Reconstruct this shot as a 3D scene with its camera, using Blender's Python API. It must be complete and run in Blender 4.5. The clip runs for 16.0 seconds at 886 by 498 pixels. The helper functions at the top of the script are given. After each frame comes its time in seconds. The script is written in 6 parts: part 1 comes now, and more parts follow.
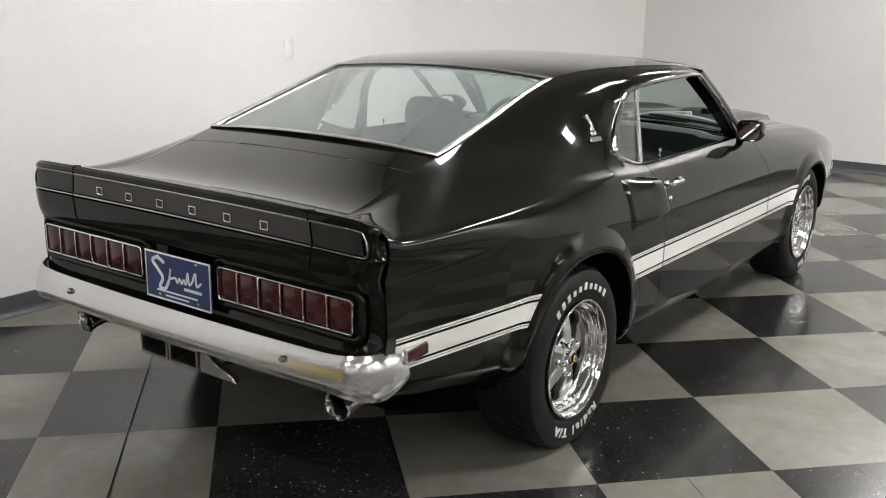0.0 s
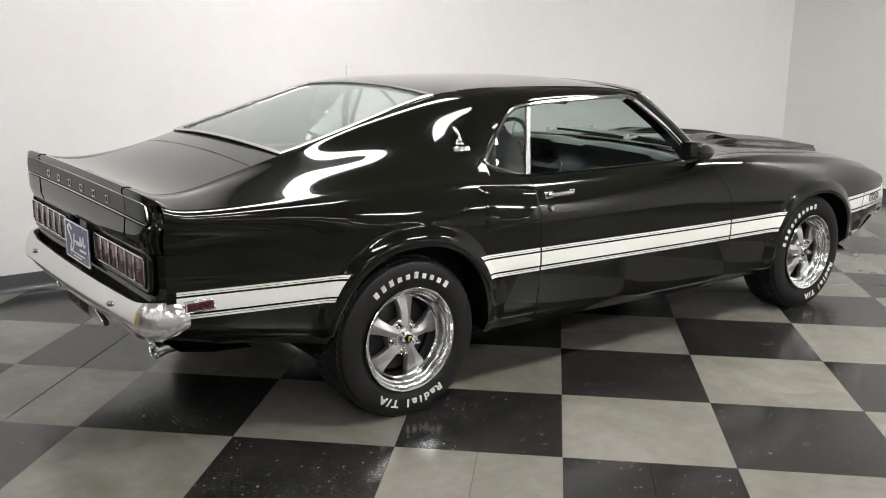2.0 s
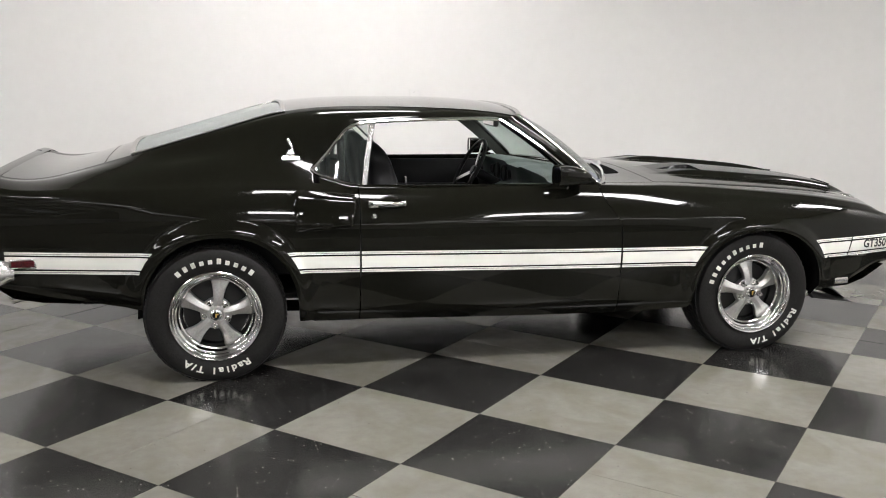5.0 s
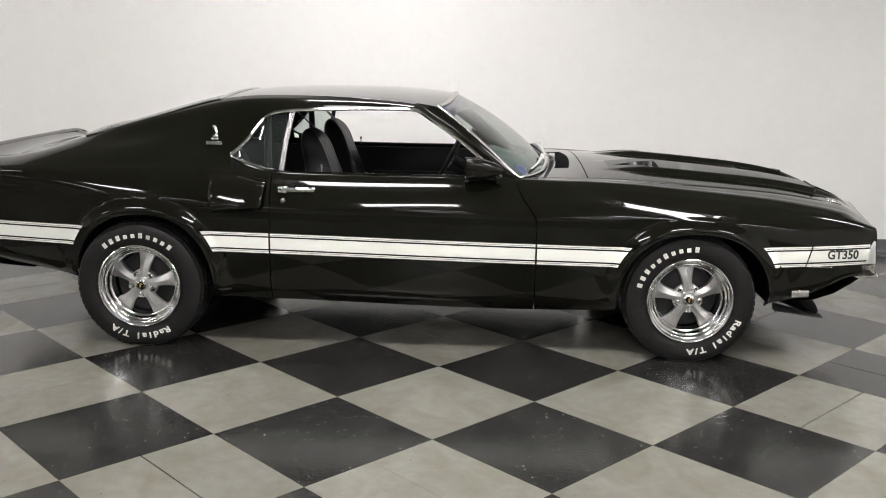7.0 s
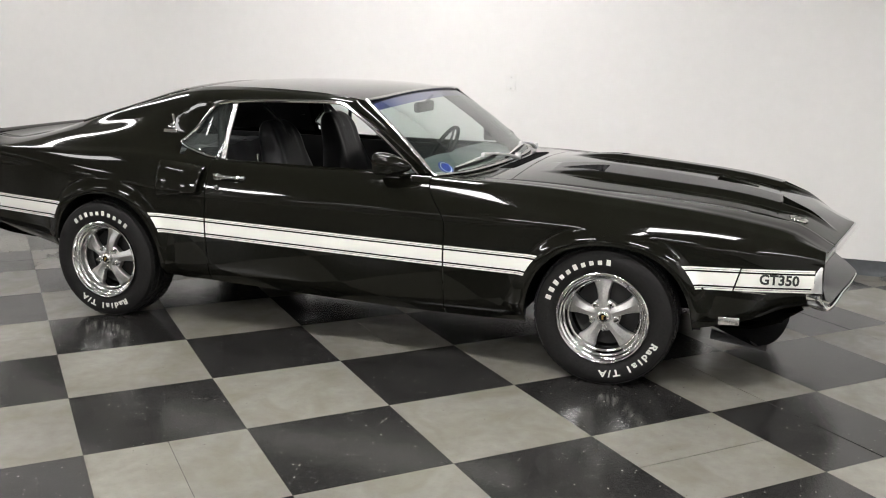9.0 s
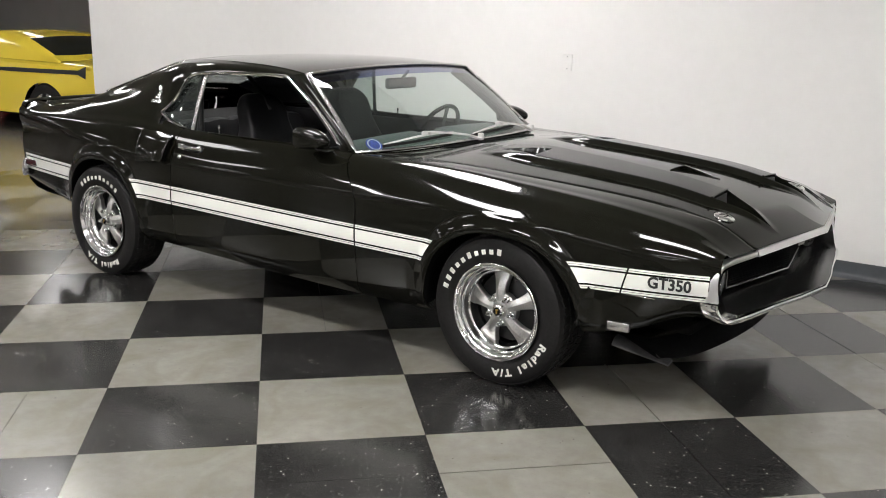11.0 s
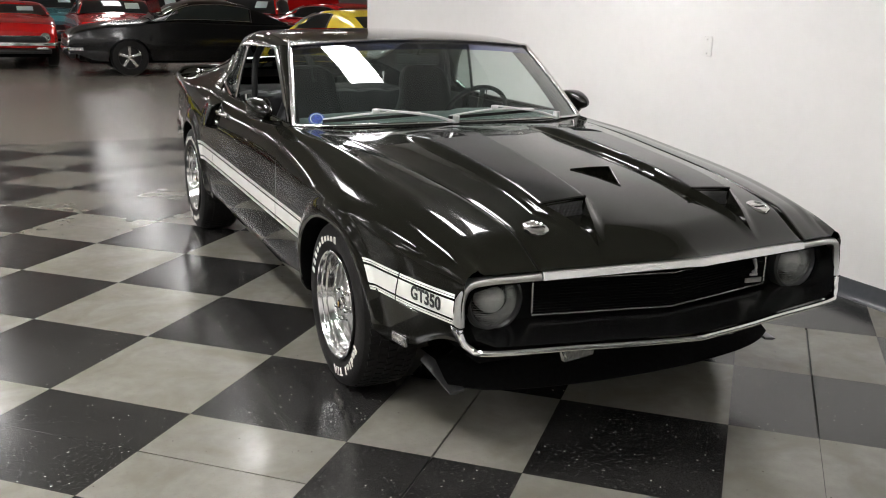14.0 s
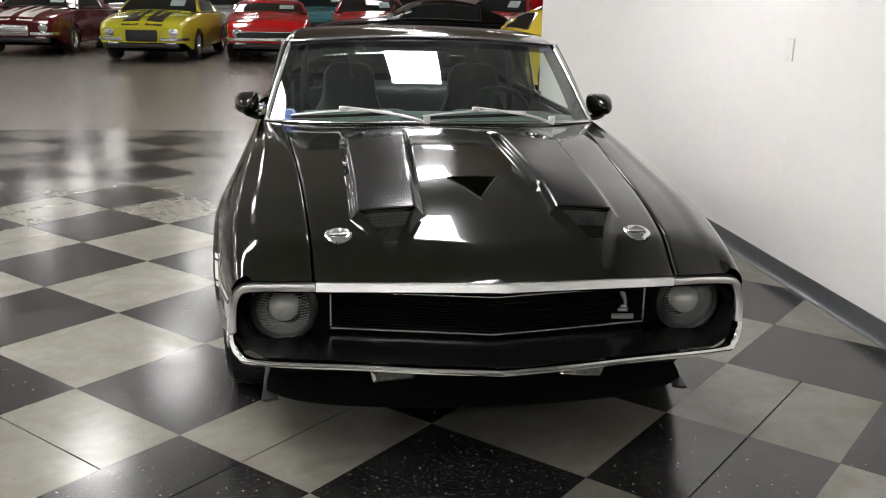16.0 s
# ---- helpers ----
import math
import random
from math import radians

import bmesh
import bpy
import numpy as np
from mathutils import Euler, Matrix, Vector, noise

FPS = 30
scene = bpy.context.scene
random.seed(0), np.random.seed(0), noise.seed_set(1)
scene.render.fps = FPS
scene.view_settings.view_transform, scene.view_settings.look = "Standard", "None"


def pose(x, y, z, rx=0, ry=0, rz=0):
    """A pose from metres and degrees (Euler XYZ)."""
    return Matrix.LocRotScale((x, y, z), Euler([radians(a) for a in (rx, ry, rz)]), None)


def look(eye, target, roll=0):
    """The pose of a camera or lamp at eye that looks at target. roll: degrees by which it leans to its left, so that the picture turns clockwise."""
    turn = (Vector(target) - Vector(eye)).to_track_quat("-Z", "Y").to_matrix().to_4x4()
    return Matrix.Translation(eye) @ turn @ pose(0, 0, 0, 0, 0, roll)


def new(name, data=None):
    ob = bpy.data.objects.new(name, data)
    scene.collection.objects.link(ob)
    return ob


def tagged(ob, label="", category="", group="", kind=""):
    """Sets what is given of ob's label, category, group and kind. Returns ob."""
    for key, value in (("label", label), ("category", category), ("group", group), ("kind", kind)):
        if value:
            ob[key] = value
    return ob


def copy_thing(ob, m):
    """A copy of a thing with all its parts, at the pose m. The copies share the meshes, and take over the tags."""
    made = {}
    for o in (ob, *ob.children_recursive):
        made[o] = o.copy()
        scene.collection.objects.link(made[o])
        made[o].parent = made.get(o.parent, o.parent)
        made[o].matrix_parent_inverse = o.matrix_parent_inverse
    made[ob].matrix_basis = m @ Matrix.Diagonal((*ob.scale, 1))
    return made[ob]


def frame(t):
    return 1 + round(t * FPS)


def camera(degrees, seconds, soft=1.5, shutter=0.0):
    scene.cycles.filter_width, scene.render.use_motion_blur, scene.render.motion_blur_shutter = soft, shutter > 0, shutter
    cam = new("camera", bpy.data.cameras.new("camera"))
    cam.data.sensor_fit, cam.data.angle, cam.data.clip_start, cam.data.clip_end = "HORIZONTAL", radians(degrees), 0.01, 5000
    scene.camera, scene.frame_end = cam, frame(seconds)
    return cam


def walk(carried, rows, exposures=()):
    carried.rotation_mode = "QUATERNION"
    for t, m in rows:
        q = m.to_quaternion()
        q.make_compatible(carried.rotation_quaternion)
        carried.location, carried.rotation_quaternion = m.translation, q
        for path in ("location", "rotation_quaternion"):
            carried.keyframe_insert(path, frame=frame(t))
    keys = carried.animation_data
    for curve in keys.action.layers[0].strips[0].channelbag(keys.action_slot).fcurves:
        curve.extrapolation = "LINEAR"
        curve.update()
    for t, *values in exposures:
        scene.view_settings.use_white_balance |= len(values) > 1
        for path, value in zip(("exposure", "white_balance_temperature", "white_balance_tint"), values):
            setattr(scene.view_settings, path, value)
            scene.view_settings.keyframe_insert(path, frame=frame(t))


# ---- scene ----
cam = camera(50.5, 16.0, soft=1.0)
PATH = [
    (0, (-4.185, -2.254, 1.505), (-2.603, -1.139, 1.001), 1.0),
    (0.5, (-4.04, -2.647, 1.497), (-2.549, -1.403, 1.021), 0.7),
    (1, (-3.876, -3.019, 1.49), (-2.484, -1.659, 1.029), 0.7),
    (1.5, (-3.688, -3.376, 1.481), (-2.397, -1.915, 1.034), 0.9),
    (2, (-3.461, -3.743, 1.486), (-2.269, -2.198, 1.044), 0.8),
    (2.5, (-3.201, -4.078, 1.472), (-2.126, -2.445, 1.054), 0.5),
    (3, (-2.901, -4.379, 1.471), (-1.945, -2.67, 1.066), 0.4),
    (3.5, (-2.546, -4.616, 1.488), (-1.698, -2.851, 1.081), 0.4),
    (4, (-2.163, -4.845, 1.483), (-1.436, -3.023, 1.094), 0.7),
    (4.5, (-1.773, -5.035, 1.481), (-1.173, -3.166, 1.097), 0.9),
    (4.7, (-1.603, -5.108, 1.48), (-1.064, -3.221, 1.098), 0.9),
    (6.8, (0.089, -5.433, 1.533), (0.09, -3.476, 1.118), 1.1),
    (7, (0.294, -5.423, 1.534), (0.226, -3.47, 1.111), 1.0),
    (7.5, (0.748, -5.377, 1.54), (0.54, -3.435, 1.112), 1.0),
    (8, (1.195, -5.287, 1.533), (0.823, -3.369, 1.106), 1.0),
    (8.5, (1.625, -5.155, 1.542), (1.101, -3.274, 1.11), 1.1),
    (9, (2.053, -4.987, 1.545), (1.398, -3.149, 1.107), 1.1),
    (9.5, (2.45, -4.789, 1.531), (1.647, -3.01, 1.094), 1.1),
    (9.7, (2.6, -4.696, 1.526), (1.751, -2.939, 1.083), 1.1),
    (11.8, (3.841, -3.581, 1.471), (2.516, -2.161, 0.994), 1.3),
    (12, (3.96, -3.437, 1.449), (2.588, -2.062, 0.973), 1.4),
    (12.5, (4.189, -3.113, 1.47), (2.718, -1.85, 0.979), 1.4),
    (13, (4.38, -2.783, 1.472), (2.815, -1.645, 0.965), 1.4),
    (13.5, (4.538, -2.425, 1.475), (2.885, -1.423, 0.961), 1.4),
    (14, (4.661, -2.039, 1.481), (2.926, -1.19, 0.963), 1.3),
    (14.5, (4.741, -1.661, 1.484), (2.944, -0.954, 0.962), 1.3),
    (15, (4.826, -1.274, 1.481), (2.979, -0.709, 0.962), 1.3),
    (15.5, (4.885, -0.899, 1.488), (3.002, -0.474, 0.966), 1.2),
    (16, (4.915, -0.548, 1.491), (3.005, -0.285, 0.961), 1.2),
]
walk(cam, [(t, look(eye, target, roll)) for t, eye, target, roll in PATH], [(0, -0.1), (2.5, 0.03), (9.7, 0.03), (12.5, -0.02), (16, 0.05)])

# ---------------------------------------------------------------- light
world = bpy.data.worlds.new("showroom_world")
scene.world = world
world.use_nodes = True
world.node_tree.nodes["Background"].inputs[0].default_value = (0.75, 0.75, 0.72, 1)
world.node_tree.nodes["Background"].inputs[1].default_value = 0.05
LAMP_RADIANCE = 55.0
FAR_RADIANCE = 17.5
MID_RADIANCE = 32.0
CEILING = 3.65


# ---------------------------------------------------------------- helpers
def curve(*pts):
    """A smooth monotone curve through the given (place, value) pairs."""
    xs = np.array([p[0] for p in pts], float)
    ys = np.array([p[1] for p in pts], float)
    h = np.diff(xs)
    d = np.diff(ys) / h
    m = np.zeros_like(ys)
    m[0], m[-1] = d[0], d[-1]
    for i in range(1, len(xs) - 1):
        if d[i - 1] * d[i] > 0:
            w1, w2 = 2 * h[i] + h[i - 1], h[i] + 2 * h[i - 1]
            m[i] = (w1 + w2) / (w1 / d[i - 1] + w2 / d[i])

    def f(x):
        x = min(max(x, xs[0]), xs[-1])
        i = min(max(int(np.searchsorted(xs, x)) - 1, 0), len(xs) - 2)
        t = (x - xs[i]) / h[i]
        return float(ys[i] * (1 + 2 * t) * (1 - t) ** 2 + h[i] * m[i] * t * (1 - t) ** 2
                     + ys[i + 1] * t * t * (3 - 2 * t) + h[i] * m[i + 1] * t * t * (t - 1))
    return f


def spline(*pts):
    """A curve through the given (place, value) pairs with steady bending."""
    xs = np.array([p[0] for p in pts], float)
    ys = np.array([p[1] for p in pts], float)
    n, h = len(xs), np.diff(xs)
    a, b = np.zeros((n, n)), np.zeros(n)
    a[0, 0] = a[-1, -1] = 1.0
    for i in range(1, n - 1):
        a[i, i - 1:i + 2] = h[i - 1], 2 * (h[i - 1] + h[i]), h[i]
        b[i] = 6 * ((ys[i + 1] - ys[i]) / h[i] - (ys[i] - ys[i - 1]) / h[i - 1])
    m = np.linalg.solve(a, b)

    def f(x):
        x = min(max(x, xs[0]), xs[-1])
        i = min(max(int(np.searchsorted(xs, x)) - 1, 0), n - 2)
        u, v = xs[i + 1] - x, x - xs[i]
        return float((m[i] * u ** 3 + m[i + 1] * v ** 3) / (6 * h[i]) + (ys[i] / h[i] - m[i] * h[i] / 6) * u + (ys[i + 1] / h[i] - m[i + 1] * h[i] / 6) * v)
    return f


def lerp(a, b, t):
    return a + (b - a) * t


def sstep(a, b, x):
    t = min(max((x - a) / (b - a), 0.0), 1.0)
    return t * t * (3 - 2 * t)


def part(name, bm, material, parent, label="", smooth=True, angle=40):
    """Links a bmesh as one mesh object under a thing or a part."""
    mesh = bpy.data.meshes.new(name)
    bm.normal_update()
    bm.to_mesh(mesh)
    bm.free()
    if smooth:
        for p in mesh.polygons:
            p.use_smooth = True
        mesh.set_sharp_from_angle(angle=radians(angle))
    for m in (material if isinstance(material, (list, tuple)) else [material]):
        mesh.materials.append(m)
    ob = new(name, mesh)
    ob.parent = parent
    if label:
        ob["label"] = label
    return ob


def grid(bm, rows, flip=False, close=False):
    """Quads over rows of points; returns the rows of vertices."""
    vs = [[bm.verts.new(p) for p in r] for r in rows]
    for a, b in zip(vs, vs[1:]):
        n = len(a)
        for i in range(n if close else n - 1):
            j = (i + 1) % n
            q = [a[i], a[j], b[j], b[i]]
            try:
                bm.faces.new(q[::-1] if flip else q)
            except ValueError:
                pass
    return vs


def box(bm, c, s, bevel=0.0, seg=2, m=None):
    """A box with centre c and sizes s, its edges rounded."""
    t = bmesh.new()
    bmesh.ops.create_cube(t, size=1.0)
    bmesh.ops.scale(t, vec=s, verts=t.verts)
    if bevel:
        bmesh.ops.bevel(t, geom=t.edges[:], offset=bevel, segments=seg, affect="EDGES", profile=0.5)
    bmesh.ops.translate(t, vec=c, verts=t.verts)
    if m is not None:
        bmesh.ops.transform(t, matrix=m, verts=t.verts)
    join(bm, t)
    return bm


def join(bm, t):
    mesh = bpy.data.meshes.new("tmp")
    t.to_mesh(mesh)
    t.free()
    bm.from_mesh(mesh)
    bpy.data.meshes.remove(mesh)


def sweep(bm, path, section, closed=False, up=(0, 0, 1), scale=None):
    """Sweeps a closed section of (across, up) offsets along a path of points."""
    pts = [Vector(p) for p in path]
    n = len(pts)
    rings = []
    for i, p in enumerate(pts):
        a = pts[i - 1] if (i or closed) else p
        b = pts[(i + 1) % n] if (i < n - 1 or closed) else p
        d = (b - a).normalized()
        side = d.cross(Vector(up))
        side = side.normalized() if side.length > 1e-4 else Vector((1, 0, 0))
        u = side.cross(d)
        k = scale(i / (n - 1)) if scale else 1.0
        rings.append([p + side * (sx * k) + u * (sy * k) for sx, sy in section])
    if closed:
        rings.append(rings[0])
    vs = grid(bm, rings, close=True)
    if not closed:
        for r, rev in ((vs[0], True), (vs[-1], False)):
            try:
                bm.faces.new(r[::-1] if rev else r)
            except ValueError:
                pass
    else:
        bmesh.ops.remove_doubles(bm, verts=bm.verts[:], dist=1e-6)
    bmesh.ops.recalc_face_normals(bm, faces=bm.faces[:])
    return bm


def ring_section(r, n=8, ry=None):
    return [(r * math.cos(2 * math.pi * i / n), (ry or r) * math.sin(2 * math.pi * i / n)) for i in range(n)]


def rect_section(w, h, c=0.25):
    k = min(w, h) * c
    return [(-w / 2 + k, -h / 2), (w / 2 - k, -h / 2), (w / 2, -h / 2 + k), (w / 2, h / 2 - k),
            (w / 2 - k, h / 2), (-w / 2 + k, h / 2), (-w / 2, h / 2 - k), (-w / 2, -h / 2 + k)]


def lathe(bm, profile, n=48, m=None):
    """Turns a profile of (radius, along y) round the y axis."""
    rows = []
    for r, y in profile:
        rows.append([Vector((r * math.cos(2 * math.pi * i / n), y, r * math.sin(2 * math.pi * i / n))) for i in range(n)])
    t = bmesh.new()
    grid(t, rows, close=True)
    bmesh.ops.remove_doubles(t, verts=t.verts[:], dist=1e-6)
    bmesh.ops.recalc_face_normals(t, faces=t.faces[:])
    if m is not None:
        bmesh.ops.transform(t, matrix=m, verts=t.verts)
    join(bm, t)
    return bm


def smooth_path(pts, n=8):
    """Catmull-Rom points along a polyline."""
    p = [Vector(q) for q in pts]
    p = [p[0] * 2 - p[1]] + p + [p[-1] * 2 - p[-2]]
    out = []
    for i in range(1, len(p) - 2):
        for k in range(n):
            t = k / n
            a, b, c, d = p[i - 1], p[i], p[i + 1], p[i + 2]
            out.append(0.5 * ((2 * b) + (c - a) * t + (2 * a - 5 * b + 4 * c - d) * t * t + (3 * b - a - 3 * c + d) * t ** 3))
    return out + [p[-2]]


def slab(bm, outline, lo, hi, axis=2):
    """A prism over an outline of 2D points, from lo to hi along an axis."""
    def at(p, h):
        q = list(p)
        q.insert(axis, h)
        return q
    a = [bm.verts.new(at(p, lo)) for p in outline]
    b = [bm.verts.new(at(p, hi)) for p in outline]
    n = len(outline)
    bm.faces.new(a[::-1])
    bm.faces.new(b)
    for i in range(n):
        bm.faces.new([a[i], a[(i + 1) % n], b[(i + 1) % n], b[i]])
    bmesh.ops.recalc_face_normals(bm, faces=bm.faces[:])
    return bm


def empty(name, label, category, group="", kind=""):
    e = new(name)
    e.empty_display_size = 0.2
    return tagged(e, label, category, group, kind)


# ---------------------------------------------------------------- materials
def mat(name, color, rough=0.5, metal=0.0, coat=0.0, grain=0.0, grain_scale=40.0, bump=0.0, stain=0.0, stain_scale=2.0,
        emit=0.0, spec=0.5, rough_var=0.0, random_tint=0.0):
    m = bpy.data.materials.new(name)
    m.use_nodes = True
    nt = m.node_tree
    b = nt.nodes["Principled BSDF"]
    b.inputs["Base Color"].default_value = (*color, 1)
    b.inputs["Roughness"].default_value = rough
    b.inputs["Metallic"].default_value = metal
    b.inputs["Coat Weight"].default_value = coat
    b.inputs["Coat Roughness"].default_value = 0.02
    b.inputs["Specular IOR Level"].default_value = spec
    if emit:
        b.inputs["Emission Color"].default_value = (*color, 1)
        b.inputs["Emission Strength"].default_value = emit
    co = nt.nodes.new("ShaderNodeTexCoord")

    def noise_tex(scale, detail=5.0):
        n = nt.nodes.new("ShaderNodeTexNoise")
        n.inputs["Scale"].default_value = scale
        n.inputs["Detail"].default_value = detail
        nt.links.new(co.outputs["Object"], n.inputs["Vector"])
        return n
    if grain or stain or random_tint:
        last = None
        for amount, scale in ((grain, grain_scale), (stain, stain_scale)):
            if not amount:
                continue
            n = noise_tex(scale)
            r = nt.nodes.new("ShaderNodeMapRange")
            r.inputs["From Min"].default_value, r.inputs["From Max"].default_value = 0.3, 0.7
            r.inputs["To Min"].default_value, r.inputs["To Max"].default_value = 1 - amount, 1 + amount
            nt.links.new(n.outputs["Fac"], r.inputs["Value"])
            if last is None:
                last = r.outputs[0]
            else:
                mu = nt.nodes.new("ShaderNodeMath")
                mu.operation = "MULTIPLY"
                nt.links.new(last, mu.inputs[0])
                nt.links.new(r.outputs[0], mu.inputs[1])
                last = mu.outputs[0]
        if random_tint:
            oi = nt.nodes.new("ShaderNodeObjectInfo")
            r = nt.nodes.new("ShaderNodeMapRange")
            r.inputs["To Min"].default_value, r.inputs["To Max"].default_value = 1 - random_tint, 1 + random_tint
            nt.links.new(oi.outputs["Random"], r.inputs["Value"])
            if last is None:
                last = r.outputs[0]
            else:
                mu = nt.nodes.new("ShaderNodeMath")
                mu.operation = "MULTIPLY"
                nt.links.new(last, mu.inputs[0])
                nt.links.new(r.outputs[0], mu.inputs[1])
                last = mu.outputs[0]
        mx = nt.nodes.new("ShaderNodeVectorMath")
        mx.operation = "SCALE"
        mx.inputs[0].default_value = color
        nt.links.new(last, mx.inputs["Scale"])
        nt.links.new(mx.outputs[0], b.inputs["Base Color"])
    if rough_var:
        n = noise_tex(stain_scale * 1.7)
        r = nt.nodes.new("ShaderNodeMapRange")
        r.inputs["From Min"].default_value, r.inputs["From Max"].default_value = 0.3, 0.7
        r.inputs["To Min"].default_value, r.inputs["To Max"].default_value = max(rough - rough_var, 0.01), rough + rough_var
        nt.links.new(n.outputs["Fac"], r.inputs["Value"])
        nt.links.new(r.outputs[0], b.inputs["Roughness"])
    if bump:
        n = noise_tex(grain_scale)
        bu = nt.nodes.new("ShaderNodeBump")
        bu.inputs["Strength"].default_value = bump
        bu.inputs["Distance"].default_value = 0.01
        nt.links.new(n.outputs["Fac"], bu.inputs["Height"])
        nt.links.new(bu.outputs[0], b.inputs["Normal"])
    return m


def glass(name, tint, rough=0.0, haze=0.0):
    """Thin glass: lets light straight through, with a mirror gloss on top and an even pale veil."""
    m = bpy.data.materials.new(name)
    m.use_nodes = True
    nt = m.node_tree
    nt.nodes.remove(nt.nodes["Principled BSDF"])
    tr = nt.nodes.new("ShaderNodeBsdfTransparent")
    tr.inputs[0].default_value = (*tint, 1)
    gl = nt.nodes.new("ShaderNodeBsdfGlossy")
    gl.inputs["Roughness"].default_value = rough
    lw = nt.nodes.new("ShaderNodeLayerWeight")
    lw.inputs["Blend"].default_value = 0.5
    pw = nt.nodes.new("ShaderNodeMath")
    pw.operation = "POWER"
    pw.inputs[1].default_value = 2.6
    fr = nt.nodes.new("ShaderNodeMapRange")
    fr.inputs["To Min"].default_value, fr.inputs["To Max"].default_value = 0.06, 0.9
    nt.links.new(lw.outputs["Facing"], pw.inputs[0])
    nt.links.new(pw.outputs[0], fr.inputs["Value"])
    mx = nt.nodes.new("ShaderNodeMixShader")
    nt.links.new(fr.outputs[0], mx.inputs[0])
    nt.links.new(tr.outputs[0], mx.inputs[1])
    nt.links.new(gl.outputs[0], mx.inputs[2])
    last = mx.outputs[0]
    # haze is the share of a pale grey-green diffuse layer
    if haze:
        pale_film = nt.nodes.new("ShaderNodeBsdfDiffuse")
        pale_film.inputs[0].default_value = (0.5, 0.58, 0.56, 1)
        veil = nt.nodes.new("ShaderNodeMixShader")
        veil.inputs[0].default_value = haze
        nt.links.new(last, veil.inputs[1])
        nt.links.new(pale_film.outputs[0], veil.inputs[2])
        last = veil.outputs[0]
    nt.links.new(last, nt.nodes["Material Output"].inputs[0])
    return m


PAINT = mat("black_paint", (0.0052, 0.0052, 0.0036), 0.16, spec=0.03)


def edge_gloss(m, ior=1.52):
    """A clear lacquer whose gloss grows towards grazing sight."""
    nt = m.node_tree
    b = nt.nodes["Principled BSDF"]
    lw = nt.nodes.new("ShaderNodeLayerWeight")
    lw.inputs["Blend"].default_value = 0.5
    pw = nt.nodes.new("ShaderNodeMath")
    pw.operation = "POWER"
    pw.inputs[1].default_value = 2.8
    nt.links.new(lw.outputs["Facing"], pw.inputs[0])
    base = nt.nodes.new("ShaderNodeMapRange")
    base.inputs["To Min"].default_value = 0.49
    nt.links.new(pw.outputs[0], base.inputs["Value"])
    nt.links.new(base.outputs[0], b.inputs["Coat Weight"])
    b.inputs["Coat IOR"].default_value = ior
    b.inputs["Coat Roughness"].default_value = 0.025


edge_gloss(PAINT)
SATIN = mat("satin_black_paint", (0.007, 0.007, 0.0075), 0.19, spec=0.38)
WHITE = mat("white_stripe", (0.8, 0.79, 0.74), 0.3, coat=0.6)
CHROME = mat("chrome", (0.78, 0.78, 0.77), 0.06, 1.0)
BRUSHED = mat("brushed_trim", (0.62, 0.61, 0.6), 0.24, 1.0)
ALUMINIUM = mat("cast_aluminium", (0.46, 0.455, 0.44), 0.42, 1.0, grain=0.12, grain_scale=120)
RIM = mat("polished_rim", (0.7, 0.7, 0.69), 0.12, 1.0, grain=0.06, grain_scale=30, rough_var=0.03)
RUBBER = mat("tyre_rubber", (0.0095, 0.009, 0.0088), 0.55, spec=0.25, grain=0.25, grain_scale=90, bump=0.15)
LETTER = mat("tyre_lettering", (0.7, 0.69, 0.63), 0.6, grain=0.1, grain_scale=150)
MATTE = mat("matte_black", (0.005, 0.005, 0.005), 0.75, spec=0.04, grain=0.3, grain_scale=60)
# paler than MATTE: light on the spoiler ends' outward faces is put into the colour
SPOILER = mat("lit_spoiler_plastic", (0.03, 0.03, 0.03), 0.34, spec=0.5, grain=0.3, grain_scale=60)
TRIM_BLACK = mat("satin_black_trim", (0.012, 0.012, 0.012), 0.4)
# black pad lifted to grey-green: the windshield's haze is put into its colour
DASH_PAD = mat("dashboard_pad", (0.055, 0.072, 0.067), 0.4, grain=0.15, grain_scale=120, bump=0.1)
VINYL = mat("black_vinyl", (0.009, 0.009, 0.0095), 0.36, spec=0.13, grain=0.15, grain_scale=160, bump=0.12)
CARPET = mat("dark_carpet", (0.012, 0.011, 0.011), 0.95, grain=0.4, grain_scale=300)
LENS_RED = mat("red_lens", (0.045, 0.003, 0.005), 0.2, coat=0.15, grain=0.25, grain_scale=220)
FOG_LENS = mat("fog_lamp_lens", (0.12, 0.12, 0.11), 0.18, coat=0.8, grain=0.3, grain_scale=70)
PANEL_GREY = mat("ribbed_grey_panel", (0.06, 0.055, 0.055), 0.4, 0.3, grain=0.2, grain_scale=150)
PLATE_BLUE = mat("plate_blue", (0.022, 0.04, 0.12), 0.35, coat=0.4)
PLATE_WHITE = mat("plate_white", (0.75, 0.76, 0.78), 0.4)
WINDOW = glass("tinted_glass", (0.72, 0.79, 0.76), haze=0.19)
WINDSHIELD = glass("windshield_glass", (0.66, 0.76, 0.72), haze=0.012)
QUARTER = glass("quarter_glass", (0.7, 0.76, 0.73), haze=0.03)
SHADE = glass("shade_band_glass", (0.1, 0.13, 0.32))
LAMP_LENS = glass("headlight_lens", (0.99, 0.99, 0.97), haze=0.07)
# pale colour stands in for the reflection on the headlight lens
SHIELD = mat("bulb_shield", (0.48, 0.48, 0.47), 0.26, 0.55, grain=0.15, grain_scale=60)
MIRROR = mat("mirror_glass", (0.9, 0.9, 0.9), 0.01, 1.0)
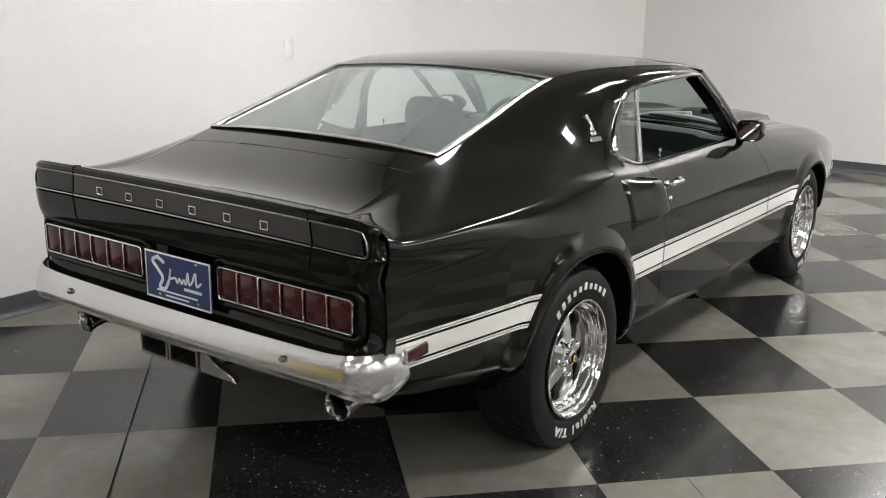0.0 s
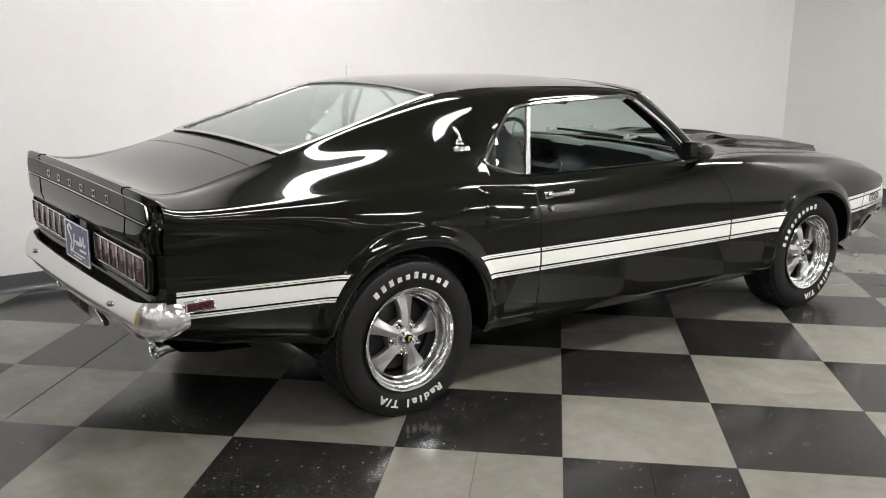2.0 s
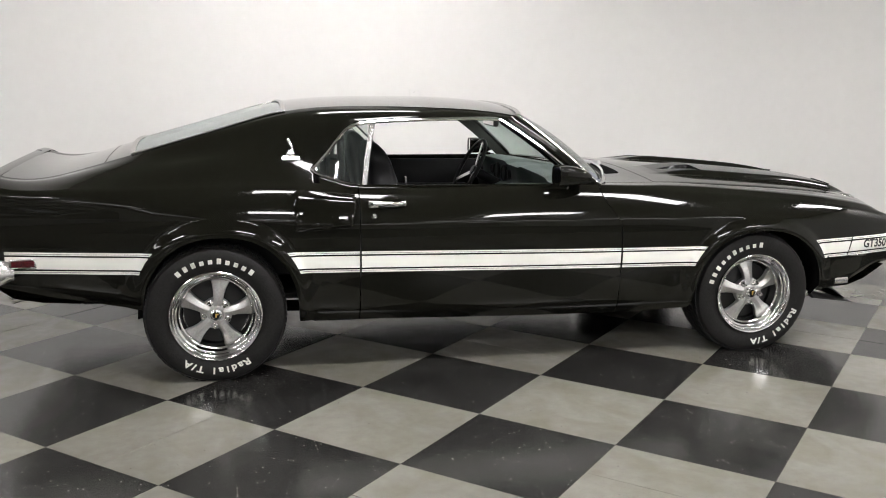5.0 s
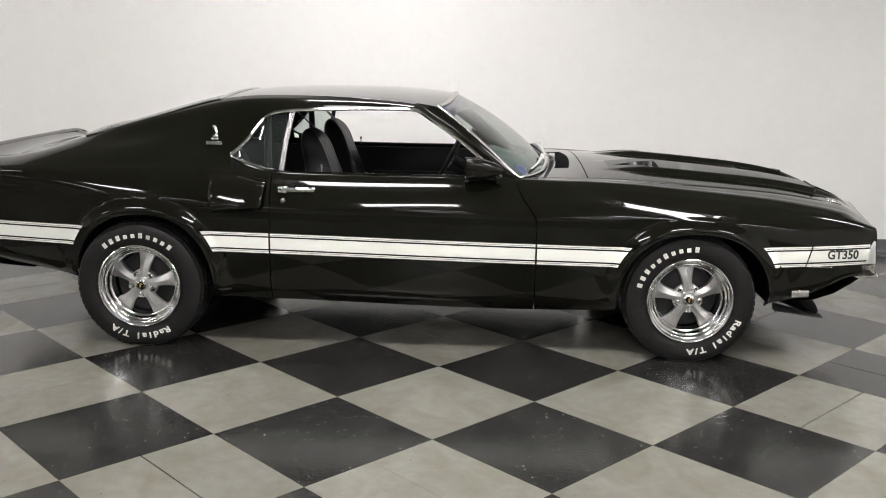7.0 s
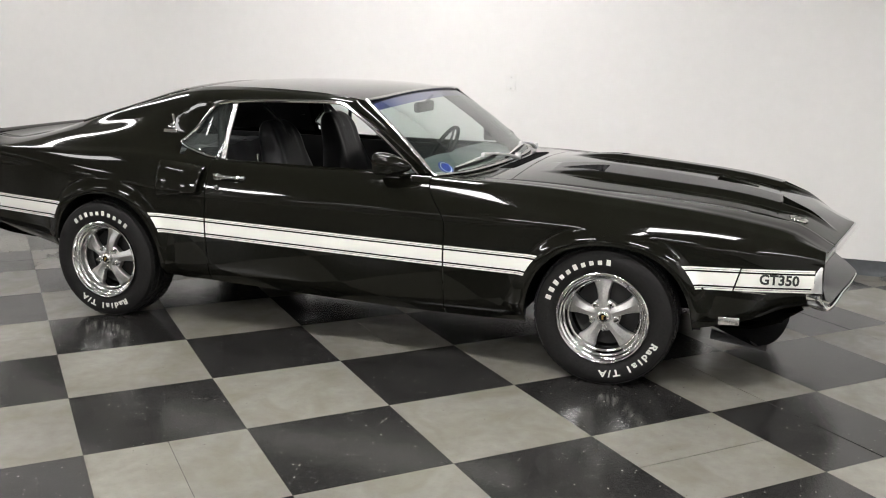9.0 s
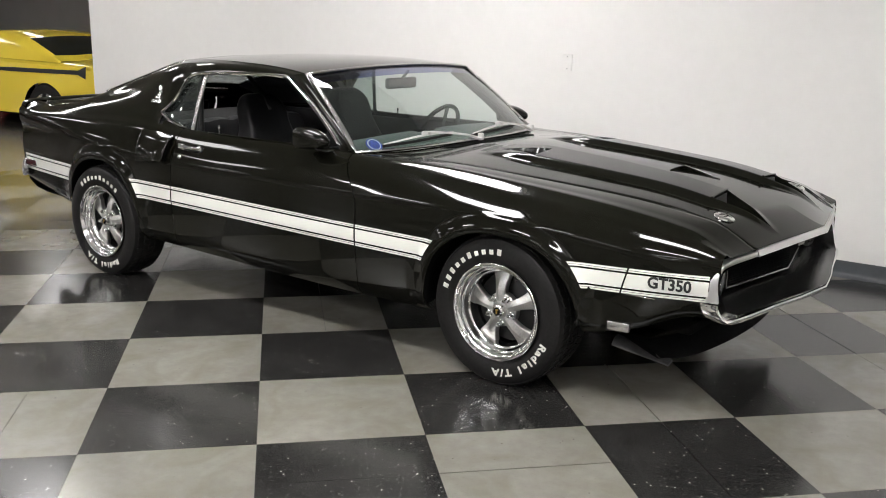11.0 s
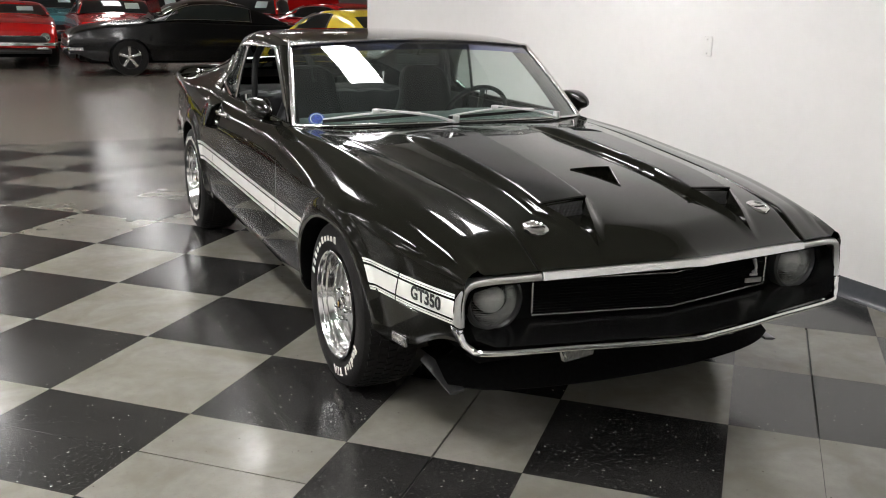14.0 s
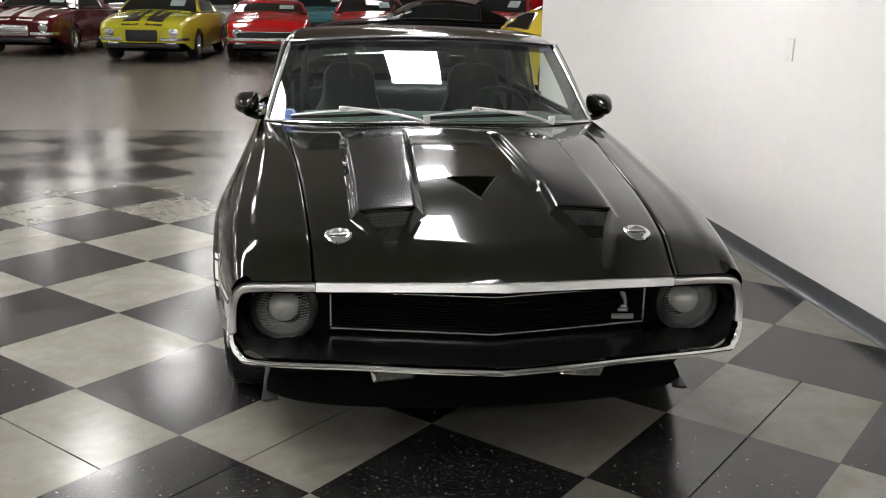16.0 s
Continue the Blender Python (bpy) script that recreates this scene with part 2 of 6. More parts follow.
STICKER = mat("blue_sticker", (0.02, 0.045, 0.3), 0.4, grain=0.7, grain_scale=90)
WIPER = mat("wiper_steel", (0.85, 0.85, 0.84), 0.36, 0.7)
SHELL = mat("grille_shell_paint", (0.006, 0.006, 0.006), 0.22, spec=0.3)
GOLD = mat("gold_emblem", (0.55, 0.36, 0.1), 0.3, 0.8)

# ---------------------------------------------------------------- the room
TILE, TILE_TURN, TILE_X, TILE_Y = 0.619, -44.2, -0.745, -1.067
TILE_PHASE = 0
WALL_Y, WALL_X, WALL_END, FLOOR_END = 1.96, 5.45, -5.6, -5.35


def floor_mat(name, base, fleck, amount, rough, speck, grain_scale, cloud_tint, cloud_amount, chips, chip_tint):
    m = mat(name, base, rough, grain=speck, grain_scale=grain_scale, stain=0.14, stain_scale=1.3, random_tint=0.07, spec=0.56)
    nt = m.node_tree
    b = nt.nodes["Principled BSDF"]
    geo = nt.nodes.new("ShaderNodeNewGeometry")
    for link in [q for q in nt.links if q.from_socket.name == "Object"]:
        nt.links.new(geo.outputs["Position"], link.to_socket)
    src = b.inputs["Base Color"].links[0].from_socket
    v = nt.nodes.new("ShaderNodeTexNoise")
    v.inputs["Scale"].default_value = 95.0
    v.inputs["Detail"].default_value = 2.0
    mp = nt.nodes.new("ShaderNodeMapping")
    mp.inputs["Scale"].default_value = (1.0, 0.8, 1.0)
    nt.links.new(geo.outputs["Position"], mp.inputs[0])
    nt.links.new(mp.outputs[0], v.inputs["Vector"])
    r = nt.nodes.new("ShaderNodeMapRange")
    r.inputs["From Min"].default_value, r.inputs["From Max"].default_value = 0.61, 0.67
    r.inputs["To Max"].default_value = amount
    nt.links.new(v.outputs["Fac"], r.inputs["Value"])
    mx = nt.nodes.new("ShaderNodeMix")
    mx.data_type = "RGBA"
    nt.links.new(r.outputs[0], mx.inputs[0])
    nt.links.new(src, mx.inputs[6])
    mx.inputs[7].default_value = (*fleck, 1)
    # broad worn clouds, stretched a little, and a few bright chips
    cloud = nt.nodes.new("ShaderNodeTexNoise")
    cloud.inputs["Scale"].default_value, cloud.inputs["Detail"].default_value, cloud.inputs["Distortion"].default_value = 4.2, 7.0, 0.9
    nt.links.new(mp.outputs[0], cloud.inputs["Vector"])
    cr = nt.nodes.new("ShaderNodeMapRange")
    cr.inputs["From Min"].default_value, cr.inputs["From Max"].default_value = 0.42, 0.72
    cr.inputs["To Max"].default_value = cloud_amount
    nt.links.new(cloud.outputs["Fac"], cr.inputs["Value"])
    cm = nt.nodes.new("ShaderNodeMix")
    cm.data_type = "RGBA"
    nt.links.new(cr.outputs[0], cm.inputs[0])
    nt.links.new(mx.outputs[2], cm.inputs[6])
    cm.inputs[7].default_value = (*cloud_tint, 1)
    chip = nt.nodes.new("ShaderNodeTexVoronoi")
    chip.inputs["Scale"].default_value = 42.0
    nt.links.new(geo.outputs["Position"], chip.inputs["Vector"])
    near_chip = nt.nodes.new("ShaderNodeMath")
    near_chip.operation = "LESS_THAN"
    near_chip.inputs[1].default_value = 0.13
    nt.links.new(chip.outputs["Distance"], near_chip.inputs[0])
    sep = nt.nodes.new("ShaderNodeSeparateColor")
    nt.links.new(chip.outputs["Color"], sep.inputs[0])
    rare = nt.nodes.new("ShaderNodeMath")
    rare.operation = "GREATER_THAN"
    rare.inputs[1].default_value = 1 - chips
    nt.links.new(sep.outputs[0], rare.inputs[0])
    both_chip = nt.nodes.new("ShaderNodeMath")
    both_chip.operation = "MULTIPLY"
    nt.links.new(near_chip.outputs[0], both_chip.inputs[0])
    nt.links.new(rare.outputs[0], both_chip.inputs[1])
    chm = nt.nodes.new("ShaderNodeMix")
    chm.data_type = "RGBA"
    nt.links.new(both_chip.outputs[0], chm.inputs[0])
    nt.links.new(cm.outputs[2], chm.inputs[6])
    chm.inputs[7].default_value = (*chip_tint, 1)
    nt.links.new(chm.outputs[2], b.inputs["Base Color"])
    # wax worn unevenly
    wr = nt.nodes.new("ShaderNodeMapRange")
    wr.inputs["From Min"].default_value, wr.inputs["From Max"].default_value = 0.3, 0.7
    wr.inputs["To Min"].default_value, wr.inputs["To Max"].default_value = rough - 0.03, rough + 0.035
    nt.links.new(cloud.outputs["Fac"], wr.inputs["Value"])
    nt.links.new(wr.outputs[0], b.inputs["Roughness"])
    return m


TILE_DARK = floor_mat("black_vinyl_tile", (0.0135, 0.013, 0.0125), (0.12, 0.117, 0.11), 0.4, 0.188, 0.35, 55, (0.03, 0.029, 0.027), 0.75, 0.25, (0.34, 0.33, 0.31))
TILE_PALE = floor_mat("grey_vinyl_tile", (0.168, 0.161, 0.141), (0.125, 0.12, 0.08), 0.22, 0.192, 0.07, 18, (0.115, 0.111, 0.08), 0.65, 0.03, (0.07, 0.066, 0.05))
JOINT = mat("tile_joint", (0.05, 0.05, 0.045), 0.8)
CONCRETE = mat("polished_concrete", (0.165, 0.148, 0.125), 0.27, spec=0.45, grain=0.05, grain_scale=9, stain=0.1, stain_scale=0.6)
WALL_PAINT = mat("white_wall_paint", (0.745, 0.733, 0.716), 0.75, grain=0.012, grain_scale=14, stain=0.015, stain_scale=0.9, bump=0.02)
CEILING_PAINT = mat("ceiling_paint", (0.4, 0.4, 0.385), 0.85, grain=0.05, grain_scale=30)
BASE_VINYL = mat("grey_cove_base", (0.075, 0.08, 0.085), 0.24, grain=0.06, grain_scale=30)
DIFFUSER = mat("lamp_diffuser", (1.0, 0.98, 0.974), 0.5, emit=LAMP_RADIANCE)
FAR_DIFFUSER = mat("dim_lamp_diffuser", (1.0, 0.98, 0.974), 0.5, emit=FAR_RADIANCE)
MID_DIFFUSER = mat("mid_lamp_diffuser", (1.0, 0.98, 0.974), 0.5, emit=MID_RADIANCE)
LAMP_FRAME = mat("lamp_frame", (0.7, 0.7, 0.7), 0.5)
SWITCH = mat("white_plastic", (0.74, 0.73, 0.71), 0.35)
# greyer base colour than WALL_PAINT
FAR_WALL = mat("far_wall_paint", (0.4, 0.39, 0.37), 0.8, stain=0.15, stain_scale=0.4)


def structure(name, bm, material, label, smooth=False):
    return tagged(part(name, bm, material, None, smooth=smooth), label, kind="structure", category=name.split("_")[0])


bm = bmesh.new()
box(bm, (-8.0, -5.0, -0.06), (40.0, 34.0, 0.1))
floor_base = structure("floor", bm, JOINT, "checkered floor bed under vinyl tiles")
bm = bmesh.new()
box(bm, (-17.0, -5.0, -0.0075), (2 * (17.0 + FLOOR_END), 33.9, 0.015))
structure("floor_concrete", bm, CONCRETE, "polished tan concrete showroom floor")

bm = bmesh.new()
box(bm, ((WALL_END + WALL_X) / 2, WALL_Y + 0.1, CEILING / 2), (WALL_X - WALL_END, 0.2, CEILING))
wall_back = structure("wall_back", bm, WALL_PAINT, "plain white painted partition wall")
bm = bmesh.new()
box(bm, (WALL_X + 0.1, -9.0, CEILING / 2), (0.2, 22.3, CEILING))
wall_side = structure("wall_side", bm, WALL_PAINT, "plain white painted wall meeting the partition")
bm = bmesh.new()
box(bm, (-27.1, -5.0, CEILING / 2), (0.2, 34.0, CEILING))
structure("wall_far", bm, FAR_WALL, "mid-grey far wall of the showroom")
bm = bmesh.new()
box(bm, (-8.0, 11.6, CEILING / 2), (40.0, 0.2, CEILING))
structure("wall_left", bm, FAR_WALL, "mid-grey side wall of the showroom")
bm = bmesh.new()
box(bm, (-8.0, -21.6, CEILING / 2), (40.0, 0.2, CEILING))
structure("wall_right", bm, WALL_PAINT, "pale wall across the showroom")
bm = bmesh.new()
box(bm, (-8.0, -5.0, CEILING + 0.05), (40.0, 34.0, 0.1))
structure("ceiling", bm, CEILING_PAINT, "plain grey showroom ceiling")

# cove base along both white walls
COVE = [(0.0, 0.0), (0.034, 0.0), (0.034, 0.002), (0.026, 0.005), (0.019, 0.010), (0.013, 0.017), (0.009, 0.026), (0.007, 0.038), (0.006, 0.06), (0.006, 0.1), (0.0, 0.102)]


def cove(name, a, b, inward, parent_label):
    bm = bmesh.new()
    rows = []
    for p in (a, b):
        rows.append([Vector((p[0] + inward[0] * u, p[1] + inward[1] * u, w)) for u, w in COVE])
    vs = grid(bm, rows, close=True)
    bm.faces.new(vs[0])
    bm.faces.new(vs[1][::-1])
    bmesh.ops.recalc_face_normals(bm, faces=bm.faces[:])
    return structure(name, bm, BASE_VINYL, parent_label, True)


cove("baseboard_back", (WALL_END, WALL_Y), (WALL_X, WALL_Y), (0, -1), "dark grey rubber cove base along the wall")
cove("baseboard_side", (WALL_X, WALL_Y - 0.02), (WALL_X, -19.0), (-1, 0), "dark grey rubber cove base along the wall")

# wall switch plate
plate = empty("wall_plate", "white blank wall plate screwed to the painted wall", "wall plate")
plate.location = (0.1, WALL_Y, 1.225)
bm = bmesh.new()
box(bm, (0, -0.004, 0), (0.075, 0.008, 0.118), 0.003)
part("cover", bm, SWITCH, plate)
for dz in (-0.042, 0.042):
    bm = bmesh.new()
    lathe(bm, [(0, -0.0095), (0.003, -0.009), (0.0032, -0.007)], 10, pose(0, 0, dz))
    part("screw", bm, BRUSHED, plate)


# ceiling lights
def ceiling_light(length, width, glow):
    e = empty("ceiling_light", "white recessed ceiling light with a glowing diffuser", "ceiling light", "ceiling lights")
    bm = bmesh.new()
    for sx, sy, lx, ly in ((0, 1, length, 0.03), (0, -1, length, 0.03), (1, 0, 0.03, width - 0.06), (-1, 0, 0.03, width - 0.06)):
        box(bm, (sx * (length / 2 - 0.015), sy * (width / 2 - 0.015), -0.02), (lx, ly, 0.04))
    part("frame", bm, LAMP_FRAME, e, smooth=False)
    bm = bmesh.new()
    box(bm, (0, 0, -0.012), (length - 0.06, width - 0.06, 0.018))
    part("diffuser", bm, glow, e, smooth=False)
    return e


lamp = ceiling_light(1.22, 0.61, DIFFUSER)
lamp.location = (-0.55, 0.12, CEILING)
for x, y in ((-0.55, -2.65), (-0.55, -6.6), (2.2, -2.65), (2.2, -6.6), (-4.6, -6.6)):
    copy_thing(lamp, pose(x, y, CEILING))
slim_lamp = ceiling_light(1.22, 0.42, DIFFUSER)
slim_lamp.location = (4.7, -1.2, CEILING)
copy_thing(slim_lamp, pose(4.8, -6.6, CEILING))
# one light with a radiance between the full and the dimmer ones
mid_lamp = ceiling_light(1.22, 0.5, MID_DIFFUSER)
mid_lamp.location = (-4.7, 0.55, CEILING)
# dimmer lights over the rest of the showroom
far_lamp = ceiling_light(1.22, 0.6, FAR_DIFFUSER)
far_lamp.location = (-24.4, -10.5, CEILING)
far_spots = [(-4.8, -3.0), (-7.6, 0.95)] + [(-7.6, y) for y in (5.2, -2.5, -6.6)]
far_spots += [(x, y) for x in (-12.0, -16.2, -20.0, -24.4) for y in (5.2, 1.05, -2.65, -6.6)]
far_spots += [(x, -10.5) for x in (4.8, 2.2, -0.55, -4.6, -7.6, -12.0, -16.2, -20.0)]
far_spots += [(x, y) for x in (4.8, 2.2, -0.55, -4.6, -7.6, -12.0, -16.2, -20.0, -24.4) for y in (-14.4, -18.3)]
for x, y in far_spots:
    copy_thing(far_lamp, pose(x, y, CEILING))

# ---------------------------------------------------------------- the black coupe
# x runs forward from the middle of the wheelbase, y to its left, z up
car = empty("sports_coupe", "glossy black classic fastback coupe with white side stripes", "car")
car.location = (0, -0.003, 0)
car.rotation_euler = (0, 0, radians(-0.55))
AXLE_F, AXLE_R = 1.372, -1.392

width_mid = spline((-2.38, 0.787), (-2.0, 0.832), (-1.7, 0.864), (-1.35, 0.887), (-0.9, 0.89), (0, 0.886), (0.6, 0.886),
                  (1.0, 0.89), (1.4, 0.889), (1.8, 0.86), (2.1, 0.818), (2.24, 0.788), (2.32, 0.768))
width_top = spline((-2.38, 0.797), (-2.0, 0.812), (-1.5, 0.81), (-1.0, 0.808), (-0.6, 0.802), (0, 0.802), (0.55, 0.8),
                  (1.0, 0.79), (1.5, 0.782), (2.0, 0.77), (2.26, 0.748), (2.32, 0.744))
z_top = spline((-2.38, 0.955), (-2.31, 0.915), (-2.233, 0.902), (-2.05, 0.902), (-1.57, 0.919), (-1.08, 0.93), (-0.72, 0.908), (-0.5, 0.902),
              (0.5, 0.897), (1.0, 0.870), (1.5, 0.827), (1.8, 0.795), (2.04, 0.754), (2.2, 0.718), (2.32, 0.676))
z_low = curve((-2.38, 0.44), (-2.07, 0.4), (-1.72, 0.345), (-1.0, 0.27), (-0.7, 0.262), (0.47, 0.24), (1.0, 0.25), (1.78, 0.311), (1.98, 0.36), (2.18, 0.44), (2.32, 0.45))
z_crease = spline((-2.38, 0.80), (-1.6, 0.79), (-0.9, 0.745), (0, 0.735), (0.6, 0.73), (1.4, 0.725), (2.32, 0.62))
y_rail = spline((-2.38, 0.62), (-2.17, 0.555), (-1.76, 0.538), (-1.4, 0.532), (-1.055, 0.532), (-0.75, 0.585), (-0.4, 0.63), (0.0, 0.655), (0.13, 0.662))
z_rail = spline((-2.38, 0.962), (-2.3, 0.938), (-2.17, 0.93), (-2.0, 0.966), (-1.76, 1.036), (-1.5, 1.112), (-1.25, 1.187), (-1.055, 1.24), (-0.75, 1.272), (-0.4, 1.272),
               (0.0, 1.248), (0.13, 1.228))
z_mid = spline((-2.38, 0.967), (-2.3, 0.948), (-2.17, 0.944), (-2.0, 0.984), (-1.76, 1.06), (-1.5, 1.143), (-1.25, 1.22), (-1.055, 1.264), (-0.75, 1.292), (-0.4, 1.299),
              (0.0, 1.283), (0.13, 1.263))
z_hood = spline((0.5, 0.893), (0.7, 0.906), (0.86, 0.922), (1.0, 0.928), (1.3, 0.915), (1.7, 0.882), (1.96, 0.845), (2.2, 0.788), (2.38, 0.733), (2.46, 0.705))
ARCHES = ((AXLE_F + 0.015, 0.378, 0.66), (AXLE_R + 0.028, 0.358, 0.69))


def arch_z(x):
    """Height of the wheel opening's edge at x, or 0."""
    for xc, a, top in ARCHES:
        u = abs(x - xc) / a
        if u < 1:
            return 0.28 + (top - 0.28) * (1 - u ** 2.3) ** (1 / 2.3)
    return 0.0


def flare(x, z):
    """Rolled lip round the wheel openings."""
    out = 0.0
    for xc, a, top in ARCHES:
        u, w = (x - xc) / a, max(z - 0.28, 0) / (top - 0.28)
        r = (abs(u) ** 2.3 + w ** 2.3) ** (1 / 2.3)
        d = (r - 1) * 0.37
        if -0.02 < d < 0.075 and z > 0.26:
            t = max(d, 0) / 0.075
            out = max(out, 0.023 * (1 - t * t) ** 1.3 * (0.82 + 0.18 * min(t / 0.25, 1)))
    return out


def side_y(x, z):
    """Half width of the flank at x and height z."""
    wm, ws, zt, zc, zb = width_mid(x), width_top(x), z_top(x), z_crease(x), z_low(x)
    zc = min(zc, zt - 0.05)
    if z >= zc:
        t = (z - zc) / max(zt - zc, 1e-3)
        y = lerp(wm - 0.004, ws, t) + 0.010 * math.sin(math.pi * min(t, 1))
        y -= 0.016 * (max(t - 0.8, 0) / 0.2) ** 2
    else:
        t = (zc - z) / max(zc - zb, 1e-3)
        y = wm - 0.004 + 0.008 * math.sin(math.pi * min(t * 1.2, 1)) - 0.014 * max(t - 0.4, 0) / 0.6 - 0.04 * (max(t - 0.86, 0) / 0.14) ** 1.5 * (1 - 0.6 * sstep(1.75, 1.9, x))
    return y + flare(x, z)


def columns(x0, x1, step=0.035):
    """Stations along the body, close together at the ends of the wheel openings."""
    xs = {round(x0, 4), round(x1, 4)}
    n = max(2, int((x1 - x0) / step))
    for i in range(n + 1):
        xs.add(round(lerp(x0, x1, i / n), 4))
    for xc, a, _ in ARCHES:
        xs = {x for x in xs if not (xc - a - 0.02 < x < xc + a + 0.02) or x in (round(x0, 4), round(x1, 4))}
        for i in range(49):
            x = xc - a * math.cos(math.pi * i / 48)
            if x0 < x < x1:
                xs.add(round(x, 5))
        for e in (-a - 0.002, a + 0.002, -a - 0.02, a + 0.02):
            if x0 < xc + e < x1:
                xs.add(round(xc + e, 5))
    return sorted(xs)


def seam_shift(x, z, lean):
    """Leans the seam between door and fender back towards the windshield."""
    if lean == "door":
        return -0.1 * sstep(0.68, 0.88, z) * sstep(0.2, 0.6, x)
    if lean == "fender":
        return -0.1 * sstep(0.68, 0.88, z) * (1 - sstep(0.606, 1.0, x))
    return 0.0


def flank_rows(xs, s, n=30, lean=""):
    """Rows of points up the flank, one row for each station."""
    rows = []
    for x in xs:
        zt, zc = z_top(x), min(z_crease(x), z_top(x) - 0.05)
        lo = max(z_low(x), arch_z(x))
        heights = []
        k = int(n * 0.62)
        mid = max(zc, lo + 0.01)
        for i in range(k):
            heights.append(lerp(lo, mid, i / k))
        for i in range(n - k + 1):
            heights.append(lerp(mid, zt, i / (n - k)))
        rows.append([Vector((x + seam_shift(x, z, lean), s * side_y(x + seam_shift(x, z, lean), z), z)) for z in heights])
    return rows


# openings of the side windows
dlo_top = curve((-0.93, 0.985), (-0.86, 1.055), (-0.75, 1.178), (-0.7, 1.196), (-0.5, 1.212), (-0.1, 1.222), (0.02, 1.214), (0.12, 1.175))
dlo_low = curve((-0.93, 0.97), (-0.9, 0.955), (-0.86, 0.942), (-0.7, 0.905), (-0.5, 0.903), (0.5, 0.9))


def section(x):
    """Points from the shoulder over the roof rail to the centre line."""
    s = Vector((width_top(x) - 0.016, z_top(x)))
    r = Vector((y_rail(x), z_rail(x)))
    c = Vector((0, z_mid(x)))
    n = (r - s)
    n = Vector((n.y, -n.x)).normalized()
    k = sstep(-2.33, -2.12, x)
    f = sstep(-1.6, -0.9, x)
    g = sstep(-1.55, -1.1, x)
    rear = 1 - sstep(-1.85, -1.45, x)
    ridge = Vector((r.x + lerp(0.014, 0.085, f) * k + 0.02 * (1 - k), r.y - lerp(0.004, 0.024, f)))
    n = ridge - s
    n = Vector((n.y, -n.x)).normalized()
    # full shoulder, hollow sail above it
    hollow = math.exp(-((x + 1.38) / 0.271) ** 2)
    m1 = s.lerp(ridge, 0.339) + n * (0.007 - 0.02 * g + 0.003 * rear + 0.0077 * hollow)
    m2 = s.lerp(ridge, 0.708) + n * (0.002 + 0.0053 * g + 0.0119 * rear - 0.0211 * hollow)
    side = [s, m1, m2, ridge, r]
    for _ in range(4):
        cut = [side[0]]
        for a, b in zip(side, side[1:]):
            cut += [a.lerp(b, 0.25), a.lerp(b, 0.75)]
        side = cut + [side[-1]]
    q = Vector((r.x * 0.5, c.y))
    over = [r * (1 - t) ** 2 + q * (2 * t * (1 - t)) + c * t * t for t in (i / 24 for i in range(1, 25))]
    return [(p.x, p.y) for p in side + over], len(side) - 1


def resample(pts, n):
    d = [0.0]
    for a, b in zip(pts, pts[1:]):
        d.append(d[-1] + math.hypot(b[0] - a[0], b[1] - a[1]))
    out = []
    for i in range(n + 1):
        t = d[-1] * i / n
        k = min(max(int(np.searchsorted(d, t)) - 1, 0), len(pts) - 2)
        f = (t - d[k]) / max(d[k + 1] - d[k], 1e-9)
        out.append((lerp(pts[k][0], pts[k + 1][0], f), lerp(pts[k][1], pts[k + 1][1], f)))
    return out


def above(pts, z):
    """The stretch of a section above height z."""
    out = []
    for a, b in zip(pts, pts[1:]):
        if a[1] < z <= b[1] and not out:
            f = (z - a[1]) / (b[1] - a[1])
            out.append((lerp(a[0], b[0], f), z))
        if out:
            out.append(b)
    return out or pts[-4:]


def glass_y(x, z):
    """Half width of the side window plane."""
    return lerp(0.76, 0.695, (z - 0.9) / 0.29)


def open_y(x):
    """Half width of the upper edge of the side window opening."""
    pts, k = section(x)
    y = above(pts[:k + 1], dlo_top(x))[0][0]
    return lerp(y, min(y, 0.703), sstep(-0.93, -0.74, x))


def sill_y(x):
    """Half width of its lower edge."""
    return lerp(glass_y(x, 0.905), open_y(-0.93), sstep(-0.74, -0.93, x))


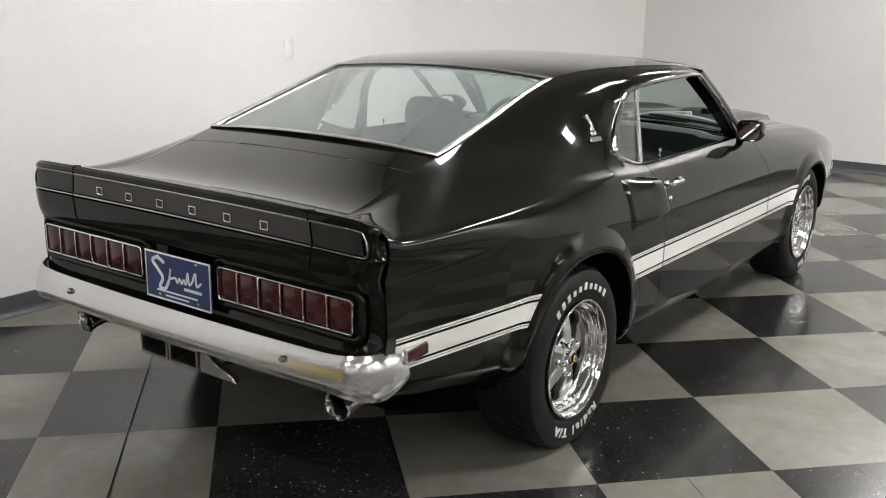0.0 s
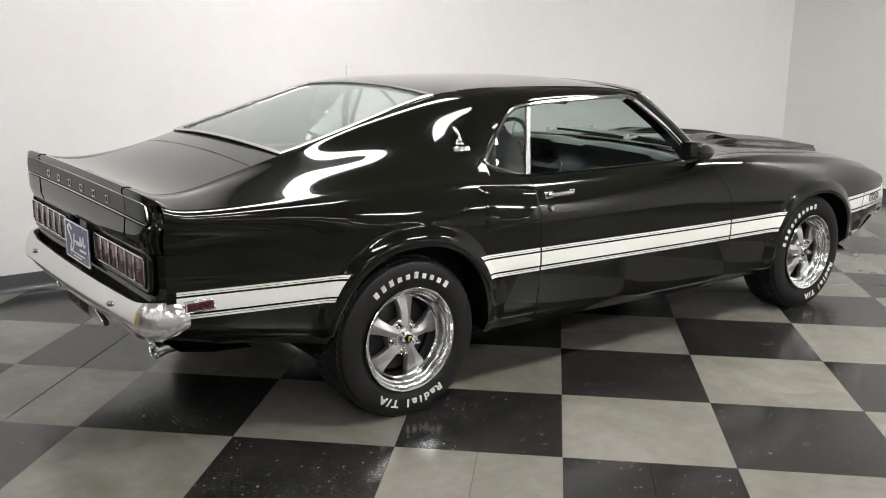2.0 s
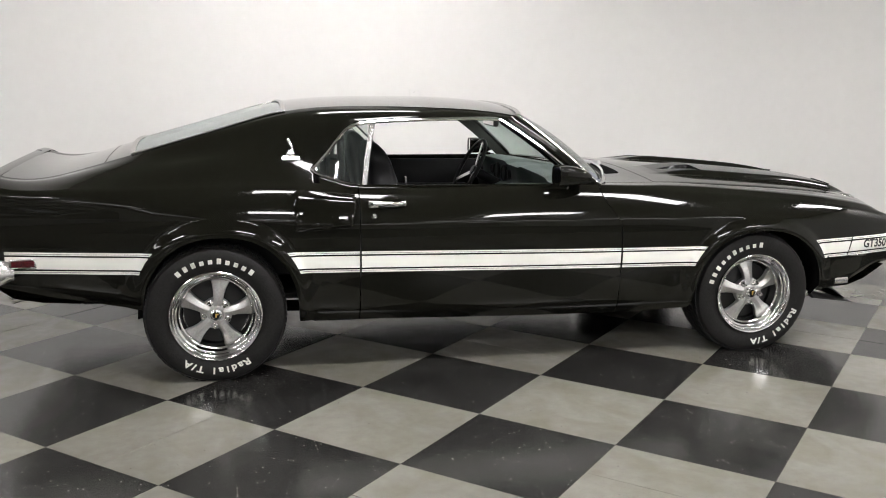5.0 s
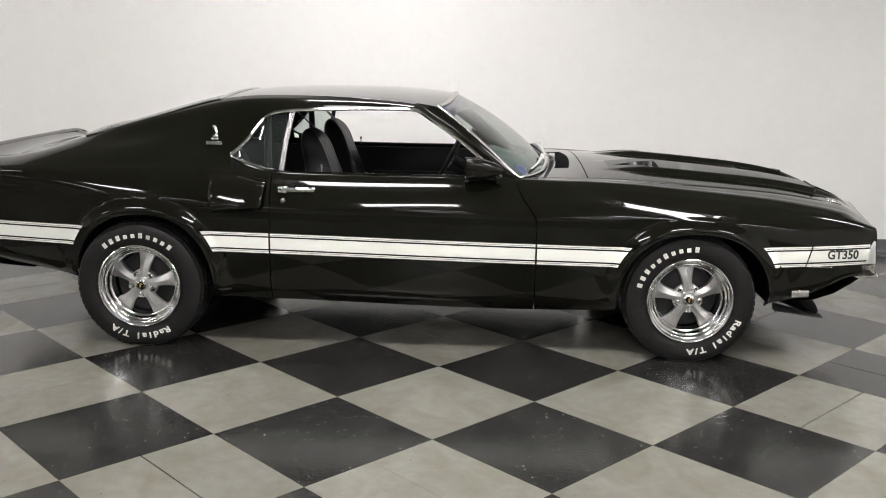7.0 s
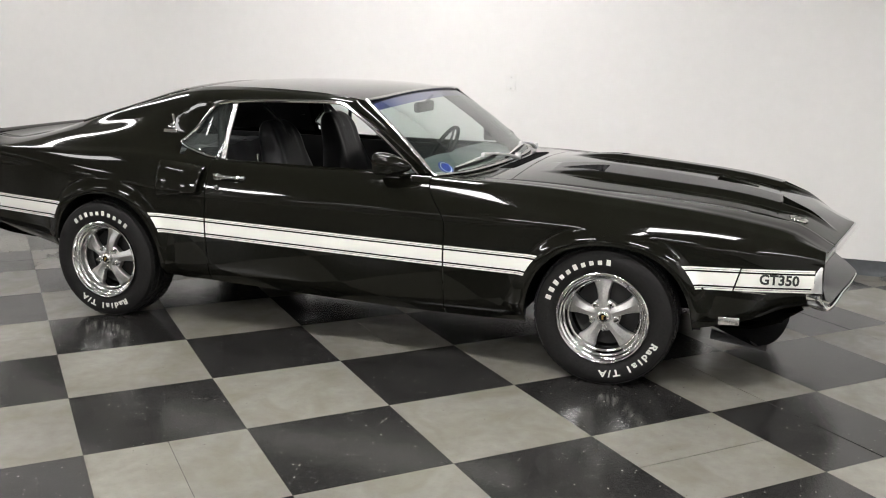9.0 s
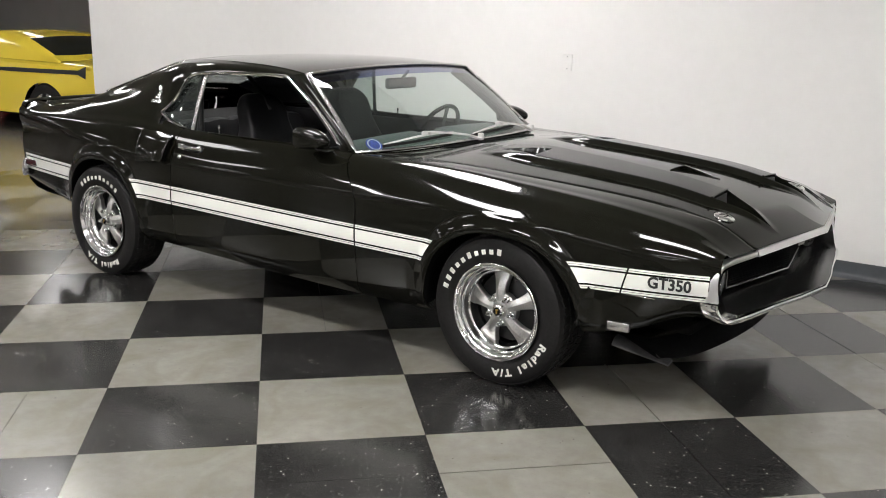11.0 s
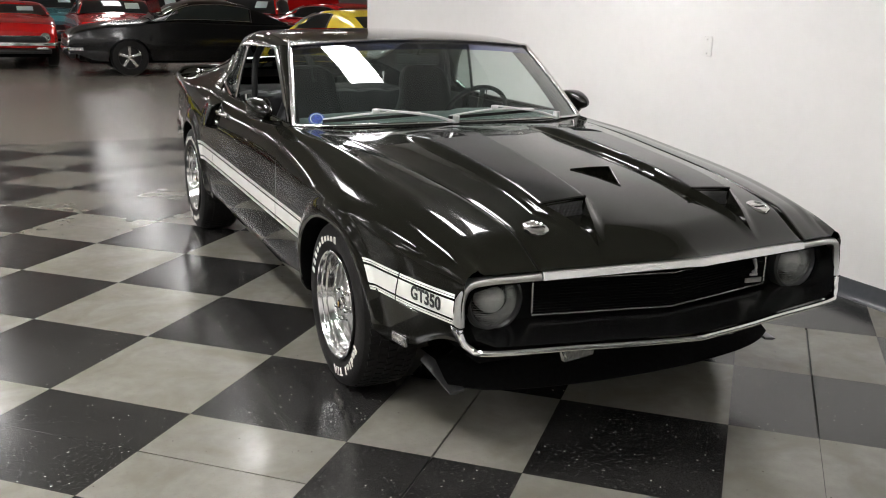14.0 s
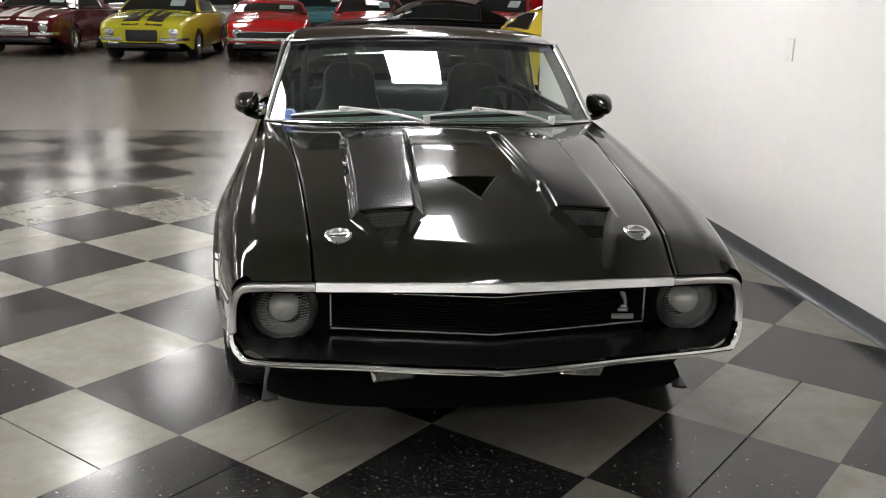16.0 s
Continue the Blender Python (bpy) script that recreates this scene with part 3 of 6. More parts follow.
def build_body():
    bm = bmesh.new()
    xq = columns(-2.332, -0.722)
    for s in (-1, 1):
        grid(bm, flank_rows(xq, s), flip=s < 0)
        # sail panels and the tops of the quarters
        rows = []
        for x in [x for x in xq if x <= -1.055] + [-1.055]:
            pts, k = section(x)
            rows.append([Vector((x, s * y, z)) for y, z in resample(pts[:k + 1], 20)])
        grid(bm, rows, flip=s < 0)
        # beside the roof
        rows = []
        xs = sorted(set([-1.055] + [x for x in xq if -1.055 < x < -0.93] + [-0.93]))
        for x in xs:
            pts, k = section(x)
            rows.append([Vector((x, s * y, z)) for y, z in resample(pts[:k + 1], 20)])
        grid(bm, rows, flip=s < 0)
        rows = []
        xs = [lerp(-0.93, 0.10, i / 44) for i in range(45)]
        for x in xs:
            pts, k = section(x)
            z0 = dlo_top(x)
            up = above(pts[:k + 1], z0)
            y0 = open_y(x)
            fix = y0 - up[0][0]
            m = len(up)
            up = [(y + fix * (1 - i / max(m - 1, 1)), z) for i, (y, z) in enumerate(up)]
            rows.append([Vector((x, s * y, z)) for y, z in resample(up, 14)])
        grid(bm, rows, flip=s < 0)
        # under the quarter window
        rows = []
        for x in [x for x in xq if -0.93 < x < -0.722] + [-0.722]:
            zt = z_top(x)
            a = (width_top(x) - 0.016, zt)
            zl = max(dlo_low(x), zt + 0.002)
            b = (sill_y(x), zl)
            rows.append([Vector((x, s * lerp(a[0], b[0], i / 6), lerp(a[1], b[1], i / 6) + 0.004 * math.sin(math.pi * i / 6))) for i in range(7)])
        grid(bm, rows, flip=s < 0)
    # roof between the rails
    rows = []
    for i in range(50):
        t = i / 49
        row = []
        for j in range(41):
            v = -1 + j / 20
            x = lerp(-1.055, 0.10, t)
            yr = y_rail(x)
            pts, k = section(x)
            half = resample(pts[k:], 20)
            y, z = half[20 - abs(j - 20)]
            b = 1 - (y / yr) ** 2
            x += 0.06 * b * sstep(0.45, 1, t) + 0.012 * b * (1 - sstep(0, 0.3, t))
            row.append(Vector((x, math.copysign(y, v), z)))
        rows.append(row)
    grid(bm, rows, flip=False)
    bmesh.ops.remove_doubles(bm, verts=bm.verts[:], dist=0.0008)
    bmesh.ops.recalc_face_normals(bm, faces=bm.faces[:])
    return part("body_shell", bm, PAINT, car, "glossy black roof and rear quarters", angle=50)


body = build_body()

# front fenders: flank and top as far as the hood seam
hood_edge = curve((0.5, 0.70), (0.93, 0.655), (1.5, 0.60), (2.36, 0.532))


def nose_x(y):
    """The nose's leading edge: a blunt arrow seen from above."""
    return curve((0, 2.432), (0.06, 2.422), (0.53, 2.33), (0.76, 2.285))(abs(y))


def top_z(x, y):
    """Height of hood, cowl and fender tops."""
    ws = width_top(x) - 0.016
    t = min(abs(y) / ws, 1)
    return lerp(z_hood(x), z_top(x), t ** lerp(1.8, 2.5, sstep(1.6, 2.1, x)))


def nose_drop(x, y, z):
    """Rolls the front edge of hood and fenders down to the chrome lip."""
    d = nose_x(y) - x
    lip_z = lerp(0.700, 0.674, min(abs(y) / 0.75, 1))
    k = max(1 - max(d, 0) / 0.17, 0)
    return lerp(z, min(z, lip_z), k ** 1.9)


def fender(s):
    bm = bmesh.new()
    xs = columns(0.606, 2.285)
    rows = flank_rows(xs, s, lean="fender")
    for x, row in zip(xs, rows):
        x += seam_shift(x, 0.95, "fender")
        e, w = hood_edge(x) + 0.003, width_top(x) - 0.016
        for i in range(1, 11):
            y = lerp(w, e, i / 10)
            zz = top_z(x, y) + 0.006 * math.sin(math.pi * min(i / 4, 1)) * sstep(0.6, 0.9, x)
            zz += 0.006 * math.sin(math.pi * i / 10) * sstep(0.75, 1.15, x) * (1 - sstep(2.0, 2.26, x))
            xx = x + (nose_x(y) - 2.285) * sstep(1.9, 2.285, x)
            row.append(Vector((xx, s * y, nose_drop(xx, y, zz))))
        edge = row.pop()
        row += [edge + Vector((0, s * 0.006, 0)), edge + Vector((0, s * 0.002, -0.0012)), edge + Vector((0, 0, -0.004)), edge + Vector((0, 0, -0.03))]
    grid(bm, rows, flip=s < 0)
    bmesh.ops.recalc_face_normals(bm, faces=bm.faces[:])
    return part("front_fender", bm, PAINT, car, angle=50)


fender(-1), fender(1)


def door(s):
    bm = bmesh.new()
    xs = [lerp(-0.717, 0.601, i / 40) for i in range(41)]
    rows = flank_rows(xs, s, lean="door")
    for x, row in zip(xs, rows):
        x += seam_shift(x, 0.95, "door")
        y0 = width_top(x) - 0.016
        y1 = min(glass_y(x, 0.9), y0 - 0.02)
        for i in range(1, 6):
            row.append(Vector((x, s * lerp(y0, y1, i / 5), z_top(x) + 0.004 * math.sin(math.pi * i / 5))))
        row.append(Vector((x, s * y1, z_top(x) - 0.05)))
    grid(bm, rows, flip=s < 0)
    bmesh.ops.recalc_face_normals(bm, faces=bm.faces[:])
    d = part("door", bm, PAINT, car, angle=50)
    return d


doors = {s: door(s) for s in (-1, 1)}


# hood with its raised channels and scoops
def wedge(x, y, x_wide, x_tip, yc, half):
    """0 outside a triangle, growing to 1 towards its wide end."""
    t = (x - x_wide) / (x_tip - x_wide)
    if t < 0 or t > 1:
        return 0.0
    h = half * (1 - t)
    return (1 - t) if abs(y - yc) < h else 0.0


def hood_z(x, y, xx):
    z = nose_drop(xx, y, top_z(xx, y))
    a = abs(y)
    yc = lerp(0.305, 0.312, sstep(0.9, 2.1, x))
    hw = lerp(0.125, 0.098, sstep(0.9, 2.1, x))
    d = abs(a - yc)
    dome = 0.029 * sstep(0.93, 1.25, x) * (1 - sstep(hw - 0.012, hw + 0.02, d))
    if x < 2.085:
        z += dome
    # a ridge on either side runs forward of each scoop to a point
    if 2.085 <= x < 2.3:
        t = (x - 2.085) / 0.215
        half = hw * (1 - t)
        z += 0.029 * (1 - t) * (1 - sstep(half - 0.012, half + 0.02, d))
        if d < half - 0.016:
            z -= 0.058 * (1 - t)
    # middle scoop
    w = wedge(x, y, 1.77, 1.965, 0.0, 0.085)
    if w:
        z -= 0.055 * w + 0.002
    # vents at the rear of each channel
    w = wedge(x, a, 1.26, 1.02, 0.335, 0.075)
    if w:
        z -= 0.032 * w
    return z


def build_hood():
    bm = bmesh.new()
    rows = []
    base = sorted([lerp(0.866, 2.33, i / 210) for i in range(211)] + [2.0845, 2.0855, 1.7695, 1.7705, 1.2595, 1.2605])

    def lines(x):
        """Half widths where the mesh lines follow scoops and channels."""
        yc, hw = lerp(0.305, 0.312, sstep(0.9, 2.1, x)), lerp(0.125, 0.098, sstep(0.9, 2.1, x))
        h = hw - 0.0155
        if x > 2.085:
            h = max(hw * (1 - (x - 2.085) / 0.215) - 0.0155, 0.008)
        m = 0.088
        if x > 1.77:
            m = max(0.0855 * (1 - (x - 1.77) / 0.195), 0.012) if x < 1.965 else lerp(0.012, 0.06, (x - 1.965) / 0.365)
        return (0.0, m, yc - h, yc + h, hood_edge(x))
    for x in base:
        k = lines(x)
        half = [lerp(a, b, q / n) for a, b, n in ((k[0], k[1], 9), (k[1], k[2], 20), (k[2], k[3], 24), (k[3], k[4], 18)) for q in range(n)] + [k[4]]
        row = []
        for y in [-y for y in half[:0:-1]] + half:
            xx = x + (nose_x(y) - 2.33) * sstep(2.1, 2.33, x)
            row.append(Vector((xx, y, hood_z(x, y, xx))))
        ends = []
        for p, d in ((row[0], 1), (row[-1], -1)):
            ends.append([p + Vector((0, d * 0.0012, -0.03)), p + Vector((0, d * 0.0012, -0.004)), p + Vector((0, d * 0.003, -0.0012)), p + Vector((0, d * 0.007, 0))])
        rows.append(ends[0] + row[1:-1] + ends[1][::-1])
    rows.insert(0, [p + Vector((0, 0, -0.03)) for p in rows[0]])
    grid(bm, rows, flip=True)
    bmesh.ops.recalc_face_normals(bm, faces=bm.faces[:])
    # the raised channels are satin, not gloss
    for f in bm.faces:
        c = f.calc_center_median()
        hw = lerp(0.125, 0.098, sstep(0.9, 2.1, c.x)) - 0.004
        if 1.0 < c.x < 2.08 and abs(abs(c.y) - lerp(0.305, 0.312, sstep(0.9, 2.1, c.x))) < hw:
            f.material_index = 1
    return part("hood", bm, [PAINT, SATIN], car, "glossy black hood with raised channels and scoops", angle=35)


hood = build_hood()
# rolled rims of the scoop mouths
for s in (-1, 1):
    bm = bmesh.new()
    sweep(bm, [(2.087, s * y, hood_z(2.084, y, 2.084) + 0.0005) for y in (lerp(0.226, 0.398, k / 12) for k in range(13))], ring_section(0.0045, 8))
    part("scoop_rim", bm, PAINT, hood)
bm = bmesh.new()
sweep(bm, [(1.968, 0, hood_z(1.97, 0, 1.97) + 0.001), (1.772, 0.085, hood_z(1.772, 0.0875, 1.772) + 0.001), (1.769, 0.0, hood_z(1.765, 0, 1.765) + 0.001), (1.772, -0.085, hood_z(1.772, 0.0875, 1.772) + 0.001)], ring_section(0.0035, 8), closed=True)
part("scoop_rim", bm, PAINT, hood)

# cowl between hood and windshield
bm = bmesh.new()
rows = []
for i in range(14):
    x = lerp(0.46, 0.861, i / 13)
    e = hood_edge(max(x, 0.5))
    rows.append([Vector((x, lerp(-e, e, j / 40), top_z(x, lerp(-e, e, j / 40)))) for j in range(41)])
grid(bm, rows, flip=True)
cowl = part("cowl", bm, PAINT, car)
for k in range(44):
    y = lerp(-0.36, 0.36, k / 43)
    bm = bmesh.new()
    box(bm, (0, 0, 0), (0.075, 0.0075, 0.004))
    slot = part("vent_slot", bm, MATTE, cowl, smooth=False)
    slot.location = (0.775 - 0.03 * (y / 0.4) ** 2, y, top_z(0.775 - 0.03 * (y / 0.4) ** 2, y) + 0.0015)
    slot.rotation_euler = (0, radians(-5), 0)

# deck lid
bm = bmesh.new()
rows = []
for i in range(33):
    x = lerp(-2.335, -1.89, i / 32)
    e = y_rail(x) - 0.004
    row = [Vector((x, lerp(-e, e, j / 40), lerp(z_mid(x), z_rail(x), abs(lerp(-1, 1, j / 40)) ** 2))) for j in range(41)]
    rows.append([row[0] + Vector((0, 0, -0.03))] + row + [row[-1] + Vector((0, 0, -0.03))])
rows.append([p + Vector((0.001, 0, -0.03)) for p in rows[-1]])
grid(bm, rows, flip=True)
bmesh.ops.recalc_face_normals(bm, faces=bm.faces[:])
part("trunk_lid", bm, PAINT, car)
bm = bmesh.new()
rows = []
for i in range(3):
    x = lerp(-1.886, -1.755, i / 2)
    e = y_rail(x)
    rows.append([Vector((x, lerp(-e, e, j / 40), lerp(z_mid(x), z_rail(x), abs(lerp(-1, 1, j / 40)) ** 2))) for j in range(41)])
grid(bm, rows, flip=True)
part("rear_deck_panel", bm, PAINT, car)


# glass
def backlight(t, v):
    x = lerp(-1.76, -1.05, t)
    yr = y_rail(x) - 0.004
    return Vector((x - 0.02 * (1 - v * v) * (1 - t) + 0.012 * (1 - v * v) * t, v * yr, lerp(z_mid(x), z_rail(x), v * v) - 0.003))


def screen(t, v):
    """Windshield: t from base to header, v across."""
    b = Vector((0.505 + 0.175 * (1 - 0.6 * v * v - 0.4 * v ** 6), 0.77 * v, 0.895 + 0.012 * (1 - v * v)))
    h = Vector((0.10 + 0.06 * (1 - 0.4 * v * v - 0.6 * v ** 6), 0.665 * v, 1.232 + 0.032 * (1 - abs(v) ** 2.2)))
    p = b.lerp(h, t)
    return p + Vector((0.3, 0, 0.42)) * (0.055 * math.sin(math.pi * t) * (1 - 0.7 * v ** 4))


def surface(fn, nu, nv, u0=0.0, u1=1.0):
    bm = bmesh.new()
    grid(bm, [[fn(lerp(u0, u1, i / nu), lerp(-1, 1, j / nv)) for j in range(nv + 1)] for i in range(nu + 1)], flip=True)
    bmesh.ops.recalc_face_normals(bm, faces=bm.faces[:])
    return bm


rear_glass = part("rear_window", surface(backlight, 14, 20), WINDOW, car)
front_glass = part("windshield", surface(screen, 16, 24, 0.0, 0.86), WINDSHIELD, car)
shade = part("shade_band", surface(screen, 4, 24, 0.86, 1.0), SHADE, front_glass, "blue tinted band at the top of the glass")
for g in (rear_glass, front_glass, shade):
    g.visible_shadow = False

bm = bmesh.new()
loop = [backlight(0, lerp(-1, 1, i / 16)) for i in range(17)] + [backlight(i / 12, 1) for i in range(1, 13)]
loop += [backlight(1, lerp(1, -1, i / 16)) for i in range(1, 17)] + [backlight(1 - i / 12, -1) for i in range(1, 12)]
sweep(bm, [p + Vector((0, 0, 0.006)) for p in loop], ring_section(0.012, 8, 0.007), closed=True)
part("rear_window_trim", bm, BRUSHED, car, "bright metal window trim")
bm = bmesh.new()
loop = [screen(0, lerp(-1, 1, i / 20)) for i in range(21)] + [screen(i / 12, 1) for i in range(1, 13)]
loop += [screen(1, lerp(1, -1, i / 20)) for i in range(1, 21)] + [screen(1 - i / 12, -1) for i in range(1, 12)]
sweep(bm, [p + Vector((0.004, 0, 0.004)) for p in loop], ring_section(0.012, 8, 0.008), closed=True)
part("windshield_trim", bm, BRUSHED, car, "bright metal windshield trim")

for s in (-1, 1):
    flip = Vector((1, s, 1))
    # windshield pillar
    bm = bmesh.new()
    rows = []
    for i in range(15):
        t = i / 14
        p = screen(1 - t, 1)
        q = Vector((lerp(0.0, 0.425, t), lerp(0.70, 0.762, t), lerp(1.214, 0.9, t) + 0.018 * math.sin(math.pi * t)))
        m = p.lerp(q, 0.5) + Vector((0.012, 0.014, 0.012))
        inner = p.lerp(q, 0.5) - Vector((0.03, 0.05, 0.03))
        ring = [p, p.lerp(m, 0.5) + Vector((0.003, 0.003, 0.003)), m, m.lerp(q, 0.5) + Vector((0.0, 0.004, 0.0)), q, inner]
        rows.append([v * flip for v in ring])
    grid(bm, rows, close=True)
    bmesh.ops.recalc_face_normals(bm, faces=bm.faces[:])
    part("windshield_pillar", bm, PAINT, car)
    # bright edging round the side opening
    bm = bmesh.new()
    line = [Vector((lerp(-0.72, -0.9, t), 0, dlo_low(lerp(-0.72, -0.9, t)))) for t in (0, 0.25, 0.5, 0.75, 1)]
    line += [Vector((-0.93, 0, 0.972)), Vector((-0.93, 0, 0.987))]
    line += [Vector((x, 0, dlo_top(x))) for x in (-0.91, -0.86, -0.81, -0.77, -0.745, -0.72, -0.68, -0.6, -0.5, -0.35, -0.2, -0.1, -0.05)]
    line += [Vector((lerp(0.0, 0.425, t), 0, lerp(1.214, 0.9, t) + 0.018 * math.sin(math.pi * t))) for t in (0.0, 0.15, 0.3, 0.45, 0.6, 0.75, 0.9, 1.0)]
    path = []
    for p in line:
        pts, k = section(min(max(p.x, -0.93), 0.10))
        yy = (open_y(min(max(p.x, -0.93), 0.1)) if p.z > 0.979 else sill_y(p.x)) + 0.003
        if p.x >= 0.0:
            yy = lerp(0.70, 0.762, p.x / 0.42) + 0.004
        path.append(Vector((p.x, s * yy, p.z)))
    sweep(bm, smooth_path(path, 3), ring_section(0.0095, 8, 0.012), up=(0, 1, 0))
    part("side_window_trim", bm, CHROME, car, "chrome window trim")
    # quarter glass and its upright bar
    bm = bmesh.new()
    rows = []
    for i in range(13):
        x = lerp(-0.925, -0.66, i / 12)
        rows.append([Vector((x, s * (lerp(sill_y(x), open_y(x), k / 6) - 0.012), lerp(dlo_low(x), dlo_top(x), k / 6))) for k in range(7)])
    grid(bm, rows)
    q = part("quarter_window", bm, QUARTER, car)
    q.visible_shadow = False
    bm = bmesh.new()
    sweep(bm, [(-0.685, s * (glass_y(0, 0.89) - 0.006), 0.89), (-0.665, s * (glass_y(0, 1.03) - 0.006), 1.04), (-0.635, s * (glass_y(0, 1.19) - 0.01), 1.2)],
          rect_section(0.026, 0.012), up=(0, 1, 0))
    part("window_bar", bm, BRUSHED, car, "bright upright window bar")
    # lining of the roof's inner edge

# ---------------------------------------------------------------- nose
def nose_loop(inset=0.0, back=0.0, n=1):
    """The chrome mouth's outline, from the top middle round one side to the bottom middle."""
    half = [(2.437, 0.0, 0.684), (2.385, 0.27, 0.675), (2.332, 0.535, 0.664), (2.297, 0.70, 0.656), (2.282, 0.755, 0.638), (2.276, 0.772, 0.595), (2.283, 0.778, 0.53),
            (2.305, 0.757, 0.458), (2.33, 0.70, 0.436), (2.39, 0.40, 0.436), (2.43, 0.22, 0.437), (2.467, 0.0, 0.438)]
    c = Vector((2.38, 0.0, 0.56))
    out = []
    for p in half:
        p = Vector(p)
        out.append(Vector((p.x - back, p.y - inset * (1 if p.y > 0.6 else p.y / 0.6), p.z + inset * (1 if p.z < 0.56 else -1))))
    return out


def both(half):
    return half + [Vector((p.x, -p.y, p.z)) for p in half[-2:0:-1]]


bm = bmesh.new()
rim, inner = both(nose_loop(0.018)), both(nose_loop(0.03, 0.12))
back = both(nose_loop(0.045, 0.13))
back = [Vector((2.287 - 0.19 * abs(p.y), p.y * 0.99, p.z)) for p in back]
vs = grid(bm, [rim, [a.lerp(b, 0.5) for a, b in zip(rim, back)], back], close=True)
bmesh.ops.recalc_face_normals(bm, faces=bm.faces[:])
part("grille_shell", bm, SHELL, car, "satin black recess round the grille", angle=60)
bm = bmesh.new()
rows = []
for j in range(25):
    y = lerp(-0.745, 0.745, j / 24)
    rows.append([Vector((2.283 - 0.19 * abs(y), y, z)) for z in (0.475, 0.655)])
grid(bm, rows)
part("grille_backing", bm, MATTE, car)

# top chrome lip in three pieces, and the thin lower bumper
LIP_CHROME = mat("brushed_lip_chrome", (0.8, 0.8, 0.79), 0.33, 1.0)
def lip(name, pts, label):
    bm = bmesh.new()
    sweep(bm, pts, [(-0.013, -0.011), (0.008, -0.012), (0.0115, -0.0095), (0.0045, 0.0115), (0.001, 0.014), (-0.013, 0.0145)])
    part(name, bm, LIP_CHROME, car, label, angle=25)


half = nose_loop()
hood_half = [Vector((2.332, 0.53, 0.664)), Vector((2.385, 0.27, 0.675)), Vector((2.427, 0.05, 0.683))]
lip("hood_lip", [Vector((p.x, -p.y, p.z)) for p in hood_half] + [Vector((2.437, 0, 0.684))] + hood_half[::-1],
    "brushed chrome lip along the hood's edge")


def chrome_band(pts, depth, face):
    """A folded chrome strip: a face round the mouth and a flange that wraps back over the body."""
    bm = bmesh.new()
    rows = []
    for i, p in enumerate(pts):
        a, b = pts[max(i - 1, 0)], pts[min(i + 1, len(pts) - 1)]
        d = (b - a).normalized()
        o = Vector((0, -d.z, d.y))
        if o.dot(p - Vector((p.x, 0, 0.56))) < 0:
            o = -o
        o = Vector((0.12 * o.y * (1 if p.y > 0 else -1), o.y, o.z)).normalized()
        k = depth(p)
        sec = ((-k, 0.0075), (-0.5 * k, 0.012), (-0.006, 0.0115), (0.002, 0.008), (0.004, 0.002), (0.003, -0.5 * face), (-0.001, -face), (-0.012, -face), (-k, 0.002))
        rows.append([p + Vector((u, 0, 0)) + o * w for u, w in sec])
    vs = grid(bm, rows, close=True)
    bm.faces.new(vs[0])
    bm.faces.new(vs[-1][::-1])
    bmesh.ops.recalc_face_normals(bm, faces=bm.faces[:])
    return bm


for s in (-1, 1):
    pts = [Vector((x, s * y, z)) for x, y, z in ((2.332, 0.534, 0.664), (2.297, 0.70, 0.656), (2.283, 0.753, 0.64), (2.276, 0.773, 0.60), (2.279, 0.778, 0.555), (2.283, 0.778, 0.514))]
    bm = chrome_band(smooth_path(pts, 6), lambda p: lerp(0.026, 0.05, sstep(0.66, 0.775, abs(p.y))), 0.013)
    part("fender_lip", bm, LIP_CHROME, car, "brushed chrome lip round the lamp", angle=30)
low = [Vector((2.283, 0.779, 0.508)), Vector((2.288, 0.775, 0.482)), Vector((2.305, 0.757, 0.452)), Vector((2.335, 0.70, 0.437)), Vector((2.39, 0.40, 0.436)), Vector((2.43, 0.22, 0.437)), Vector((2.466, 0.005, 0.438))]
run = smooth_path(low, 6)
bm = chrome_band([Vector((p.x, -p.y, p.z)) for p in run] + run[::-1], lambda p: lerp(0.024, 0.062, sstep(0.66, 0.775, abs(p.y))), 0.0085)
part("front_bumper", bm, CHROME, car, "thin chrome bumper blade with deep wrapped ends", angle=30)

# grille insert with its thin bright frame
def grille_pt(y, z):
    return Vector((2.302 - 0.19 * abs(y), y, z))


bm = bmesh.new()
for k in range(12):
    z = 0.504 + k * 0.0095
    for s in (-1, 1):
        sweep(bm, [grille_pt(0, z), grille_pt(s * 0.485, z)], rect_section(0.004, 0.004, 0.2))
grille = part("grille", bm, MATTE, car, "black slatted grille")
bm = bmesh.new()
for z in (0.496, 0.614):
    sweep(bm, [grille_pt(-0.49, z), grille_pt(-0.02, z), grille_pt(0, z), grille_pt(0.02, z), grille_pt(0.49, z)], rect_section(0.007, 0.007))
for s in (-1, 1):
    sweep(bm, [grille_pt(s * 0.49, 0.503), grille_pt(s * 0.49, 0.622)], rect_section(0.007, 0.007), up=(1, 0, 0))
part("grille_frame", bm, BRUSHED, grille, "thin bright frame")


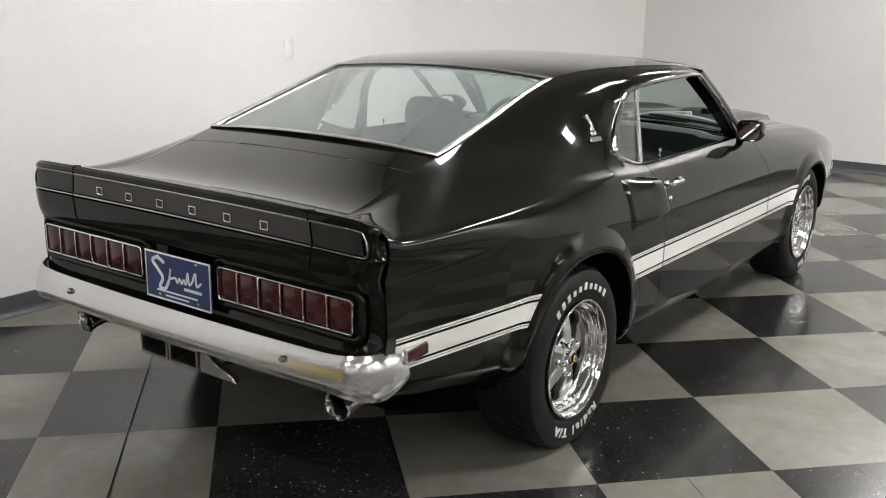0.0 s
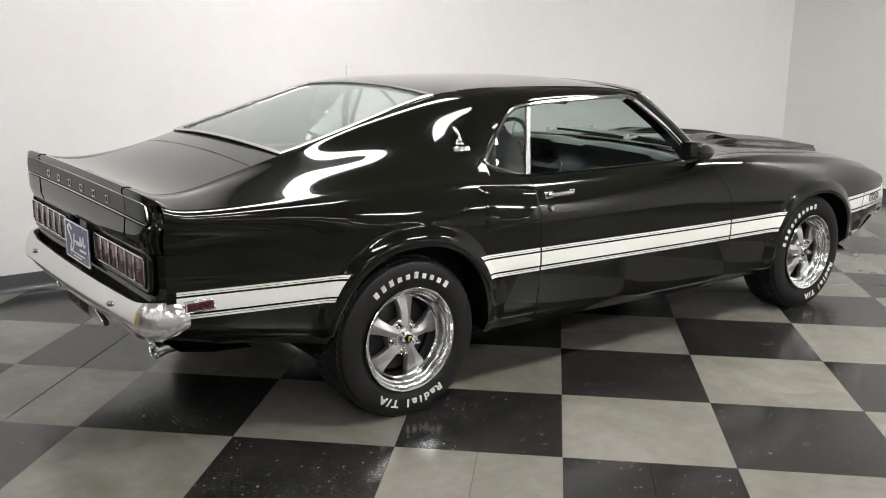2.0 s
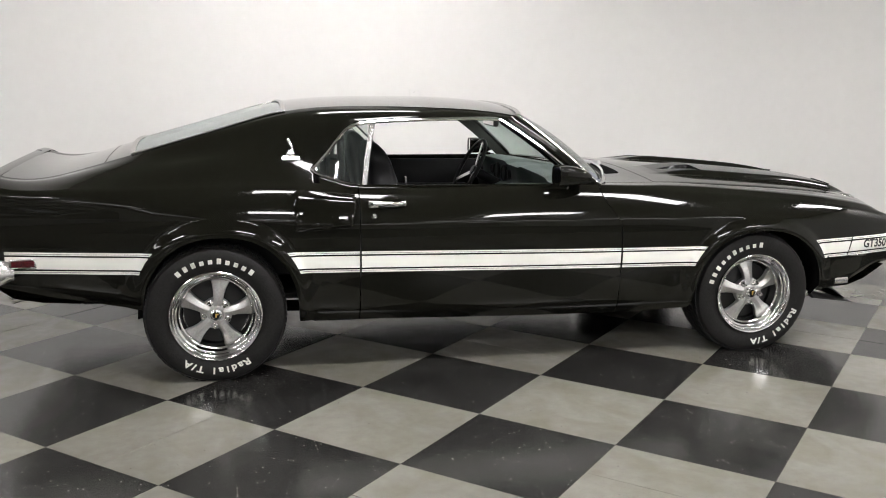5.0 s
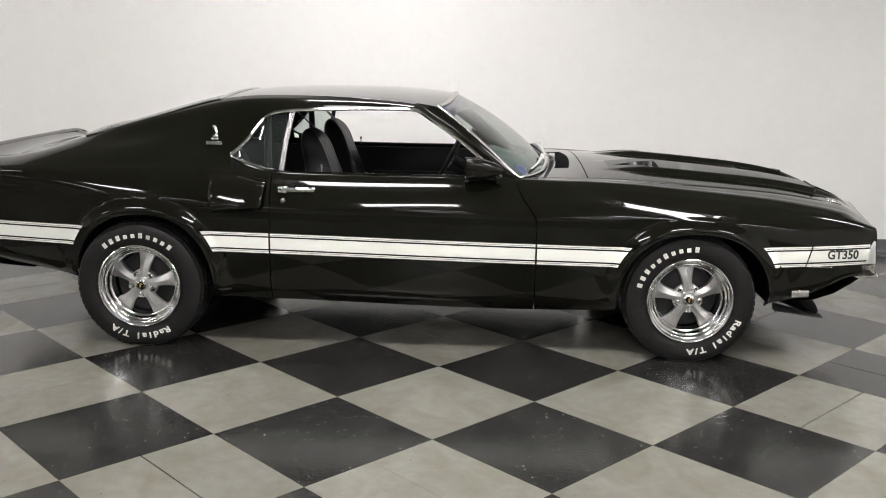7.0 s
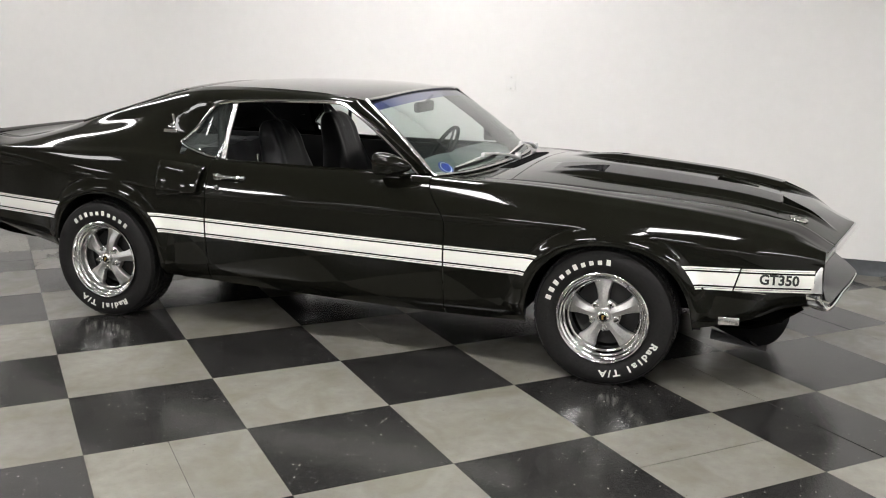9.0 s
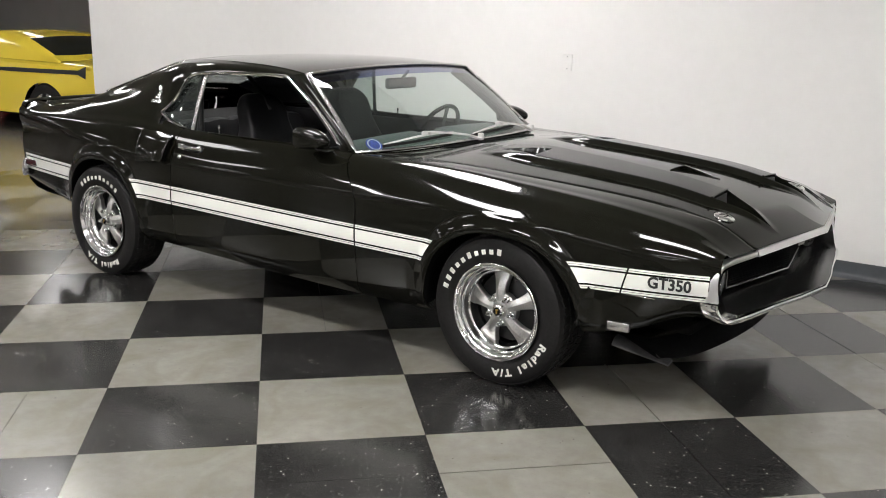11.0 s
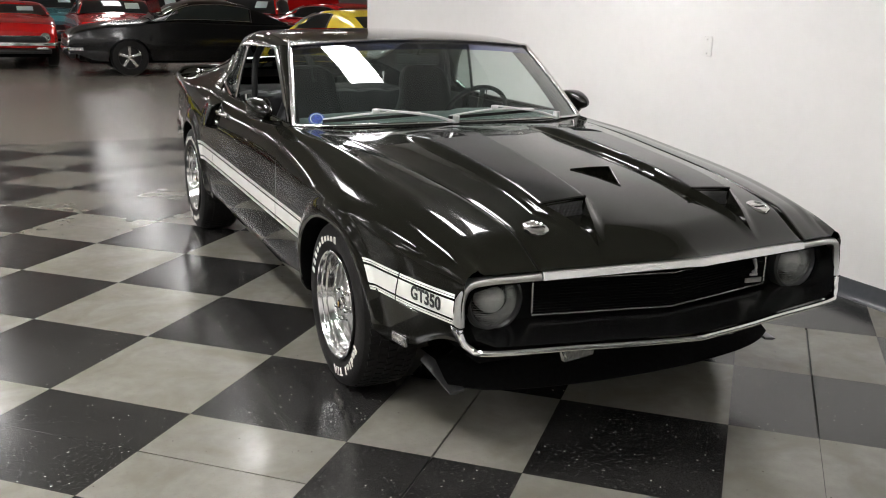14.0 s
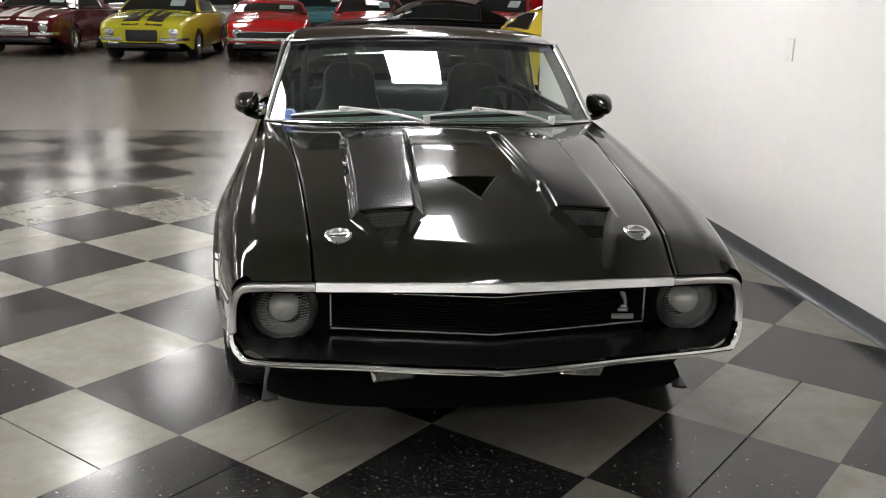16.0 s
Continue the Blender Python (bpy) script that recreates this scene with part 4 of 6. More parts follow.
def snake(bm, m):
    """A small upright emblem: a coil, a raised neck and a hooded head over a base block."""
    t = bmesh.new()
    box(t, (0, 0, 0.006), (0.04, 0.010, 0.014), 0.005, 3)
    box(t, (0.002, -0.001, 0.02), (0.026, 0.009, 0.012), 0.004, 3)
    sweep(t, smooth_path([(0.004, 0, 0.022), (0.008, -0.002, 0.034), (0.004, -0.003, 0.048), (-0.002, -0.003, 0.06), (-0.004, -0.004, 0.07)], 4), ring_section(0.0062, 8, 0.005), up=(0, 1, 0),
          scale=lambda u: 0.85 + 0.75 * u)
    box(t, (-0.008, -0.006, 0.074), (0.017, 0.009, 0.010), 0.004, 3)
    box(t, (0.0, 0, -0.018), (0.082, 0.008, 0.021), 0.002, 1)
    bmesh.ops.transform(t, matrix=m, verts=t.verts)
    join(bm, t)


bm = bmesh.new()
snake(bm, Matrix.Translation(grille_pt(0.415, 0.538) + Vector((0.012, 0, 0))) @ pose(0, 0, 0, 0, 0, 85) @ Matrix.Diagonal((0.85, 0.85, 0.85, 1)))
part("grille_emblem", bm, ALUMINIUM, grille, "small silver emblem")

# round headlights
REFLECTOR = mat("reflector", (0.5, 0.5, 0.49), 0.26, 0.9, grain=0.15, grain_scale=40, bump=0.3)
FLUTED = mat("fluted_lens", (0.3, 0.3, 0.29), 0.3, 0.0, coat=0.3)
for s in (-1, 1):
    m = pose(2.196, s * 0.63, 0.56, 0, 0, -90)
    bm = bmesh.new()
    lathe(bm, [(0.0, -0.07), (0.03, -0.062), (0.055, -0.04), (0.072, -0.012), (0.082, 0.016)], 40, m)
    lamp_part = part("headlight", bm, REFLECTOR, car, "round clear headlight")
    bm = bmesh.new()
    lathe(bm, [(0.0, 0.050), (0.03, 0.047), (0.055, 0.039), (0.074, 0.027), (0.082, 0.016)], 40, m)
    part("lens", bm, LAMP_LENS, lamp_part).visible_shadow = False
    bm = bmesh.new()
    lathe(bm, [(0.082, 0.0), (0.082, 0.018), (0.09, 0.026), (0.1, 0.02), (0.102, -0.03)], 40, m)
    part("bezel", bm, TRIM_BLACK, lamp_part)
    bm = bmesh.new()
    lathe(bm, [(0.0, 0.026), (0.018, 0.024), (0.034, 0.017), (0.043, 0.006), (0.046, -0.008), (0.046, -0.04)], 32, m)
    part("bulb_shield", bm, SHIELD, lamp_part, "domed bulb shield, lens reflection put into its pale colour")
    bm = bmesh.new()
    for d in (-1, 1):
        for k in range(-5, 6):
            v = k * 0.0085
            w0, w1 = math.sqrt(0.05 ** 2 - v * v), math.sqrt(0.078 ** 2 - v * v)
            path = []
            for i in range(5):
                w = d * lerp(w0, w1, i / 4)
                path.append(Vector((2.196 + 0.0465 - 0.033 * (w * w + v * v) / 0.082 ** 2, s * 0.63 + w, 0.56 + v)))
            sweep(bm, path, ring_section(0.0006, 5))
    part("lens_flutes", bm, FLUTED, lamp_part, "fine level ribs of the moulded lens")

# valance, fog lamps and chin spoiler
def valance_x(y):
    u = abs(y) / 0.76
    return 2.40 - 0.30 * u ** 1.6 + 0.12 * u ** 6


bm = bmesh.new()
rows = []
for j in range(33):
    y = lerp(-0.765, 0.765, j / 32)
    x = valance_x(y)
    rows.append([Vector((x + 0.0, y, 0.432)), Vector((x - 0.04, y * 0.995, 0.40)), Vector((x - 0.11, y * 0.985, 0.35)), Vector((x - 0.2, y * 0.97, 0.312)), Vector((x - 0.34, y * 0.96, 0.30))])
grid(bm, rows)
bmesh.ops.recalc_face_normals(bm, faces=bm.faces[:])
part("front_valance", bm, PAINT, car)
bm = bmesh.new()
rows = []
for j in range(29):
    y = lerp(-0.70, 0.70, j / 28)
    x = 2.17 - 0.10 * (abs(y) / 0.69) ** 2
    e = (abs(y) / 0.7) ** 9
    x -= 0.03 * e
    rows.append([Vector((x - 0.2, y * 0.97, 0.325)), Vector((x - 0.09, y * 0.98, 0.285)), Vector((x - 0.02, y, 0.238 + 0.006 * e)), Vector((x + 0.01, y, 0.205 + 0.022 * e)), Vector((x, y, 0.198 + 0.022 * e)), Vector((x - 0.03, y, 0.215 + 0.016 * e)), Vector((x - 0.24, y * 0.97, 0.305))])
grid(bm, rows, close=True)
bmesh.ops.recalc_face_normals(bm, faces=bm.faces[:])
part("chin_spoiler", bm, MATTE, car, "satin black chin spoiler")
for s in (-1, 1):
    bm = bmesh.new()
    rows = []
    for k in range(7):
        t = k / 6
        x, y, z = lerp(2.085, 1.84, t), s * 0.70, lerp(0.2, 0.232, t)
        h = lerp(0.012, 0.034, t)
        rows.append([Vector((x, y, z)), Vector((x, y + s * 0.014, z + 0.004)), Vector((x, y + s * 0.013, z + 0.008)), Vector((x, y - s * 0.012, z + h)), Vector((x, y - s * 0.04, z + h + 0.004)), Vector((x, y - s * 0.04, z + 0.008))])
    vs = grid(bm, rows, close=True)
    bm.faces.new(vs[0])
    bm.faces.new(vs[-1][::-1])
    bmesh.ops.recalc_face_normals(bm, faces=bm.faces[:])
    part("spoiler_end", bm, SPOILER, car, "black spoiler end, painted greyer where its outer face is lit")
    c = Vector((2.215, s * 0.297, 0.345))
    yaw = -s * 10
    m = Matrix.Translation(c) @ pose(0, 0, 0, 0, 0, yaw)
    outline = [(-0.082, 0.03), (0.082, 0.03), (0.066, -0.03), (-0.066, -0.03)]
    bm = bmesh.new()
    t = bmesh.new()
    slab(t, outline, -0.08, 0.0, axis=0)
    bmesh.ops.bevel(t, geom=t.edges[:], offset=0.007, segments=2, affect="EDGES", profile=0.5)
    bmesh.ops.transform(t, matrix=m, verts=t.verts)
    join(bm, t)
    fog = part("fog_lamp", bm, CHROME, car, "small chrome rectangular driving lamp")
    bm = bmesh.new()
    t = bmesh.new()
    slab(t, [(a * 0.84, b * 0.66) for a, b in outline], 0.0, 0.006, axis=0)
    bmesh.ops.transform(t, matrix=m, verts=t.verts)
    join(bm, t)
    part("lens", bm, FOG_LENS, fog)
    # bright joint edge and side marker under the stripe
    bm = bmesh.new()
    path = [Vector((x, s * (side_y(x, 0.5) + 0.001), lerp(0.503, 0.497, (x - 1.95) / 0.11))) for x in (1.95, 1.975, 2.0, 2.03, 2.06)]
    sweep(bm, path, rect_section(0.004, 0.008, 0.3), scale=lambda u: 1.0 - 0.6 * u)
    part("joint_edge", bm, BRUSHED, car, "thin bright edge of the fender joint")
    y = side_y(1.915, 0.37)
    bm = bmesh.new()
    box(bm, (1.918, s * (y + 0.001), 0.361), (0.09, 0.014, 0.037), 0.004, m=Matrix.Translation((1.915, s * y, 0)) @ pose(0, 0, 0, 0, 0, -s * 8) @ Matrix.Translation((-1.915, -s * y, 0)))
    part("side_marker", bm, BRUSHED, car, "pale rectangular side marker")

def deck_z(x, y):
    """Height of the hood's skin beside scoops and channels."""
    return nose_drop(x, y, top_z(x, y))


# hood pins
for s in (-1, 1):
    x, y = 2.168, s * 0.463
    m = Matrix.Translation((x, y, deck_z(x, y) + 0.002)) @ pose(0, 0, 0, 90, 0, 0) @ pose(0, 0, 0, 12, 0, 0)
    bm = bmesh.new()
    lathe(bm, [(0.0, -0.003), (0.026, -0.003), (0.03, -0.007), (0.038, -0.006), (0.043, -0.002), (0.044, 0.004)], 28, Matrix.Translation((x, y, deck_z(x, y))) @ pose(0, 0, 0, -90, 0, 0))
    bmesh.ops.transform(bm, matrix=Matrix.Translation((x, y, deck_z(x, y))) @ pose(0, 0, 0, 0, 14, 0) @ Matrix.Translation((-x, -y, -deck_z(x, y))), verts=bm.verts)
    pin = part("hood_lock", bm, CHROME, car, "round chrome hood lock")
    bm = bmesh.new()
    box(bm, (x, y, deck_z(x, y) + 0.006), (0.014, 0.06, 0.005), 0.003, 2)
    part("latch", bm, BRUSHED, pin)
# mesh in the front scoops
for s in (-1, 1):
    bm = bmesh.new()
    for k in range(27):
        y = s * (0.312 + lerp(-0.068, 0.068, k / 26))
        z = deck_z(2.08, y)
        sweep(bm, [(2.09, y - 0.006, z - 0.03), (2.09, y + 0.006, z + 0.016)], rect_section(0.0018, 0.0018, 0.2), up=(1, 0, 0))
        sweep(bm, [(2.092, y + 0.006, z - 0.03), (2.092, y - 0.006, z + 0.016)], rect_section(0.003, 0.003, 0.2), up=(1, 0, 0))
    part("scoop_mesh", bm, mat("wire_mesh", (0.14, 0.14, 0.14), 0.45, 0.8) if "wire_mesh" not in bpy.data.materials else bpy.data.materials["wire_mesh"], hood, "dark wire mesh in the scoop", smooth=False)

# ---------------------------------------------------------------- tail
TAIL_LINES = ((-2.335, 0.948), (-2.352, 0.958), (-2.374, 0.962), (-2.384, 0.955), (-2.384, 0.94), (-2.372, 0.93), (-2.372, 0.865), (-2.384, 0.855), (-2.386, 0.80), (-2.375, 0.765), (-2.35, 0.757),
              (-2.35, 0.612), (-2.36, 0.60), (-2.36, 0.50), (-2.33, 0.45))


def tail_pt(v, x, z):
    """A point of the tail panel: v from -1 to 1 across, its ends rolled forward and its corners rounded."""
    half_w = side_y(-2.355, min(z, z_top(-2.355))) - 0.004
    end = abs(v) ** 30
    zz = z + (0.006 * (1 - v * v) if z > 0.85 else 0) - 0.03 * end * sstep(0.8, 0.962, z)
    return Vector((x + 0.04 * end, v * half_w, zz))


bm = bmesh.new()
grid(bm, [[tail_pt(v, x, z) for x, z in TAIL_LINES] for v in (math.sin(math.pi / 2 * (j / 32 - 1)) for j in range(65))])
bmesh.ops.recalc_face_normals(bm, faces=bm.faces[:])
tail = part("tail_panel", bm, PAINT, car, "glossy black tail panel with a lipped spoiler", angle=40)
# grey name band with bright lines, in three pieces
for y0, y1, m in ((-0.562, 0.508, PANEL_GREY), (0.516, 0.735, TRIM_BLACK), (-0.74, -0.57, TRIM_BLACK)):
    vs = [lerp(y0, y1, k / 20) / 0.785 for k in range(21)]
    bm = bmesh.new()
    grid(bm, [[tail_pt(v, x, z) for x, z in ((-2.37, 0.868), (-2.381, 0.87), (-2.381, 0.93), (-2.37, 0.932))] for v in vs], close=True)
    bmesh.ops.recalc_face_normals(bm, faces=bm.faces[:])
    part("name_band", bm, m, tail, "grey ribbed band" if m is PANEL_GREY else "black band")
    ends = [tail_pt(v, -2.381, 0.864) for v in vs], [tail_pt(v, -2.381, 0.936) for v in vs]
    if m is PANEL_GREY:
        for line in ends:
            bm = bmesh.new()
            sweep(bm, line, rect_section(0.008, 0.005))
            part("band_trim", bm, BRUSHED, tail, "thin bright moulding")
    else:
        # one moulding that turns round the outer end
        low, high = ends if y0 > 0 else (ends[0][::-1], ends[1][::-1])
        turn = [low[-1].lerp(high[-1], 0.5 - 0.5 * math.cos(math.pi * i / 8)) + Vector((0.004, math.copysign(0.016, y0) * math.sin(math.pi * i / 8), 0)) for i in range(1, 8)]
        bm = bmesh.new()
        sweep(bm, low + turn + high[::-1], rect_section(0.007, 0.004))
        part("band_trim", bm, BRUSHED, tail, "thin bright moulding")
# upright seams between the three pieces of the spoiler
for y in (0.512, -0.566):
    bm = bmesh.new()
    sweep(bm, [tail_pt(y / 0.785, x - 0.001, z + 0.0008) for x, z in TAIL_LINES[1:10]], rect_section(0.004, 0.003))
    part("spoiler_seam", bm, MATTE, tail)
# six small bright blocks where the name stands
for k in range(6):
    y = 0.364 - k * 0.152
    bm = bmesh.new()
    sweep(bm, [(-2.384, y + a * 0.014, 0.9 + b * 0.0115) for a, b in ((-1, -1), (1, -1), (1, 1), (-1, 1))], rect_section(0.006, 0.006), closed=True, up=(1, 0, 0))
    part("name_block", bm, CHROME, tail)


def soft_box(a, b, r):
    """Outline of a rectangle of half sizes a and b with rounded corners."""
    out = []
    for cx, cy, q in ((a - r, b - r, 0), (r - a, b - r, 1), (r - a, r - b, 2), (a - r, r - b, 3)):
        out += [(cx + r * math.cos(math.pi / 2 * (q + i / 5)), cy + r * math.sin(math.pi / 2 * (q + i / 5))) for i in range(6)]
    return out


for s in (-1, 1):
    y0, y1 = 0.18, 0.712
    yc, w = s * (y0 + y1) / 2, y1 - y0
    zc, h = 0.69, 0.098
    bm = bmesh.new()
    slab(bm, [(yc + a, zc + b) for a, b in soft_box(w / 2 + 0.002, h / 2 + 0.002, 0.016)], -2.366, -2.34, 0)
    tl = part("tail_light", bm, TRIM_BLACK, car, "wide six-segment red tail light", smooth=False)
    # soft raised surround
    bm = bmesh.new()
    sweep(bm, [(-2.356, yc + a, zc + b) for a, b in soft_box(w / 2 + 0.02, h / 2 + 0.019, 0.028)], ring_section(0.013, 10), closed=True, up=(1, 0, 0))
    part("surround", bm, PAINT, tl)
    for k in range(6):
        bm = bmesh.new()
        box(bm, (-2.366, yc - w / 2 + (k + 0.5) * w / 6, zc), (0.02, w / 6 - 0.010, h - 0.008), 0.006, 2)
        part("red_segment", bm, LENS_RED, tl)
    for k in range(1, 6):
        bm = bmesh.new()
        box(bm, (-2.375, yc - w / 2 + k * w / 6, zc), (0.014, 0.0055, h), 0.002, 2)
        part("divider", bm, CHROME, tl)
    bm = bmesh.new()
    pts = [(-2.372, yc + a, zc + b) for a, b in soft_box(w / 2, h / 2, 0.013)]
    sweep(bm, pts, rect_section(0.006, 0.012), closed=True, up=(1, 0, 0))
    part("bright_frame", bm, CHROME, tl)

# dealer plate: a script shape and small lines as plain shapes
PLATE_Y = -0.018
plate = bmesh.new()
box(plate, (-2.392, PLATE_Y, 0.672), (0.004, 0.305, 0.152), 0.0015, 1)
rear_plate = part("dealer_plate", plate, PLATE_BLUE, car, "dark blue dealer plate with a white script shape")
bm = bmesh.new()
sweep(bm, [(-2.396, PLATE_Y + a * 0.15, 0.672 + b * 0.0735) for a, b in ((-1, -1), (1, -1), (1, 1), (-1, 1))], rect_section(0.006, 0.003), closed=True, up=(1, 0, 0))
part("plate_rim", bm, PLATE_WHITE, rear_plate)
bm = bmesh.new()
def stroke(pts, w):
    sweep(bm, smooth_path([(-2.3965, PLATE_Y - a, 0.672 + b) for a, b in pts], 6), rect_section(w, 0.003), up=(1, 0, 0))


stroke([(-0.06, 0.045), (-0.09, 0.058), (-0.115, 0.045), (-0.09, 0.02), (-0.07, -0.005), (-0.085, -0.035), (-0.06, -0.038), (-0.04, -0.01)], 0.011)
stroke([(-0.04, -0.01), (-0.03, 0.03), (-0.035, 0.0), (-0.01, 0.005), (0.0, -0.008), (0.01, 0.006), (0.02, -0.008), (0.03, 0.006), (0.04, -0.006), (0.05, 0.03), (0.055, -0.004), (0.07, 0.006), (0.085, 0.035), (0.09, -0.004), (0.11, 0.008)], 0.007)
part("script_shape", bm, PLATE_WHITE, rear_plate)
for a0, a1, b, hgt in ((0.03, 0.11, -0.024, 0.009), (-0.1, 0.09, -0.047, 0.005), (-0.06, 0.05, -0.06, 0.004)):
    bm = bmesh.new()
    box(bm, (-2.3955, PLATE_Y - (a0 + a1) / 2, 0.672 + b), (0.002, a1 - a0, hgt))
    part("writing_bar", bm, PLATE_WHITE, rear_plate, smooth=False)
for a, b in ((-0.09, 0.062), (0.09, 0.062), (-0.09, -0.062), (0.09, -0.062)):
    bm = bmesh.new()
    lathe(bm, [(0, -0.004), (0.005, -0.003), (0.006, 0)], 10, pose(-2.394, PLATE_Y + a, 0.672 + b, 0, 0, -90))
    part("screw", bm, CHROME, rear_plate)

# chrome rear bumper: a bowed blade that wraps forward round both corners
plan = [Vector((-2.262, 0.813, 0)), Vector((-2.28, 0.8145, 0))]
plan += [Vector((-2.295 - 0.127 * math.sin(a), 0.69 + 0.125 * math.cos(a), 0)) for a in (math.pi / 2 * i / 16 for i in range(17))]
plan += [Vector((-2.422 - 0.02 * (1 - (y / 0.69) ** 2), y, 0)) for y in (0.65, 0.6, 0.5, 0.4, 0.3, 0.2, 0.1, 0.0)]
plan = plan + [Vector((p.x, -p.y, 0)) for p in plan[-2::-1]]
bm = bmesh.new()
rows = []
for i, p in enumerate(plan):
    a, b = plan[max(i - 1, 0)], plan[min(i + 1, len(plan) - 1)]
    d = (b - a).normalized()
    out = Vector((d.y, -d.x, 0))
    if out.dot(p - Vector((-1.6, 0, 0))) < 0:
        out = -out
    end = sstep(0.62, 0.815, abs(p.y)) * (1 - 0.5 * sstep(-2.30, -2.25, p.x))
    tip = sstep(-2.375, -2.262, p.x)
    z0, z1 = 0.484 - 0.016 * end + 0.03 * tip, 0.583 + 0.014 * end - 0.004 * tip
    row = [p - out * 0.035 + Vector((0, 0, z0 + 0.006))]
    for k in range(13):
        t = k / 12
        edge = min(t, 1 - t) * 2
        row.append(p + out * (0.014 * (1 - (1 - edge) ** 3) - 0.012 + 0.022 * (0.5 - t)) + Vector((0, 0, lerp(z0, z1, t))))
    row.append(p - out * 0.035 + Vector((0, 0, z1 - 0.004)))
    rows.append(row)
grid(bm, rows)
bmesh.ops.recalc_face_normals(bm, faces=bm.faces[:])
bumper = part("rear_bumper", bm, mat("satin_chrome", (0.8, 0.8, 0.79), 0.2, 1.0), car, "chrome wraparound rear bumper", angle=60)
for y in (-0.505, 0.505):
    bm = bmesh.new()
    lathe(bm, [(0, -0.012), (0.008, -0.01), (0.011, -0.004), (0.011, 0)], 14, pose(-2.432, y, 0.545, 0, 0, -90))
    part("bumper_bolt", bm, CHROME, bumper)
# rear valance and the twin outlet in its middle
bm = bmesh.new()
rows = []
for j in range(33):
    y = lerp(-0.765, 0.765, j / 32)
    rows.append([Vector((-2.36, y, 0.50)), Vector((-2.34, y, 0.45)), Vector((-2.28, y * 0.99, 0.405)), Vector((-2.16, y * 0.98, 0.38)), Vector((-2.0, y * 0.96, 0.365))])
grid(bm, rows)
bmesh.ops.recalc_face_normals(bm, faces=bm.faces[:])
part("rear_valance", bm, PAINT, car)
bm = bmesh.new()
for y in (-0.01, 0.135):
    t = bmesh.new()
    outer = [(y - 0.07, 0.455), (y + 0.07, 0.455), (y + 0.07, 0.385), (y - 0.07, 0.385)]
    inner = [(y - 0.06, 0.446), (y + 0.06, 0.446), (y + 0.06, 0.394), (y - 0.06, 0.394)]
    grid(t, [[(-2.18, a, b) for a, b in outer], [(-2.385, a, b) for a, b in outer], [(-2.385, a, b) for a, b in inner], [(-2.2, a, b) for a, b in inner]], close=True)
    bmesh.ops.recalc_face_normals(t, faces=t.faces[:])
    join(bm, t)
outlet = part("exhaust_outlet", bm, mat("dull_steel", (0.32, 0.3, 0.27), 0.4, 1.0, grain=0.2, grain_scale=60), car, "dull metal twin outlet", smooth=False)
bm = bmesh.new()
for y in (-0.01, 0.135):
    box(bm, (-2.22, y, 0.42), (0.01, 0.12, 0.055))
part("outlet_shadow", bm, MATTE, outlet, smooth=False)
for s in (-1, 1):
    bm = bmesh.new()
    m = pose(-2.19, s * 0.604, 0.402, -6, 0, 90)
    lathe(bm, [(0.036, -0.25), (0.037, 0.1), (0.042, 0.12), (0.045, 0.13), (0.043, 0.136), (0.039, 0.13), (0.036, 0.09), (0.034, 0.0), (0.0, -0.02)], 28, m)
    part("tail_pipe", bm, CHROME, car, "chrome exhaust tip")

bm = bmesh.new()
slab(bm, [(-0.09, 0.45), (-0.09, 0.385), (-0.25, 0.385), (-0.235, 0.405), (-0.16, 0.425), (-0.13, 0.45)], -2.385, -2.36, axis=0)
bmesh.ops.bevel(bm, geom=bm.edges[:], offset=0.003, segments=1, affect="EDGES")
part("outlet_bracket", bm, BRUSHED, car, "bright bracket beside the outlet", smooth=False)

# ---------------------------------------------------------------- wheels
TYRE_R = 0.326


def text_mesh(body_text, size, depth):
    cu = bpy.data.curves.new("letters", "FONT")
    cu.body, cu.size, cu.extrude, cu.offset = body_text, size, depth, size * 0.03
    cu.align_x, cu.align_y = "CENTER", "CENTER"
    cu.resolution_u = 3
    tmp = bpy.data.objects.new("letters", cu)
    scene.collection.objects.link(tmp)
    dg = bpy.context.evaluated_depsgraph_get()
    me = bpy.data.meshes.new_from_object(tmp.evaluated_get(dg))
    bpy.data.objects.remove(tmp)
    bpy.data.curves.remove(cu)
    return me


def letter_ring(parent, name, words, radius, mid, size, step, y):
    """Letters along a circle on the tyre's face; mid in degrees clockwise from the top, seen from outside. Digits stand for plain bars."""
    n = len(words)
    for k, ch in enumerate(words):
        if ch == " ":
            continue
        deg = mid + (k - (n - 1) / 2) * step
        t = bmesh.new()
        if ch.isdigit():
            h = size * (0.6 if ch == "1" else 0.78)
            box(t, (0, h / 2 - size * 0.39, 0), (size * 0.58, h, 0.003), 0.0012, 1)
        else:
            me = text_mesh(ch, size, 0.0015)
            t.from_mesh(me)
            bpy.data.meshes.remove(me)
            bmesh.ops.scale(t, vec=(1.22, 1, 1), verts=t.verts)
        # letter plane to the wheel's face: x right, z up, seen from -y
        m = pose(0, y, 0) @ Matrix.Rotation(radians(deg), 4, "Y") @ Matrix.Translation((0, 0, radius)) @ pose(0, 0, 0, 90, 0, 0)
        bmesh.ops.transform(t, matrix=m, verts=t.verts)
        part(name, t, LETTER, parent, smooth=False)


